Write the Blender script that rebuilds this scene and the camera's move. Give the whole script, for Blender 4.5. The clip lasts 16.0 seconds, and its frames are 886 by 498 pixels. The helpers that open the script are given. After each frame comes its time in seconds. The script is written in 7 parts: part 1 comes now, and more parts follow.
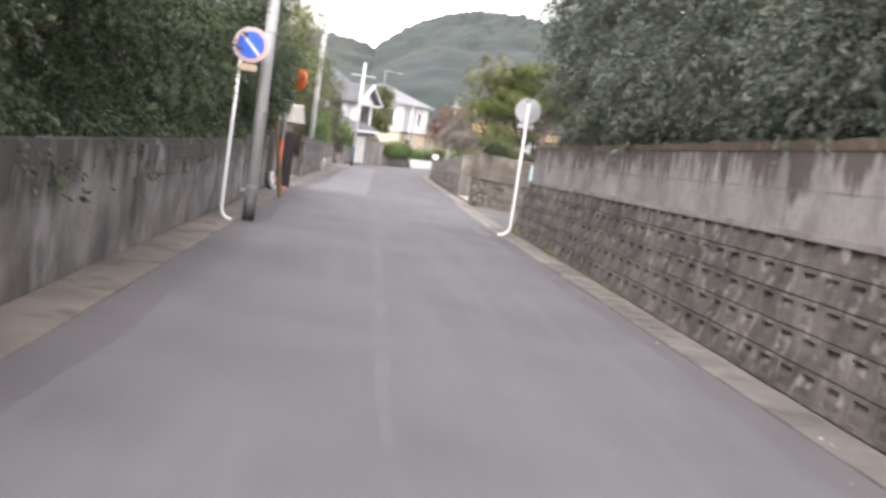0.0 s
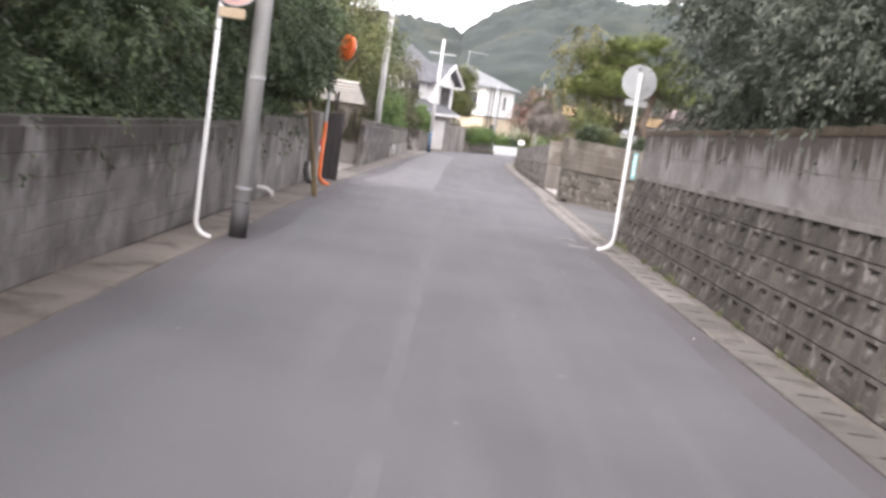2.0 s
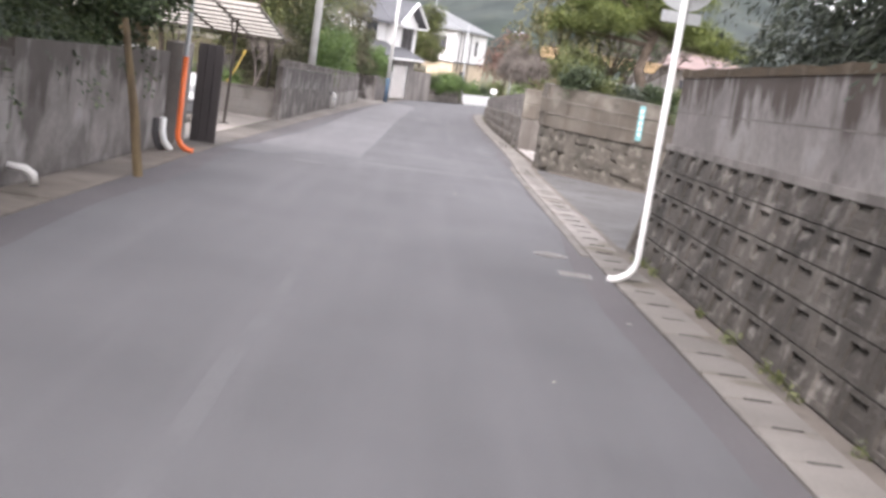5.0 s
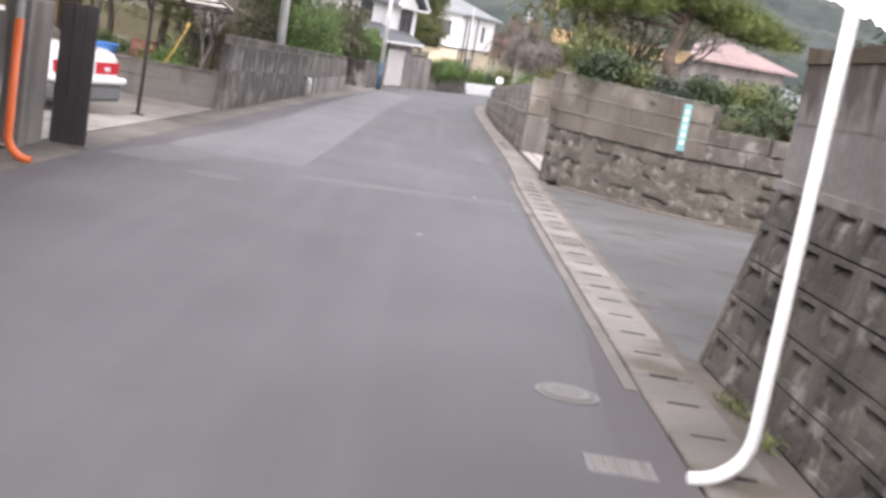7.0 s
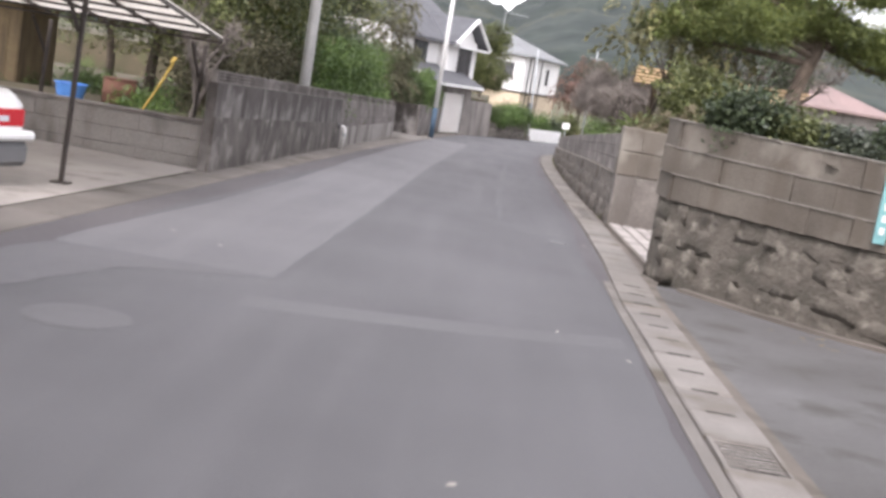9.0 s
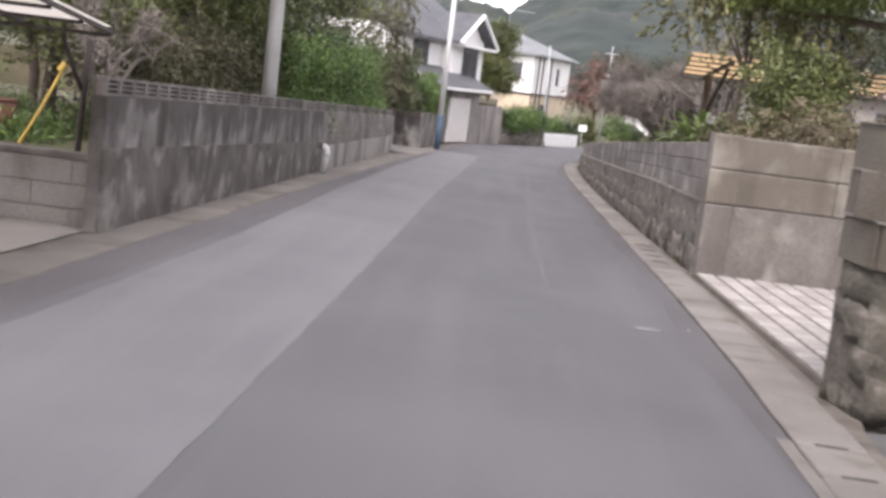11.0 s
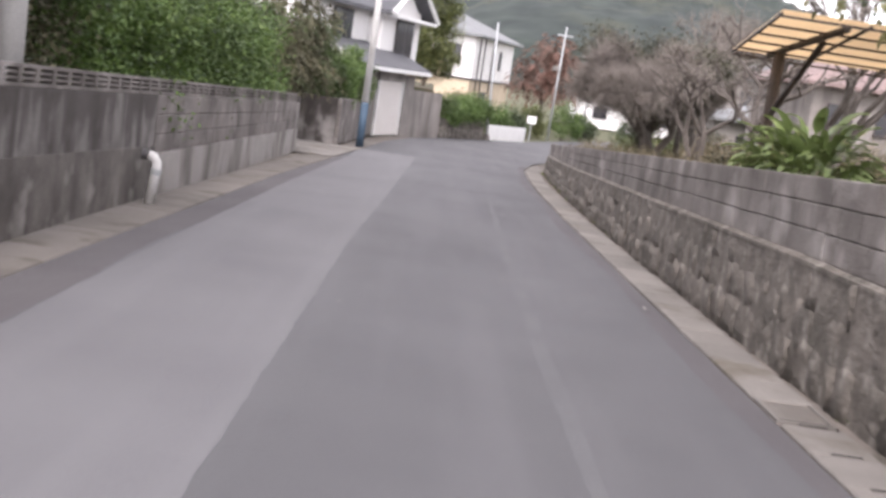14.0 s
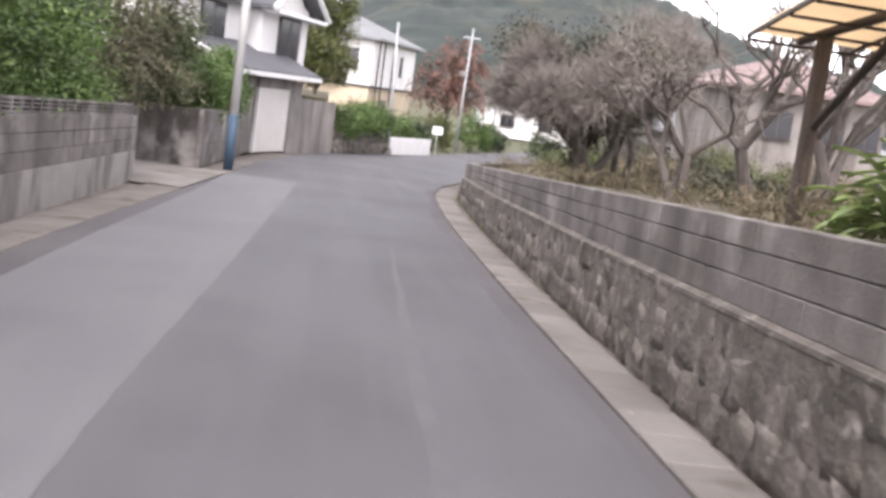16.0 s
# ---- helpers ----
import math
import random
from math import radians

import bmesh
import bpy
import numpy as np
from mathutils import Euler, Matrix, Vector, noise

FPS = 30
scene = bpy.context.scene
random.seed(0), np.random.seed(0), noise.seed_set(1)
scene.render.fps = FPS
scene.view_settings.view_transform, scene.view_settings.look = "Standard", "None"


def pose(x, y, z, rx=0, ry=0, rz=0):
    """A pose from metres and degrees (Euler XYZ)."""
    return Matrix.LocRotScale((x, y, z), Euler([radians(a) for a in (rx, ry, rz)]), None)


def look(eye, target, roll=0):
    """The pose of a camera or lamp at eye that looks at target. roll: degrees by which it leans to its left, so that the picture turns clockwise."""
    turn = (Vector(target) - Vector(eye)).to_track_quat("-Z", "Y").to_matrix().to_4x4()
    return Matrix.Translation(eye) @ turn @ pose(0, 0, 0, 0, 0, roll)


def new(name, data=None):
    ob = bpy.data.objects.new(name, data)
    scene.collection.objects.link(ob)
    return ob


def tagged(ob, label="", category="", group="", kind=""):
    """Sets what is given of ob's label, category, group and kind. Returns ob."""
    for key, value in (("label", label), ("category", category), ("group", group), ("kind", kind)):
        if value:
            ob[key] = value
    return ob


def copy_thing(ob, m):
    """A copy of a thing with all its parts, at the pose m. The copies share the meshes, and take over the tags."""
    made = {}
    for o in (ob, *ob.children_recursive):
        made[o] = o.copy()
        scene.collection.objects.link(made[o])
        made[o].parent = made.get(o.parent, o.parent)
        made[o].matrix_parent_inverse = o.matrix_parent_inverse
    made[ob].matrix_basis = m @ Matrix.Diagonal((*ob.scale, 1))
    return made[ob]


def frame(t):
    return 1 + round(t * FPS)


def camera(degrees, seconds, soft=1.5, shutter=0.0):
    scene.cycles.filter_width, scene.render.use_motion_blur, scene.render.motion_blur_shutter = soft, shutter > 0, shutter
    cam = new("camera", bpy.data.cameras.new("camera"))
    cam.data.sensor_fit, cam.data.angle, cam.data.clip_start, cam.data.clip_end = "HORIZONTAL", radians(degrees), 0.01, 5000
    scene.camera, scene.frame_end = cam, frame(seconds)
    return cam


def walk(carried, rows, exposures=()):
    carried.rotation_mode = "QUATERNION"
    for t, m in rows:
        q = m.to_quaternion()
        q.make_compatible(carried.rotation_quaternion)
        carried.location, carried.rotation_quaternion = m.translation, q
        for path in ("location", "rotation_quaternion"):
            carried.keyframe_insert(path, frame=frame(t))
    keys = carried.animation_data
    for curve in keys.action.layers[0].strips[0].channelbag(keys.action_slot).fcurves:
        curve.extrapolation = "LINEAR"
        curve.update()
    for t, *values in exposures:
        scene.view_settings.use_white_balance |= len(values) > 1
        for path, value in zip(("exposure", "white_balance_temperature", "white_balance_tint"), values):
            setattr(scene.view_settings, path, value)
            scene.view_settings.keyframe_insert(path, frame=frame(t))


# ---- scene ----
cam = camera(42.4, 16.0, soft=3.2, shutter=0.5)
PATH = [
    (0, (0.09, -0.445, 1.686), (0.256, 1.537, 1.476), 8.4),
    (0.5, (0.274, 1.275, 1.668), (0.394, 3.259, 1.45), 10.0),
    (1, (0.442, 2.968, 1.636), (0.587, 4.946, 1.379), 9.7),
    (1.5, (0.588, 4.617, 1.599), (0.665, 6.602, 1.362), 10.4),
    (2, (0.684, 6.207, 1.571), (0.703, 8.191, 1.314), 8.3),
    (2.5, (0.751, 7.747, 1.541), (0.794, 9.731, 1.296), 7.7),
    (3, (0.841, 9.216, 1.504), (0.867, 11.197, 1.234), 8.2),
    (3.5, (1.037, 10.663, 1.445), (1.242, 12.629, 1.141), 8.8),
    (4, (1.224, 12.119, 1.41), (1.353, 14.087, 1.076), 8.9),
    (6.3, (1.753, 18.798, 1.247), (1.816, 20.771, 0.921), 8.6),
    (6.5, (1.817, 19.392, 1.24), (1.915, 21.367, 0.937), 8.6),
    (7, (2.033, 20.919, 1.209), (2.103, 22.886, 0.85), 9.9),
    (7.5, (2.188, 22.511, 1.168), (2.216, 24.475, 0.793), 8.9),
    (8, (2.222, 24.126, 1.136), (2.189, 26.094, 0.78), 10.6),
    (8.5, (2.181, 25.717, 1.106), (2.131, 27.691, 0.789), 10.6),
    (9, (2.082, 27.276, 1.07), (2.034, 29.252, 0.768), 9.6),
    (11.5, (1.639, 34.939, 0.911), (1.568, 36.916, 0.616), 6.9),
    (12, (1.508, 36.535, 0.889), (1.409, 38.507, 0.572), 8.7),
    (12.5, (1.407, 38.195, 0.849), (1.407, 40.175, 0.563), 9.2),
    (13, (1.337, 39.905, 0.81), (1.471, 41.882, 0.537), 10.0),
    (13.5, (1.334, 41.571, 0.754), (1.482, 43.539, 0.429), 7.9),
    (14, (1.399, 43.218, 0.707), (1.459, 45.194, 0.404), 8.5),
    (14.5, (1.431, 44.826, 0.637), (1.672, 46.789, 0.338), 7.9),
    (15, (1.517, 46.381, 0.63), (1.802, 48.337, 0.323), 9.5),
    (15.5, (1.637, 47.89, 0.616), (1.847, 49.863, 0.361), 10.2),
    (16, (1.751, 49.406, 0.629), (1.974, 51.376, 0.364), 8.0),
]
walk(cam, [(t, look(eye, target, roll)) for t, eye, target, roll in PATH], [(0, 2.25, 6550, 16), (4, 2.2, 6500, 16), (7, 2.1, 6450, 16), (9, 1.85, 6450, 16), (12.5, 1.74, 6550, 18), (14.5, 1.92, 6500, 18), (16, 1.99, 6500, 18)])


# ---- sky and light: an overcast afternoon ----
world = bpy.data.worlds.new("sky")
scene.world = world
world.use_nodes = True
wn, wl = world.node_tree.nodes, world.node_tree.links
sky = wn.new("ShaderNodeTexSky")
sky.sky_type, sky.sun_disc = "NISHITA", False
sky.sun_elevation, sky.sun_rotation = radians(48), radians(200)
sky.air_density, sky.dust_density, sky.ozone_density = 1.0, 1.0, 1.0
grey = wn.new("ShaderNodeHueSaturation")
grey.inputs["Saturation"].default_value = 0.12
wl.new(sky.outputs[0], grey.inputs["Color"])
wl.new(grey.outputs[0], wn["Background"].inputs["Color"])
wn["Background"].inputs["Strength"].default_value = 0.15
sun = new("sun", bpy.data.lights.new("sun", "SUN"))
sun.data.energy, sun.data.angle, sun.data.color = 0.9, radians(25), (1.0, 0.96, 0.92)
sun.matrix_world = look((0, 0, 50), (6, 40, 2))


# ---- materials ----
def mat(name, base, dark, scale=1.5, rough=0.9, bump=0.25, fine=60.0, streak=None, streak_scale=(5, 5, 0.5), streak_amount=0.6,
        rand=0.0, metal=0.0, island=0.0, spot=None, spot_scale=2.0, drip=None):
    m = bpy.data.materials.new(name)
    m.use_nodes = True
    n, l = m.node_tree.nodes, m.node_tree.links
    bsdf = n["Principled BSDF"]
    bsdf.inputs["Roughness"].default_value, bsdf.inputs["Metallic"].default_value = rough, metal
    geo = n.new("ShaderNodeNewGeometry")
    pos = geo.outputs["Position"]

    def noisy(sc, detail=4.0, stretch=None):
        node = n.new("ShaderNodeTexNoise")
        node.inputs["Scale"].default_value, node.inputs["Detail"].default_value = sc, detail
        src = pos
        if stretch:
            mp = n.new("ShaderNodeMapping")
            mp.inputs["Scale"].default_value = stretch
            l.new(pos, mp.inputs["Vector"])
            src = mp.outputs[0]
        l.new(src, node.inputs["Vector"])
        return node.outputs["Fac"]

    def ramp(fac, lo, hi):
        node = n.new("ShaderNodeMapRange")
        node.inputs["From Min"].default_value, node.inputs["From Max"].default_value = lo, hi
        l.new(fac, node.inputs["Value"])
        return node.outputs[0]

    def mix(fac, a, b, how="MIX"):
        node = n.new("ShaderNodeMix")
        node.data_type, node.blend_type = "RGBA", how
        for sock, v in ((node.inputs[0], fac), (node.inputs[6], a), (node.inputs[7], b)):
            if isinstance(v, (int, float)):
                sock.default_value = v
            elif isinstance(v, tuple):
                sock.default_value = (*v, 1)
            else:
                l.new(v, sock)
        return node.outputs[2]

    col = mix(ramp(noisy(scale), 0.3, 0.7), base, dark)
    grain = noisy(fine, 3.0)
    g = n.new("ShaderNodeMapRange")
    g.inputs["From Min"].default_value, g.inputs["From Max"].default_value = 0.3, 0.7
    g.inputs["To Min"].default_value, g.inputs["To Max"].default_value = 0.87, 1.11
    l.new(grain, g.inputs["Value"])
    col = mix(1.0, col, g.outputs[0], "MULTIPLY")
    if streak:
        f = n.new("ShaderNodeMath")
        f.operation, f.inputs[1].default_value = "MULTIPLY", streak_amount
        l.new(ramp(noisy(1.0, 5.0, streak_scale), 0.48, 0.66), f.inputs[0])
        col = mix(f.outputs[0], col, streak)
    if spot:
        col = mix(ramp(noisy(spot_scale, 6.0), 0.55, 0.68), col, spot)
    if drip:
        # rain stains that run down from the top edge, whose height is drip[0] - drip[1] * y, over drip[2] metres
        sep = n.new("ShaderNodeSeparateXYZ")
        l.new(pos, sep.inputs[0])
        below = n.new("ShaderNodeMath")
        below.operation, below.inputs[1].default_value = "MULTIPLY_ADD", drip[1]
        l.new(sep.outputs["Y"], below.inputs[0])
        l.new(sep.outputs["Z"], below.inputs[2])
        near_top = n.new("ShaderNodeMapRange")
        near_top.inputs["From Min"].default_value, near_top.inputs["From Max"].default_value = drip[0] - drip[2], drip[0]
        near_top.inputs["To Min"].default_value, near_top.inputs["To Max"].default_value = -0.30, drip[4]
        l.new(below.outputs[0], near_top.inputs["Value"])
        runs = n.new("ShaderNodeMath")
        runs.operation = "ADD"
        l.new(noisy(1.0, 8.0, (drip[5], drip[5], 0.5) if len(drip) > 5 else (3.6, 3.6, 0.45)), runs.inputs[0])
        l.new(near_top.outputs[0], runs.inputs[1])
        patchy = n.new("ShaderNodeMath")
        patchy.operation = "ADD"
        l.new(runs.outputs[0], patchy.inputs[0])
        l.new(noisy(1.7, 6.0), patchy.inputs[1])
        weak = n.new("ShaderNodeMath")
        weak.operation, weak.inputs[1].default_value = "MULTIPLY", 0.82
        l.new(ramp(patchy.outputs[0], 0.92, 1.12), weak.inputs[0])
        col = mix(weak.outputs[0], col, drip[3])
    if rand or island:
        src = n.new("ShaderNodeObjectInfo").outputs["Random"] if rand else geo.outputs["Random Per Island"]
        r = n.new("ShaderNodeMapRange")
        r.inputs["To Min"].default_value, r.inputs["To Max"].default_value = 1 - (rand or island), 1 + (rand or island)
        l.new(src, r.inputs["Value"])
        col = mix(1.0, col, r.outputs[0], "MULTIPLY")
    l.new(col, bsdf.inputs["Base Color"])
    if bump:
        b = n.new("ShaderNodeBump")
        b.inputs["Strength"].default_value, b.inputs["Distance"].default_value = bump, 0.02
        l.new(grain, b.inputs["Height"])
        l.new(b.outputs[0], bsdf.inputs["Normal"])
    return m


def leaf_mat(name, a, b, c, rough=0.5):
    m = bpy.data.materials.new(name)
    m.use_nodes = True
    n, l = m.node_tree.nodes, m.node_tree.links
    bsdf, out = n["Principled BSDF"], n["Material Output"]
    bsdf.inputs["Roughness"].default_value = rough
    geo = n.new("ShaderNodeNewGeometry")
    r = n.new("ShaderNodeValToRGB")
    r.color_ramp.elements[0].color, r.color_ramp.elements[1].color = (*a, 1), (*c, 1)
    e = r.color_ramp.elements.new(0.5)
    e.color = (*b, 1)
    l.new(geo.outputs["Random Per Island"], r.inputs[0])
    # broad tone variation; its wide range also paints shading into the leaf colour
    big = n.new("ShaderNodeTexNoise")
    big.inputs["Scale"].default_value = 0.9
    l.new(geo.outputs["Position"], big.inputs["Vector"])
    mr = n.new("ShaderNodeMapRange")
    mr.inputs["From Min"].default_value, mr.inputs["From Max"].default_value = 0.3, 0.7
    mr.inputs["To Min"].default_value, mr.inputs["To Max"].default_value = 0.55, 1.55
    l.new(big.outputs["Fac"], mr.inputs["Value"])
    mx = n.new("ShaderNodeMix")
    mx.data_type, mx.blend_type, mx.inputs[0].default_value = "RGBA", "MULTIPLY", 1.0
    l.new(r.outputs[0], mx.inputs[6])
    l.new(mr.outputs[0], mx.inputs[7])
    l.new(mx.outputs[2], bsdf.inputs["Base Color"])
    tr = n.new("ShaderNodeBsdfTranslucent")
    l.new(mx.outputs[2], tr.inputs["Color"])
    ms = n.new("ShaderNodeMixShader")
    ms.inputs[0].default_value = 0.25
    l.new(bsdf.outputs[0], ms.inputs[1])
    l.new(tr.outputs[0], ms.inputs[2])
    l.new(ms.outputs[0], out.inputs["Surface"])
    return m


M_ROAD = mat("asphalt", (0.107, 0.105, 0.110), (0.082, 0.080, 0.085), 0.45, 0.9, 0.5, 120, streak=(0.125, 0.122, 0.128), streak_scale=(2.2, 0.12, 1), streak_amount=0.35)
M_PATCH = mat("asphalt_pale", (0.145, 0.142, 0.148), (0.12, 0.117, 0.123), 0.5, 0.9, 0.5, 120, streak=(0.16, 0.157, 0.163), streak_scale=(2.5, 0.15, 1), streak_amount=0.4)
M_PATCH2 = mat("asphalt_repair", (0.124, 0.121, 0.126), (0.106, 0.103, 0.108), 0.5, 0.9, 0.5, 120)
M_SEAM = mat("asphalt_seam", (0.115, 0.113, 0.118), (0.098, 0.096, 0.101), 1.5, 0.9, 0.5, 120)
M_LANE = mat("asphalt_old", (0.125, 0.12, 0.12), (0.085, 0.08, 0.078), 0.8, 0.9, 0.6, 80, spot=(0.07, 0.066, 0.06))
M_GUTTER = mat("gutter_concrete", (0.20, 0.183, 0.168), (0.135, 0.122, 0.11), 1.1, 0.95, 0.4, 70, rand=0.12, spot=(0.10, 0.085, 0.065), spot_scale=1.4)
M_GUTTER_DARK = mat("gutter_concrete_dark", (0.142, 0.129, 0.117), (0.09, 0.081, 0.072), 1.1, 0.95, 0.4, 60, rand=0.15, spot=(0.0602, 0.0516, 0.0387), spot_scale=1.4)
M_GUTTER_PALE = mat("gutter_concrete_pale", (0.235, 0.216, 0.20), (0.168, 0.152, 0.14), 1.3, 0.95, 0.5, 60, rand=0.1, spot=(0.15, 0.13, 0.11), spot_scale=1.6)
M_GUTTER_L = mat("gutter_concrete_brown", (0.165, 0.148, 0.133), (0.108, 0.096, 0.085), 1.1, 0.95, 0.4, 60, rand=0.12, spot=(0.085, 0.073, 0.058), spot_scale=1.6)
M_GUTTER_OLD = mat("gutter_dirty", (0.17, 0.145, 0.125), (0.10, 0.085, 0.072), 0.9, 0.95, 0.5, 60, spot=(0.075, 0.065, 0.05))
# near-black colour in place of the shade inside slots and drain
M_SLOT_SHADE = mat("slot_shade", (0.03, 0.027, 0.025), (0.02, 0.018, 0.016), 4)
M_WALL_R = mat("render_weathered", (0.285, 0.260, 0.248), (0.185, 0.164, 0.153), 0.8, 0.95, 0.15, 16, streak=(0.09, 0.075, 0.066), streak_scale=(0.9, 0.9, 1.2), streak_amount=0.5, spot=(0.33, 0.305, 0.295), spot_scale=0.7, drip=(2.33, 0.030, 0.66, (0.046, 0.031, 0.022), 0.22, 6.5))
M_MOSS = mat("moss_edge", (0.10, 0.07, 0.042), (0.05, 0.036, 0.022), 2.0, 1.0, 0.8, 40, spot=(0.13, 0.10, 0.07))
M_BLOCK = mat("hollow_block", (0.112, 0.097, 0.084), (0.040, 0.034, 0.028), 2.2, 0.95, 0.9, 30, rand=0.22, spot=(0.19, 0.17, 0.152), spot_scale=5.5, streak=(0.05, 0.042, 0.034), streak_scale=(2.5, 2.5, 0.9), streak_amount=0.5)
M_WALL_L = mat("concrete_dark", (0.25, 0.228, 0.214), (0.115, 0.101, 0.092), 1.4, 0.95, 0.15, 16, streak=(0.055, 0.045, 0.04), streak_scale=(0.9, 0.9, 1.3), streak_amount=0.6, spot=(0.27, 0.25, 0.24), spot_scale=1.3, drip=(1.31, 0.0218, 0.8, (0.045, 0.036, 0.03), 0.22))
M_WALL_LOW = mat("render_damp", (0.165, 0.147, 0.134), (0.062, 0.053, 0.047), 1.9, 0.95, 0.3, 30, streak=(0.04, 0.034, 0.03), streak_scale=(1.8, 1.8, 1.1), streak_amount=0.7, spot=(0.23, 0.21, 0.195), spot_scale=2.2)
M_WALL_L3 = mat("render_stained", (0.225, 0.207, 0.196), (0.082, 0.071, 0.065), 1.5, 0.95, 0.4, 45, streak=(0.04, 0.033, 0.029), streak_scale=(3.2, 3.2, 0.55), streak_amount=0.85, spot=(0.25, 0.23, 0.218), spot_scale=1.3, drip=(1.79, 0.0321, 0.9, (0.045, 0.037, 0.033), 0.22))
M_BLK = mat("concrete_block", (0.21, 0.187, 0.174), (0.115, 0.10, 0.091), 1.8, 0.95, 0.5, 45, rand=0.10, streak=(0.06, 0.05, 0.044), streak_scale=(1.6, 1.6, 0.9), streak_amount=0.55, spot=(0.28, 0.255, 0.24), spot_scale=1.5)
M_BLKBIG = mat("big_block", (0.155, 0.134, 0.112), (0.088, 0.074, 0.06), 0.9, 0.95, 0.5, 45, rand=0.06, streak=(0.08, 0.065, 0.05), streak_scale=(3, 3, 0.4), streak_amount=0.6, spot=(0.215, 0.193, 0.165), spot_scale=1.2)
M_STONE = mat("rubble_stone", (0.188, 0.164, 0.143), (0.098, 0.084, 0.072), 4.5, 0.95, 1.0, 24, rand=0.10, spot=(0.25, 0.225, 0.20), spot_scale=5.5, streak=(0.05, 0.044, 0.036), streak_scale=(1.6, 1.6, 2.2), streak_amount=0.6)
M_STONE_OLD = mat("rubble_stone_mossy", (0.125, 0.109, 0.091), (0.066, 0.057, 0.047), 4.5, 0.95, 1.0, 24, rand=0.08, spot=(0.18, 0.16, 0.135), spot_scale=5.0, streak=(0.046, 0.042, 0.032), streak_scale=(1.6, 1.6, 2.2), streak_amount=0.6)
M_MORTAR = mat("mortar", (0.115, 0.10, 0.085), (0.06, 0.052, 0.044), 3.0, 1.0, 0.6, 40)
M_JOINTPALE = mat("mortar_pale", (0.23, 0.21, 0.185), (0.13, 0.115, 0.10), 3.0, 1.0, 0.5, 40, spot=(0.08, 0.07, 0.06), spot_scale=3.0)
M_PLINTH = mat("plinth", (0.27, 0.245, 0.228), (0.17, 0.15, 0.138), 0.9, 0.95, 0.35, 40, streak=(0.08, 0.068, 0.06), streak_scale=(2.4, 2.4, 0.35), streak_amount=0.6)
M_PLINTH2 = mat("plinth_pale", (0.33, 0.305, 0.288), (0.22, 0.20, 0.186), 0.9, 0.95, 0.3, 30, streak=(0.085, 0.073, 0.065), streak_scale=(1.9, 1.9, 0.6), streak_amount=0.75)
M_SLAB = mat("driveway_slab", (0.36, 0.33, 0.305), (0.27, 0.245, 0.225), 0.6, 0.9, 0.25, 60, spot=(0.22, 0.195, 0.175))
M_GATE = mat("gate_render", (0.18, 0.159, 0.143), (0.105, 0.091, 0.081), 1.3, 0.95, 0.2, 24, spot=(0.24, 0.216, 0.195), spot_scale=1.8, streak=(0.07, 0.06, 0.05), streak_scale=(2.2, 2.2, 0.5), streak_amount=0.5)
M_EDGE = mat("asphalt_edge", (0.099, 0.091, 0.095), (0.078, 0.071, 0.075), 0.6, 0.9, 0.5, 100)
M_PAVER = mat("paver", (0.37, 0.338, 0.318), (0.25, 0.225, 0.21), 3, 0.9, 0.3, 60, rand=0.14)
M_JOINT = mat("paver_joint", (0.10, 0.085, 0.075), (0.06, 0.052, 0.045), 5)
M_SOIL = mat("garden_soil", (0.105, 0.082, 0.055), (0.06, 0.055, 0.03), 0.8, 1.0, 0.9, 20, spot=(0.085, 0.10, 0.04), spot_scale=0.9)
M_GRASS = mat("verge", (0.09, 0.10, 0.045), (0.07, 0.06, 0.035), 0.5, 1.0, 0.9, 15)
M_CPOLE = mat("pole_concrete", (0.62, 0.605, 0.59), (0.52, 0.505, 0.49), 1.5, 0.85, 0.2, 60)
M_BAND = mat("pole_band", (0.085, 0.08, 0.082), (0.05, 0.047, 0.05), 3, 0.7)
M_WHITE = mat("white_paint", (0.78, 0.77, 0.76), (0.66, 0.65, 0.64), 2.5, 0.5, 0.05, 60)
M_GALV = mat("galvanised", (0.42, 0.43, 0.44), (0.34, 0.35, 0.355), 3, 0.5, 0.05, 60, metal=0.3)
M_SIGNGREY = mat("sign_back", (0.40, 0.41, 0.41), (0.33, 0.335, 0.335), 3, 0.6, 0.05)
M_BLUE = mat("sign_blue", (0.03, 0.12, 0.62), (0.025, 0.10, 0.52), 4, 0.4, 0.0)
M_PINK = mat("sign_red_faded", (0.62, 0.40, 0.36), (0.55, 0.33, 0.28), 4, 0.5, 0.0)
M_FLECK = mat("dry_leaf", (0.42, 0.39, 0.36), (0.30, 0.27, 0.24), 5, 0.9, 0.0)
M_LEAFLITTER = mat("leaf_litter", (0.30, 0.23, 0.10), (0.20, 0.14, 0.07), 5, 0.9, 0.0)
M_PALE = mat("sign_pale", (0.62, 0.62, 0.66), (0.55, 0.55, 0.60), 4, 0.5, 0.0)
M_PLATE = mat("plate_ochre", (0.50, 0.40, 0.28), (0.40, 0.30, 0.2), 4, 0.6, 0.0)
M_ORANGE = mat("orange_paint", (0.75, 0.16, 0.035), (0.62, 0.12, 0.03), 3, 0.4, 0.05)
M_MIRROR = mat("mirror_glass", (0.8, 0.8, 0.8), (0.8, 0.8, 0.8), 1, 0.05, 0.0, metal=1.0)
M_BROWN = mat("brown_steel", (0.055, 0.042, 0.036), (0.04, 0.03, 0.026), 3, 0.6, 0.1)
M_DARK = mat("dark_panel", (0.05, 0.042, 0.042), (0.035, 0.03, 0.03), 1.5, 0.7, 0.2)
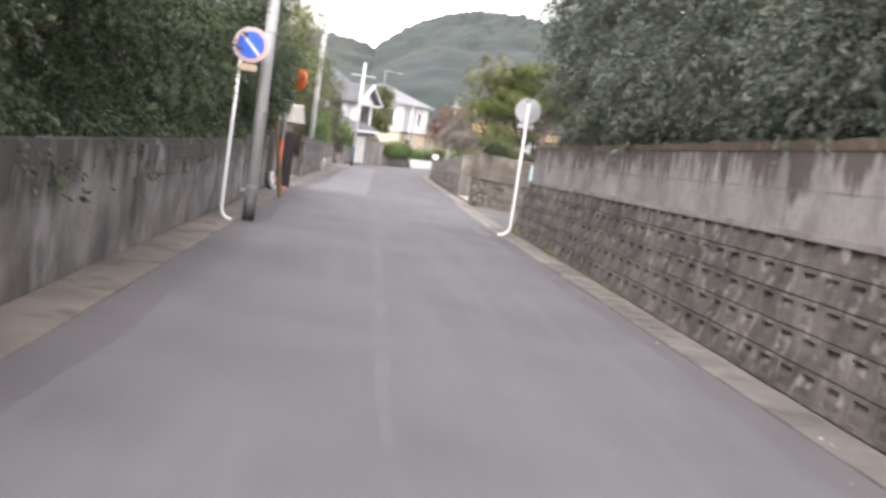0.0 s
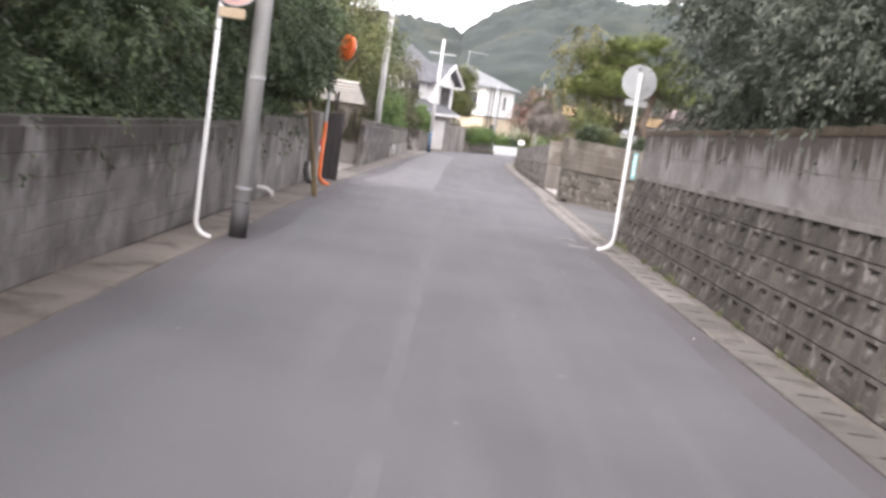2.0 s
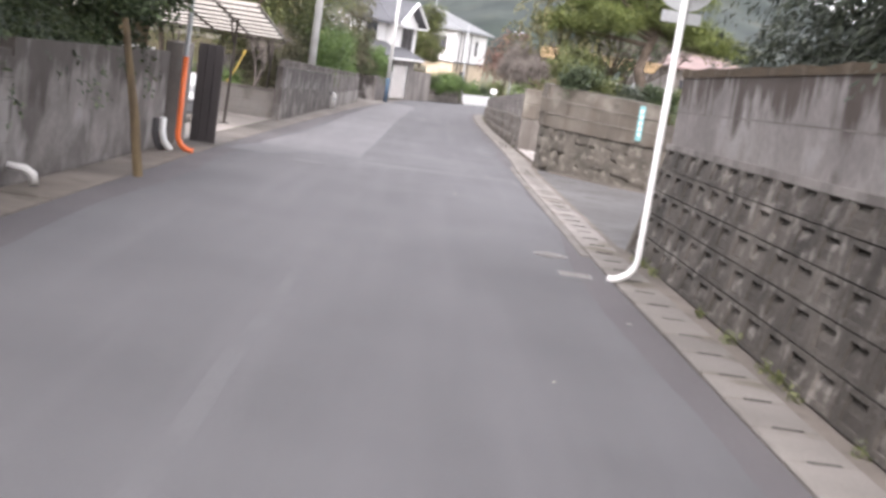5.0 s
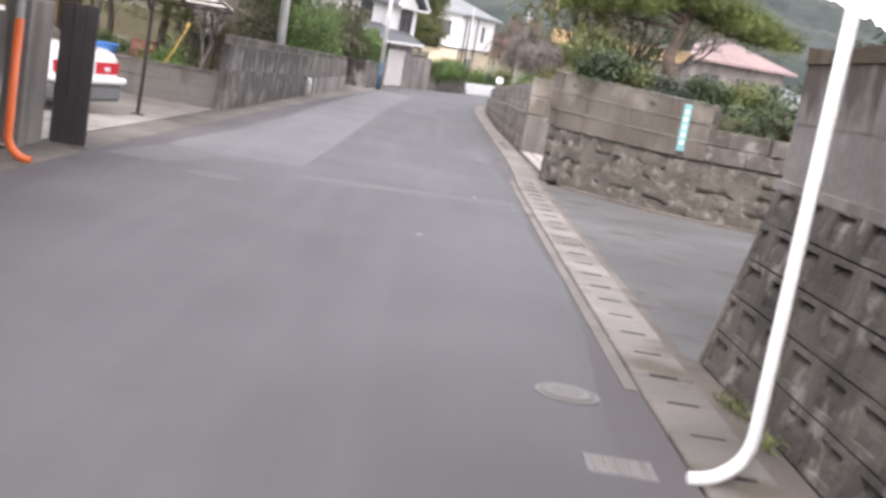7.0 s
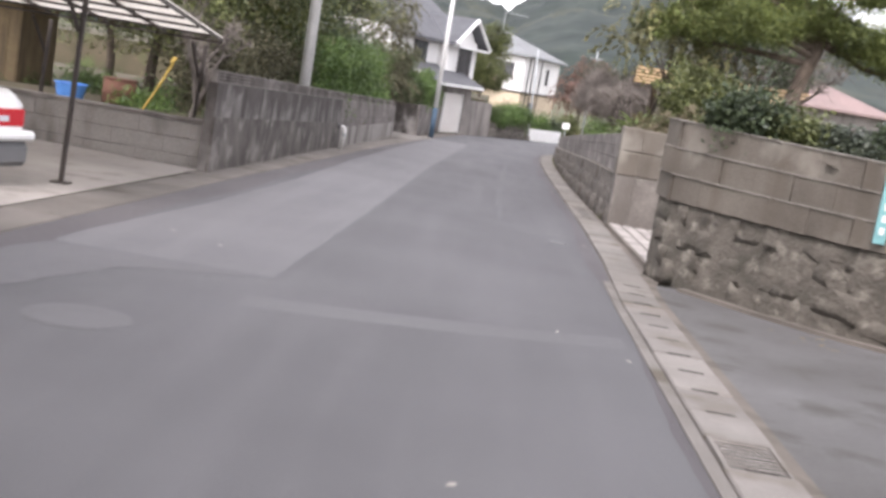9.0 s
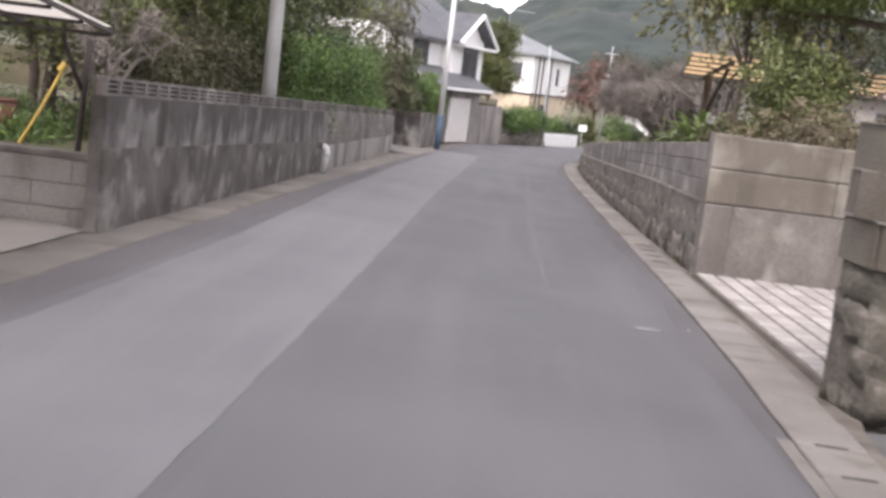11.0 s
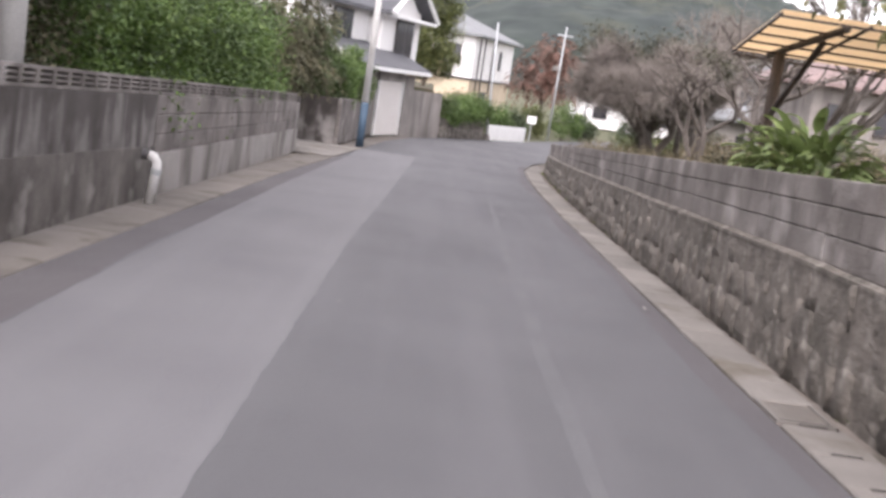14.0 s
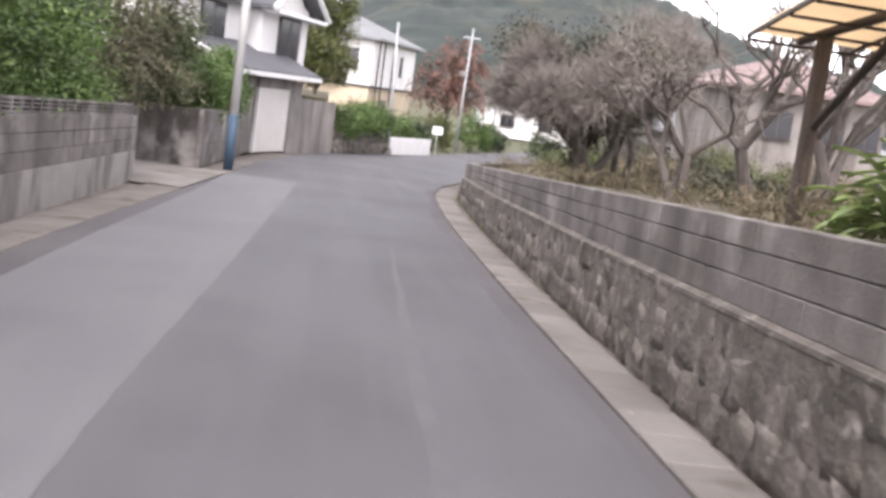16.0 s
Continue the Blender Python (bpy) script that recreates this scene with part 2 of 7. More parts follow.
M_WOOD = mat("old_wood", (0.19, 0.14, 0.075), (0.12, 0.085, 0.05), 3, 0.9, 0.5, 40, streak=(0.07, 0.05, 0.035), streak_scale=(9, 9, 0.8))
M_POSTWOOD = mat("brown_timber", (0.13, 0.10, 0.082), (0.08, 0.06, 0.05), 4, 0.85, 0.5, 30, streak=(0.05, 0.038, 0.03), streak_scale=(9, 9, 0.6))
M_RUST = mat("rust", (0.14, 0.062, 0.04), (0.085, 0.04, 0.028), 3, 0.9, 0.4)
M_BLUEPLASTIC = mat("blue_plastic", (0.08, 0.22, 0.55), (0.06, 0.18, 0.48), 3, 0.5, 0.05)
M_YELLOW = mat("yellow_paint", (0.42, 0.29, 0.06), (0.33, 0.22, 0.05), 3, 0.6, 0.1)
M_BLUEPOLE = mat("blue_wrap", (0.055, 0.095, 0.145), (0.042, 0.075, 0.115), 3, 0.7, 0.1)
M_TEAL = mat("teal_sign", (0.21, 0.43, 0.44), (0.17, 0.36, 0.37), 5, 0.6, 0.0)
M_HOUSE = mat("white_plaster", (0.80, 0.78, 0.77), (0.70, 0.68, 0.67), 0.6, 0.85, 0.1, 40)
M_BEIGE = mat("beige_plaster", (0.56, 0.46, 0.34), (0.47, 0.38, 0.28), 0.6, 0.85, 0.1, 40)
M_ROOF = mat("roof_tile_grey", (0.105, 0.105, 0.115), (0.075, 0.075, 0.083), 1.2, 0.7, 0.3, 20)
M_ROOF2 = mat("roof_tile_pale", (0.20, 0.205, 0.21), (0.15, 0.152, 0.157), 1.2, 0.7, 0.3, 20)
M_ROOFRED = mat("roof_tile_red", (0.25, 0.178, 0.167), (0.195, 0.142, 0.135), 0.5, 0.8, 0.3, 10)
M_TRIM = mat("trim_dark", (0.06, 0.05, 0.05), (0.045, 0.04, 0.04), 3, 0.6, 0.1)
M_GLASS = mat("window_dark", (0.035, 0.035, 0.04), (0.025, 0.025, 0.03), 2, 0.12, 0.0)
# brown of the reflections and cabin, painted into the glass colour
M_GLASSREFL = mat("rear_glass", (0.10, 0.082, 0.065), (0.06, 0.05, 0.04), 1.5, 0.15, 0.0)
M_SHUTTER = mat("shutter_cream", (0.68, 0.64, 0.61), (0.62, 0.58, 0.55), 1.5, 0.6, 0.05)
M_BARK = mat("bark", (0.115, 0.088, 0.068), (0.06, 0.046, 0.036), 5, 1.0, 1.0, 25)
M_BARKGREY = mat("bark_grey", (0.12, 0.102, 0.09), (0.065, 0.054, 0.048), 4, 1.0, 0.8, 25)
M_TWIG = mat("twig_grey", (0.225, 0.195, 0.175), (0.14, 0.12, 0.105), 0.8, 1.0, 0.0)
M_CARW = mat("car_white", (0.80, 0.80, 0.80), (0.76, 0.76, 0.76), 1, 0.25, 0.0)
M_CARG = mat("bumper_grey", (0.16, 0.16, 0.165), (0.13, 0.13, 0.135), 2, 0.6, 0.05)
M_CARRED = mat("tail_red", (0.55, 0.03, 0.04), (0.45, 0.02, 0.03), 3, 0.2, 0.0)
M_RUBBER = mat("rubber", (0.025, 0.025, 0.025), (0.018, 0.018, 0.018), 3, 0.9, 0.1)
M_FRUIT = mat("citrus", (0.75, 0.50, 0.05), (0.65, 0.40, 0.04), 6, 0.5, 0.1)
M_IRON = mat("cast_iron", (0.16, 0.155, 0.155), (0.10, 0.097, 0.097), 6, 0.6, 0.3, 60)
M_GRATE = mat("grate_steel", (0.30, 0.275, 0.25), (0.20, 0.17, 0.145), 6, 0.6, 0.3, 60)
M_GREYWALL = mat("far_wall", (0.30, 0.275, 0.255), (0.22, 0.20, 0.185), 0.5, 0.9, 0.1)
M_HILL = mat("wooded_hill", (0.040, 0.051, 0.043), (0.017, 0.024, 0.023), 0.035, 1.0, 0.0, 0.12, spot=(0.045, 0.050, 0.036), spot_scale=0.02, streak=(0.013, 0.019, 0.018), streak_scale=(0.06, 0.06, 0.06), streak_amount=0.7)
L_DARK = leaf_mat("leaf_dark", (0.028, 0.044, 0.023), (0.056, 0.080, 0.037), (0.118, 0.147, 0.070))
L_GREY = leaf_mat("leaf_greygreen", (0.032, 0.041, 0.029), (0.060, 0.072, 0.051), (0.135, 0.148, 0.108))
L_OLIVE = leaf_mat("leaf_olive", (0.06, 0.07, 0.025), (0.10, 0.115, 0.04), (0.17, 0.18, 0.07))
L_GREEN = leaf_mat("leaf_green", (0.045, 0.080, 0.021), (0.082, 0.135, 0.034), (0.145, 0.205, 0.062))
L_YOLIVE = leaf_mat("leaf_yellow_olive", (0.085, 0.085, 0.035), (0.14, 0.135, 0.056), (0.235, 0.215, 0.105), 0.6)
L_PINE = leaf_mat("pine_needle", (0.05, 0.066, 0.02), (0.11, 0.135, 0.036), (0.20, 0.225, 0.07), 0.6)
L_RED = leaf_mat("leaf_russet", (0.12, 0.065, 0.05), (0.18, 0.10, 0.078), (0.25, 0.15, 0.12), 0.7)
L_BROWN = leaf_mat("leaf_brown", (0.09, 0.075, 0.045), (0.14, 0.115, 0.07), (0.20, 0.165, 0.105), 0.7)
L_TAN = leaf_mat("leaf_olive_brown", (0.06, 0.058, 0.035), (0.105, 0.098, 0.058), (0.17, 0.155, 0.095), 0.7)
L_IVY = leaf_mat("leaf_ivy", (0.028, 0.028, 0.018), (0.05, 0.05, 0.03), (0.10, 0.095, 0.06), 0.6)
L_IVYG = leaf_mat("leaf_mixed_green", (0.035, 0.055, 0.022), (0.07, 0.095, 0.035), (0.13, 0.15, 0.065))
L_BLADE = leaf_mat("leaf_blade", (0.095, 0.135, 0.045), (0.22, 0.28, 0.10), (0.48, 0.50, 0.28), 0.3)


def sheet_mat(name, colour):
    """Translucent plastic roofing."""
    m = bpy.data.materials.new(name)
    m.use_nodes = True
    n, l = m.node_tree.nodes, m.node_tree.links
    bsdf, out = n["Principled BSDF"], n["Material Output"]
    noise_node = n.new("ShaderNodeTexNoise")
    noise_node.inputs["Scale"].default_value = 2.5
    r = n.new("ShaderNodeValToRGB")
    r.color_ramp.elements[0].color = (*[c * 0.8 for c in colour], 1)
    r.color_ramp.elements[1].color = (*colour, 1)
    geo = n.new("ShaderNodeNewGeometry")
    l.new(geo.outputs["Position"], noise_node.inputs["Vector"])
    l.new(noise_node.outputs["Fac"], r.inputs[0])
    l.new(r.outputs[0], bsdf.inputs["Base Color"])
    bsdf.inputs["Roughness"].default_value = 0.5
    t = n.new("ShaderNodeBsdfTranslucent")
    l.new(r.outputs[0], t.inputs["Color"])
    ms = n.new("ShaderNodeMixShader")
    ms.inputs[0].default_value = 0.75
    l.new(bsdf.outputs[0], ms.inputs[1])
    l.new(t.outputs[0], ms.inputs[2])
    l.new(ms.outputs[0], out.inputs["Surface"])
    return m


M_SHEETW = sheet_mat("roof_sheet_white", (0.85, 0.82, 0.78))
M_SHEETO = sheet_mat("roof_sheet_amber", (0.88, 0.74, 0.56))


# ---- the lie of the land ----
def zg(y):
    """Height of the road's surface, which falls gently along y."""
    return -0.06 - 0.0218 * min(max(y, -60.0), 104.0)


def lerp(table, y):
    ys, xs = zip(*table)
    return float(np.interp(y, ys, xs))


LEFT = [(-40, -2.05), (7, -2.0), (20, -1.94), (35, -1.86), (45, -1.62), (56, -1.25), (63, -1.0), (70, -0.58), (75, -0.25), (82, 0.1), (88, 0.9), (92, 2.0), (98, 4.2), (108, 8.0), (130, 17.5)]
RIGHT = [(-40, 3.75), (7, 3.72), (27, 3.57), (39, 3.66), (42, 3.77), (46, 3.83), (51, 3.85), (55, 3.86), (62, 3.89), (68, 3.98), (72, 4.12), (76, 4.36), (80, 4.95), (86, 6.6), (92, 9.0), (98, 11.6), (130, 25.5)]


def xl(y):
    return lerp(LEFT, y)


def xr(y):
    return lerp(RIGHT, y)


# ---- building helpers ----
def mesh_from(name, bm):
    me = bpy.data.meshes.new(name)
    bm.normal_update()
    bm.to_mesh(me)
    bm.free()
    return me


def part(name, bm, material, parent=None, label="", smooth=False):
    """Links a bmesh as one mesh object under a thing or a part."""
    me = mesh_from(name, bm)
    me.materials.append(material)
    if smooth:
        for p in me.polygons:
            p.use_smooth = len(p.vertices) < 5
    ob = new(name, me)
    ob.parent = parent
    if label:
        tagged(ob, label)
    return ob


def piece(name, me, parent, m):
    ob = new(name, me)
    ob.parent = parent
    ob.matrix_local = m
    return ob


def thing(name, label, category, at=(0, 0, 0), group="", kind="", turn=0):
    ob = new(name)
    ob.empty_display_size = 0.2
    ob.matrix_world = pose(*at, 0, 0, turn)
    return tagged(ob, label, category, group, kind)


def box(bm, c, s, turn=0.0, m=None):
    mat4 = Matrix.Translation(c) @ Matrix.Rotation(radians(turn), 4, "Z") @ Matrix.Diagonal((*s, 1))
    if m is not None:
        mat4 = m @ Matrix.Diagonal((*s, 1))
    return bmesh.ops.create_cube(bm, size=1.0, matrix=mat4)["verts"]


def bevelled(bm, off=0.01, seg=1):
    bmesh.ops.bevel(bm, geom=bm.edges[:], offset=off, segments=seg, affect="EDGES", profile=0.6)
    return bm


def new_box(c, s, off=0.01, turn=0.0):
    bm = bmesh.new()
    box(bm, c, s, turn)
    return bevelled(bm, off) if off else bm


def tube(bm, points, radii, sides=10, cap=True):
    """A round bar along points, with a radius at each."""
    pts = [Vector(p) for p in points]
    if not isinstance(radii, (list, tuple)):
        radii = [radii] * len(pts)
    rings, up = [], Vector((0.31, 0.17, 0.93))
    for i, p in enumerate(pts):
        d = (pts[min(i + 1, len(pts) - 1)] - pts[max(i - 1, 0)]).normalized()
        a = d.cross(up)
        if a.length < 0.05:
            a = d.cross(Vector((1, 0, 0)))
        a.normalize()
        b = d.cross(a)
        rings.append([bm.verts.new(p + radii[i] * (math.cos(2 * math.pi * k / sides) * a + math.sin(2 * math.pi * k / sides) * b)) for k in range(sides)])
    for r0, r1 in zip(rings, rings[1:]):
        for k in range(sides):
            bm.faces.new((r0[k], r0[(k + 1) % sides], r1[(k + 1) % sides], r1[k]))
    if cap:
        bm.faces.new(rings[0])
        bm.faces.new(rings[-1][::-1])
    bmesh.ops.recalc_face_normals(bm, faces=bm.faces[:])
    return bm


def new_tube(points, radii, sides=10):
    return tube(bmesh.new(), points, radii, sides)


def prism(bm, path, thick, bot, top):
    """An upright wall along path [(x, y)], thick to the right of its direction; bot and top give heights by y."""
    n = len(path)
    rows = []
    for i, (x, y) in enumerate(path):
        a, b = path[max(i - 1, 0)], path[min(i + 1, n - 1)]
        d = Vector((b[0] - a[0], b[1] - a[1])).normalized()
        r = Vector((d.y, -d.x)) * thick
        rows.append([bm.verts.new((x, y, bot(x, y))), bm.verts.new((x, y, top(x, y))), bm.verts.new((x + r.x, y + r.y, top(x, y))), bm.verts.new((x + r.x, y + r.y, bot(x, y)))])
    for r0, r1 in zip(rows, rows[1:]):
        for k in range(4):
            bm.faces.new((r0[k], r0[(k + 1) % 4], r1[(k + 1) % 4], r1[k]))
    bm.faces.new(rows[0])
    bm.faces.new(rows[-1][::-1])
    bmesh.ops.recalc_face_normals(bm, faces=bm.faces[:])
    return bm


def ribbon(edge_a, edge_b, ys, lift, across=6):
    """A strip of ground between two edges, given as functions of y."""
    bm = bmesh.new()
    rows = [[bm.verts.new((edge_a(y) + (edge_b(y) - edge_a(y)) * k / across, y, zg(y) + lift)) for k in range(across + 1)] for y in ys]
    for r0, r1 in zip(rows, rows[1:]):
        for k in range(across):
            bm.faces.new((r0[k], r0[k + 1], r1[k + 1], r1[k]))
    return bm


def steps(a, b, d):
    n = max(1, round((b - a) / d))
    return [a + (b - a) * i / n for i in range(n + 1)]


def structure(name, bm, material, label, category=""):
    return tagged(part(name, bm, material), label, category or name.split("_")[0], kind="structure")


# ---- ground and road ----
bm = bmesh.new()
gx = [-2500, -600, -200, -80, -30, -14, -6, -3.2, 0, 3, 5.4, 9, 16, 30, 80, 200, 600, 2500]
gy = [-2500, -600, -150, -60, -30, -10, 5, 20, 35, 50, 65, 80, 104, 140, 250, 600, 2500]
grid = [[bm.verts.new((x, y, zg(y) - 0.12)) for x in gx] for y in gy]
for r0, r1 in zip(grid, grid[1:]):
    for k in range(len(gx) - 1):
        bm.faces.new((r0[k], r0[k + 1], r1[k + 1], r1[k]))
structure("ground", bm, M_GRASS, "rough grassy earth that lies under the whole place", "ground")
structure("road", ribbon(xl, xr, steps(-40, 130, 2.0), 0.0), M_ROAD, "narrow grey asphalt lane with faint worn wheel tracks", "road")
pl, pr = [(34.6, -1.45), (37.5, -1.42), (41, -1.15), (46, -0.98), (54, -0.9), (62, -0.7), (71, -0.35)], [(34.7, -1.0), (36.0, -0.6), (36.7, 0.48), (41, 0.56), (45, 0.62), (56, 0.74), (61, 0.9), (75, 1.25)]
def worn(y, a):
    return a * (math.sin(y * 3.3) + math.sin(y * 7.9 + 1) + math.sin(y * 17.3 + 2) * 0.8)


structure("road_patch", ribbon(lambda y: lerp(pl, y) + worn(y, 0.004), lambda y: lerp(pr, y) + worn(y + 9, 0.004), steps(36.7, 74.6, 0.12), 0.003, 3), M_PATCH, "paler strip of newer asphalt along one side of the lane", "road")
structure("road_patch_worn", ribbon(lambda y: lerp(pl, y) - 0.3 * (36.7 - y) / 2 + worn(y, 0.02), lambda y: lerp(pr, y) + worn(y + 9, 0.02), steps(34.7, 36.69, 0.1), 0.003, 3), M_PATCH2, "worn pale edge of the newer asphalt", "road")
bm = bmesh.new()
lo_row = [bm.verts.new((x, y, zg(y) + 0.0015)) for x, y in ((0.45, 35.35), (1.2, 35.5), (2.1, 35.75), (2.8, 36.0), (3.45, 36.25))]
hi_row = [bm.verts.new((x, y, zg(y) + 0.0015)) for x, y in ((0.45, 35.8), (1.2, 35.95), (2.1, 36.2), (2.8, 36.4), (3.45, 36.7))]
for k in range(4):
    bm.faces.new((lo_row[k], lo_row[k + 1], hi_row[k + 1], hi_row[k]))
structure("road_patch_cross", bm, M_PATCH2, "pale trench repair running across the lane", "road")
structure("road_edge_left", ribbon(xl, lambda y: xl(y) + 0.42 + 0.06 * math.sin(y * 0.9) + worn(y, 0.005), steps(-20, 71, 0.15), 0.0015, 1), M_EDGE, "darker old asphalt along the gutter", "road")
structure("road_edge_right", ribbon(lambda y: xr(y) - lerp([(-20, 0.34), (27, 0.3), (31, 0.12), (38, 0.12), (42, 0.2)], y) + 0.05 * math.sin(y * 0.7) + worn(y, 0.005), xr, steps(-20, 78, 0.15), 0.0015, 1), M_EDGE, "thin band of darker asphalt along the gutter", "road")
def taper(y):
    return max(min(1.0, (29.0 - y) / 8, (y - 4) / 4), min(1.0, (66.0 - y) / 8, (y - 44) / 6), 0.0) + 0.02


for nm, table in (("road_seam_near", [(6, 0.47), (13, 0.53), (22, 0.64), (29, 0.74)]), ("road_seam_far", [(44, 2.46), (50, 2.45), (58, 2.58), (66, 2.8)])):
    structure(nm, ribbon(lambda y: lerp(table, y) - 0.06 * taper(y) + 0.012 * math.sin(y * 2.3), lambda y: lerp(table, y) + 0.06 * taper(y) + 0.012 * math.sin(y * 2.3), steps(table[0][0], table[-1][0], 0.5), 0.0015, 1), M_SEAM, "thin pale seam along the asphalt", "road")
structure("lane", ribbon(lambda y: 4.13, lambda y: 16.0, steps(27.0, 40.5, 1.5), -0.004, 10), M_LANE, "worn old asphalt of a side lane", "road")

# gutters
def cover_mesh(w, d, name="gutter_cover"):
    """A concrete gutter lid."""
    bm = bmesh.new()
    box(bm, (0, 0, -0.05), (w, d - 0.012, 0.10))
    bevelled(bm, 0.012)
    me = mesh_from(name, bm)
    return me


def grate_thing(x, y, w=0.4, d=0.6):
    g = thing("drain_grate", "rusty pale steel bar grate set in the gutter", "drain", (x, y, zg(y)), kind="")
    bm = bmesh.new()
    for sx in (-1, 1):
        box(bm, (sx * (w / 2 - 0.015), 0, -0.02), (0.03, d, 0.05))
    for sy in (-1, 1):
        box(bm, (0, sy * (d / 2 - 0.015), -0.02), (w - 0.062, 0.03, 0.05))
    part("frame", bm, M_GUTTER, g)
    n = 8
    for i in range(n):
        bm = bmesh.new()
        box(bm, (0, -d / 2 + 0.05 + (d - 0.1) * i / (n - 1), -0.02), (w - 0.064, 0.024, 0.034))
        part("bar", bm, M_GRATE, g)
    # shallow dark panel close under the bars, standing in for the unlit depth
    bm = bmesh.new()
    box(bm, (0, 0, -0.012), (w - 0.07, d - 0.07, 0.012))
    part("pit", bm, M_SLOT_SHADE, g)
    return g


gut_r = structure("gutter_right", ribbon(lambda y: xr(y) + 0.002, lambda y: xr(y) + 0.6, steps(-40, 100, 1.5), -0.03, 1), M_GUTTER_OLD, "concrete drain channel beside the lane", "gutter")
cover = cover_mesh(0.42, 0.6)
cover.materials.append(M_GUTTER)
cover_dark = cover.copy()
cover_dark.materials[0] = M_GUTTER_DARK
cover_pale = cover.copy()
cover_pale.materials[0] = M_GUTTER_PALE
# a solid dark bar on the lid; its colour paints the slot's shade
bm = bmesh.new()
box(bm, (0, 0, 0), (0.19, 0.010, 0.008))
slot = mesh_from("hand_slot", bm)
slot.materials.append(M_SLOT_SHADE)
GRATES = (18.05, 33.65, 50.55)
y = 6.05
while y < 79:
    a = math.degrees(math.atan2(xr(y - 0.3) - xr(y + 0.3), 0.6))
    if min(abs(y - g) for g in GRATES) > 0.31:
        piece("gutter_cover", cover_pale if 29 < y < 39 else (cover_dark if y < 20 else cover), gut_r, pose(xr(y) + 0.24, y, zg(y) + random.uniform(0.004, 0.016), -1.25, 0, a))
        if 12 < y < 40 or 48 < y < 51:
            piece("hand_slot", slot, gut_r, pose(xr(y) + 0.24, y + 0.29, zg(y + 0.29) + 0.016, -1.25, 0, a))
    y += 0.6
for g in GRATES:
    grate_thing(xr(g) + 0.24, g)
bm = ribbon(lambda y: xr(y) + 0.43, lambda y: xr(y) + lerp([(28.4, 0.64), (28.8, 0.53), (40.3, 0.53), (40.7, 0.64)], y), steps(-20, 80, 0.4), 0.003, 1)
structure("gutter_edge_right", bm, M_GUTTER_OLD, "dirty concrete strip at the foot of the wall", "gutter")
bm = bmesh.new()
prism(bm, [(xr(y) - 0.09, y) for y in steps(27.5, 40, 1.5)], 0.09, lambda x, y: zg(y) - 0.05, lambda x, y: zg(y) + 0.012)
structure("gutter_lip", bm, M_GUTTER, "thin concrete lip between asphalt and gutter", "gutter")

gut_l = structure("gutter_left", ribbon(lambda y: xl(y) - lerp([(56, 0.68), (60, 0.72), (63, 0.78), (66, 0.9), (70, 1.05), (75, 0.9), (90, 0.7)], y), lambda y: xl(y) - 0.002, steps(-40, 90, 1.5), -0.02, 2), M_GUTTER_OLD, "dirty concrete gutter strip below the old wall", "gutter")
bm = bmesh.new()
box(bm, (0, 0, -0.05), (0.60, 1.985, 0.10))
bevelled(bm, 0.012)
slab_l = mesh_from("gutter_slab", bm)
slab_l.materials.append(M_GUTTER_OLD)
slab_l2 = slab_l.copy()
slab_l2.materials[0] = M_GUTTER_L
for i in range(39):
    y = 3.0 + i * 2.0
    if 69.8 < y < 74.5:
        continue
    a = math.degrees(math.atan2(xl(y - 1) - xl(y + 1), 2.0))
    piece("gutter_slab", slab_l2 if y > 33 else slab_l, gut_l, pose(xl(y) - 0.31, y, zg(y) + random.uniform(0.006, 0.014), -1.25, 0, a))

# ---- right: retaining wall of hollow blocks with a rendered wall on it ----
LEAN_R = 0.30 / 1.45
def r1_split(y):
    return 1.44 - 0.0290 * y


def r1_top(y):
    return 2.40 - 0.0300 * y


bm = bmesh.new()
rows = []
for y in steps(-30, 28.6, 4):
    zb, zs = zg(y) - 0.1, r1_split(y)
    rows.append([bm.verts.new(p) for p in ((4.30, y, zb), (4.60, y, zs), (5.6, y, zs), (5.6, y, zb))])
for r0, r1 in zip(rows, rows[1:]):
    for k in range(4):
        bm.faces.new((r0[k], r0[(k + 1) % 4], r1[(k + 1) % 4], r1[k]))
bm.faces.new(rows[0]), bm.faces.new(rows[-1][::-1])
bmesh.ops.recalc_face_normals(bm, faces=bm.faces[:])
wall_r1 = structure("wall_right_retaining", bm, M_BLOCK, "battered retaining wall of dark weathered hollow concrete blocks", "wall")


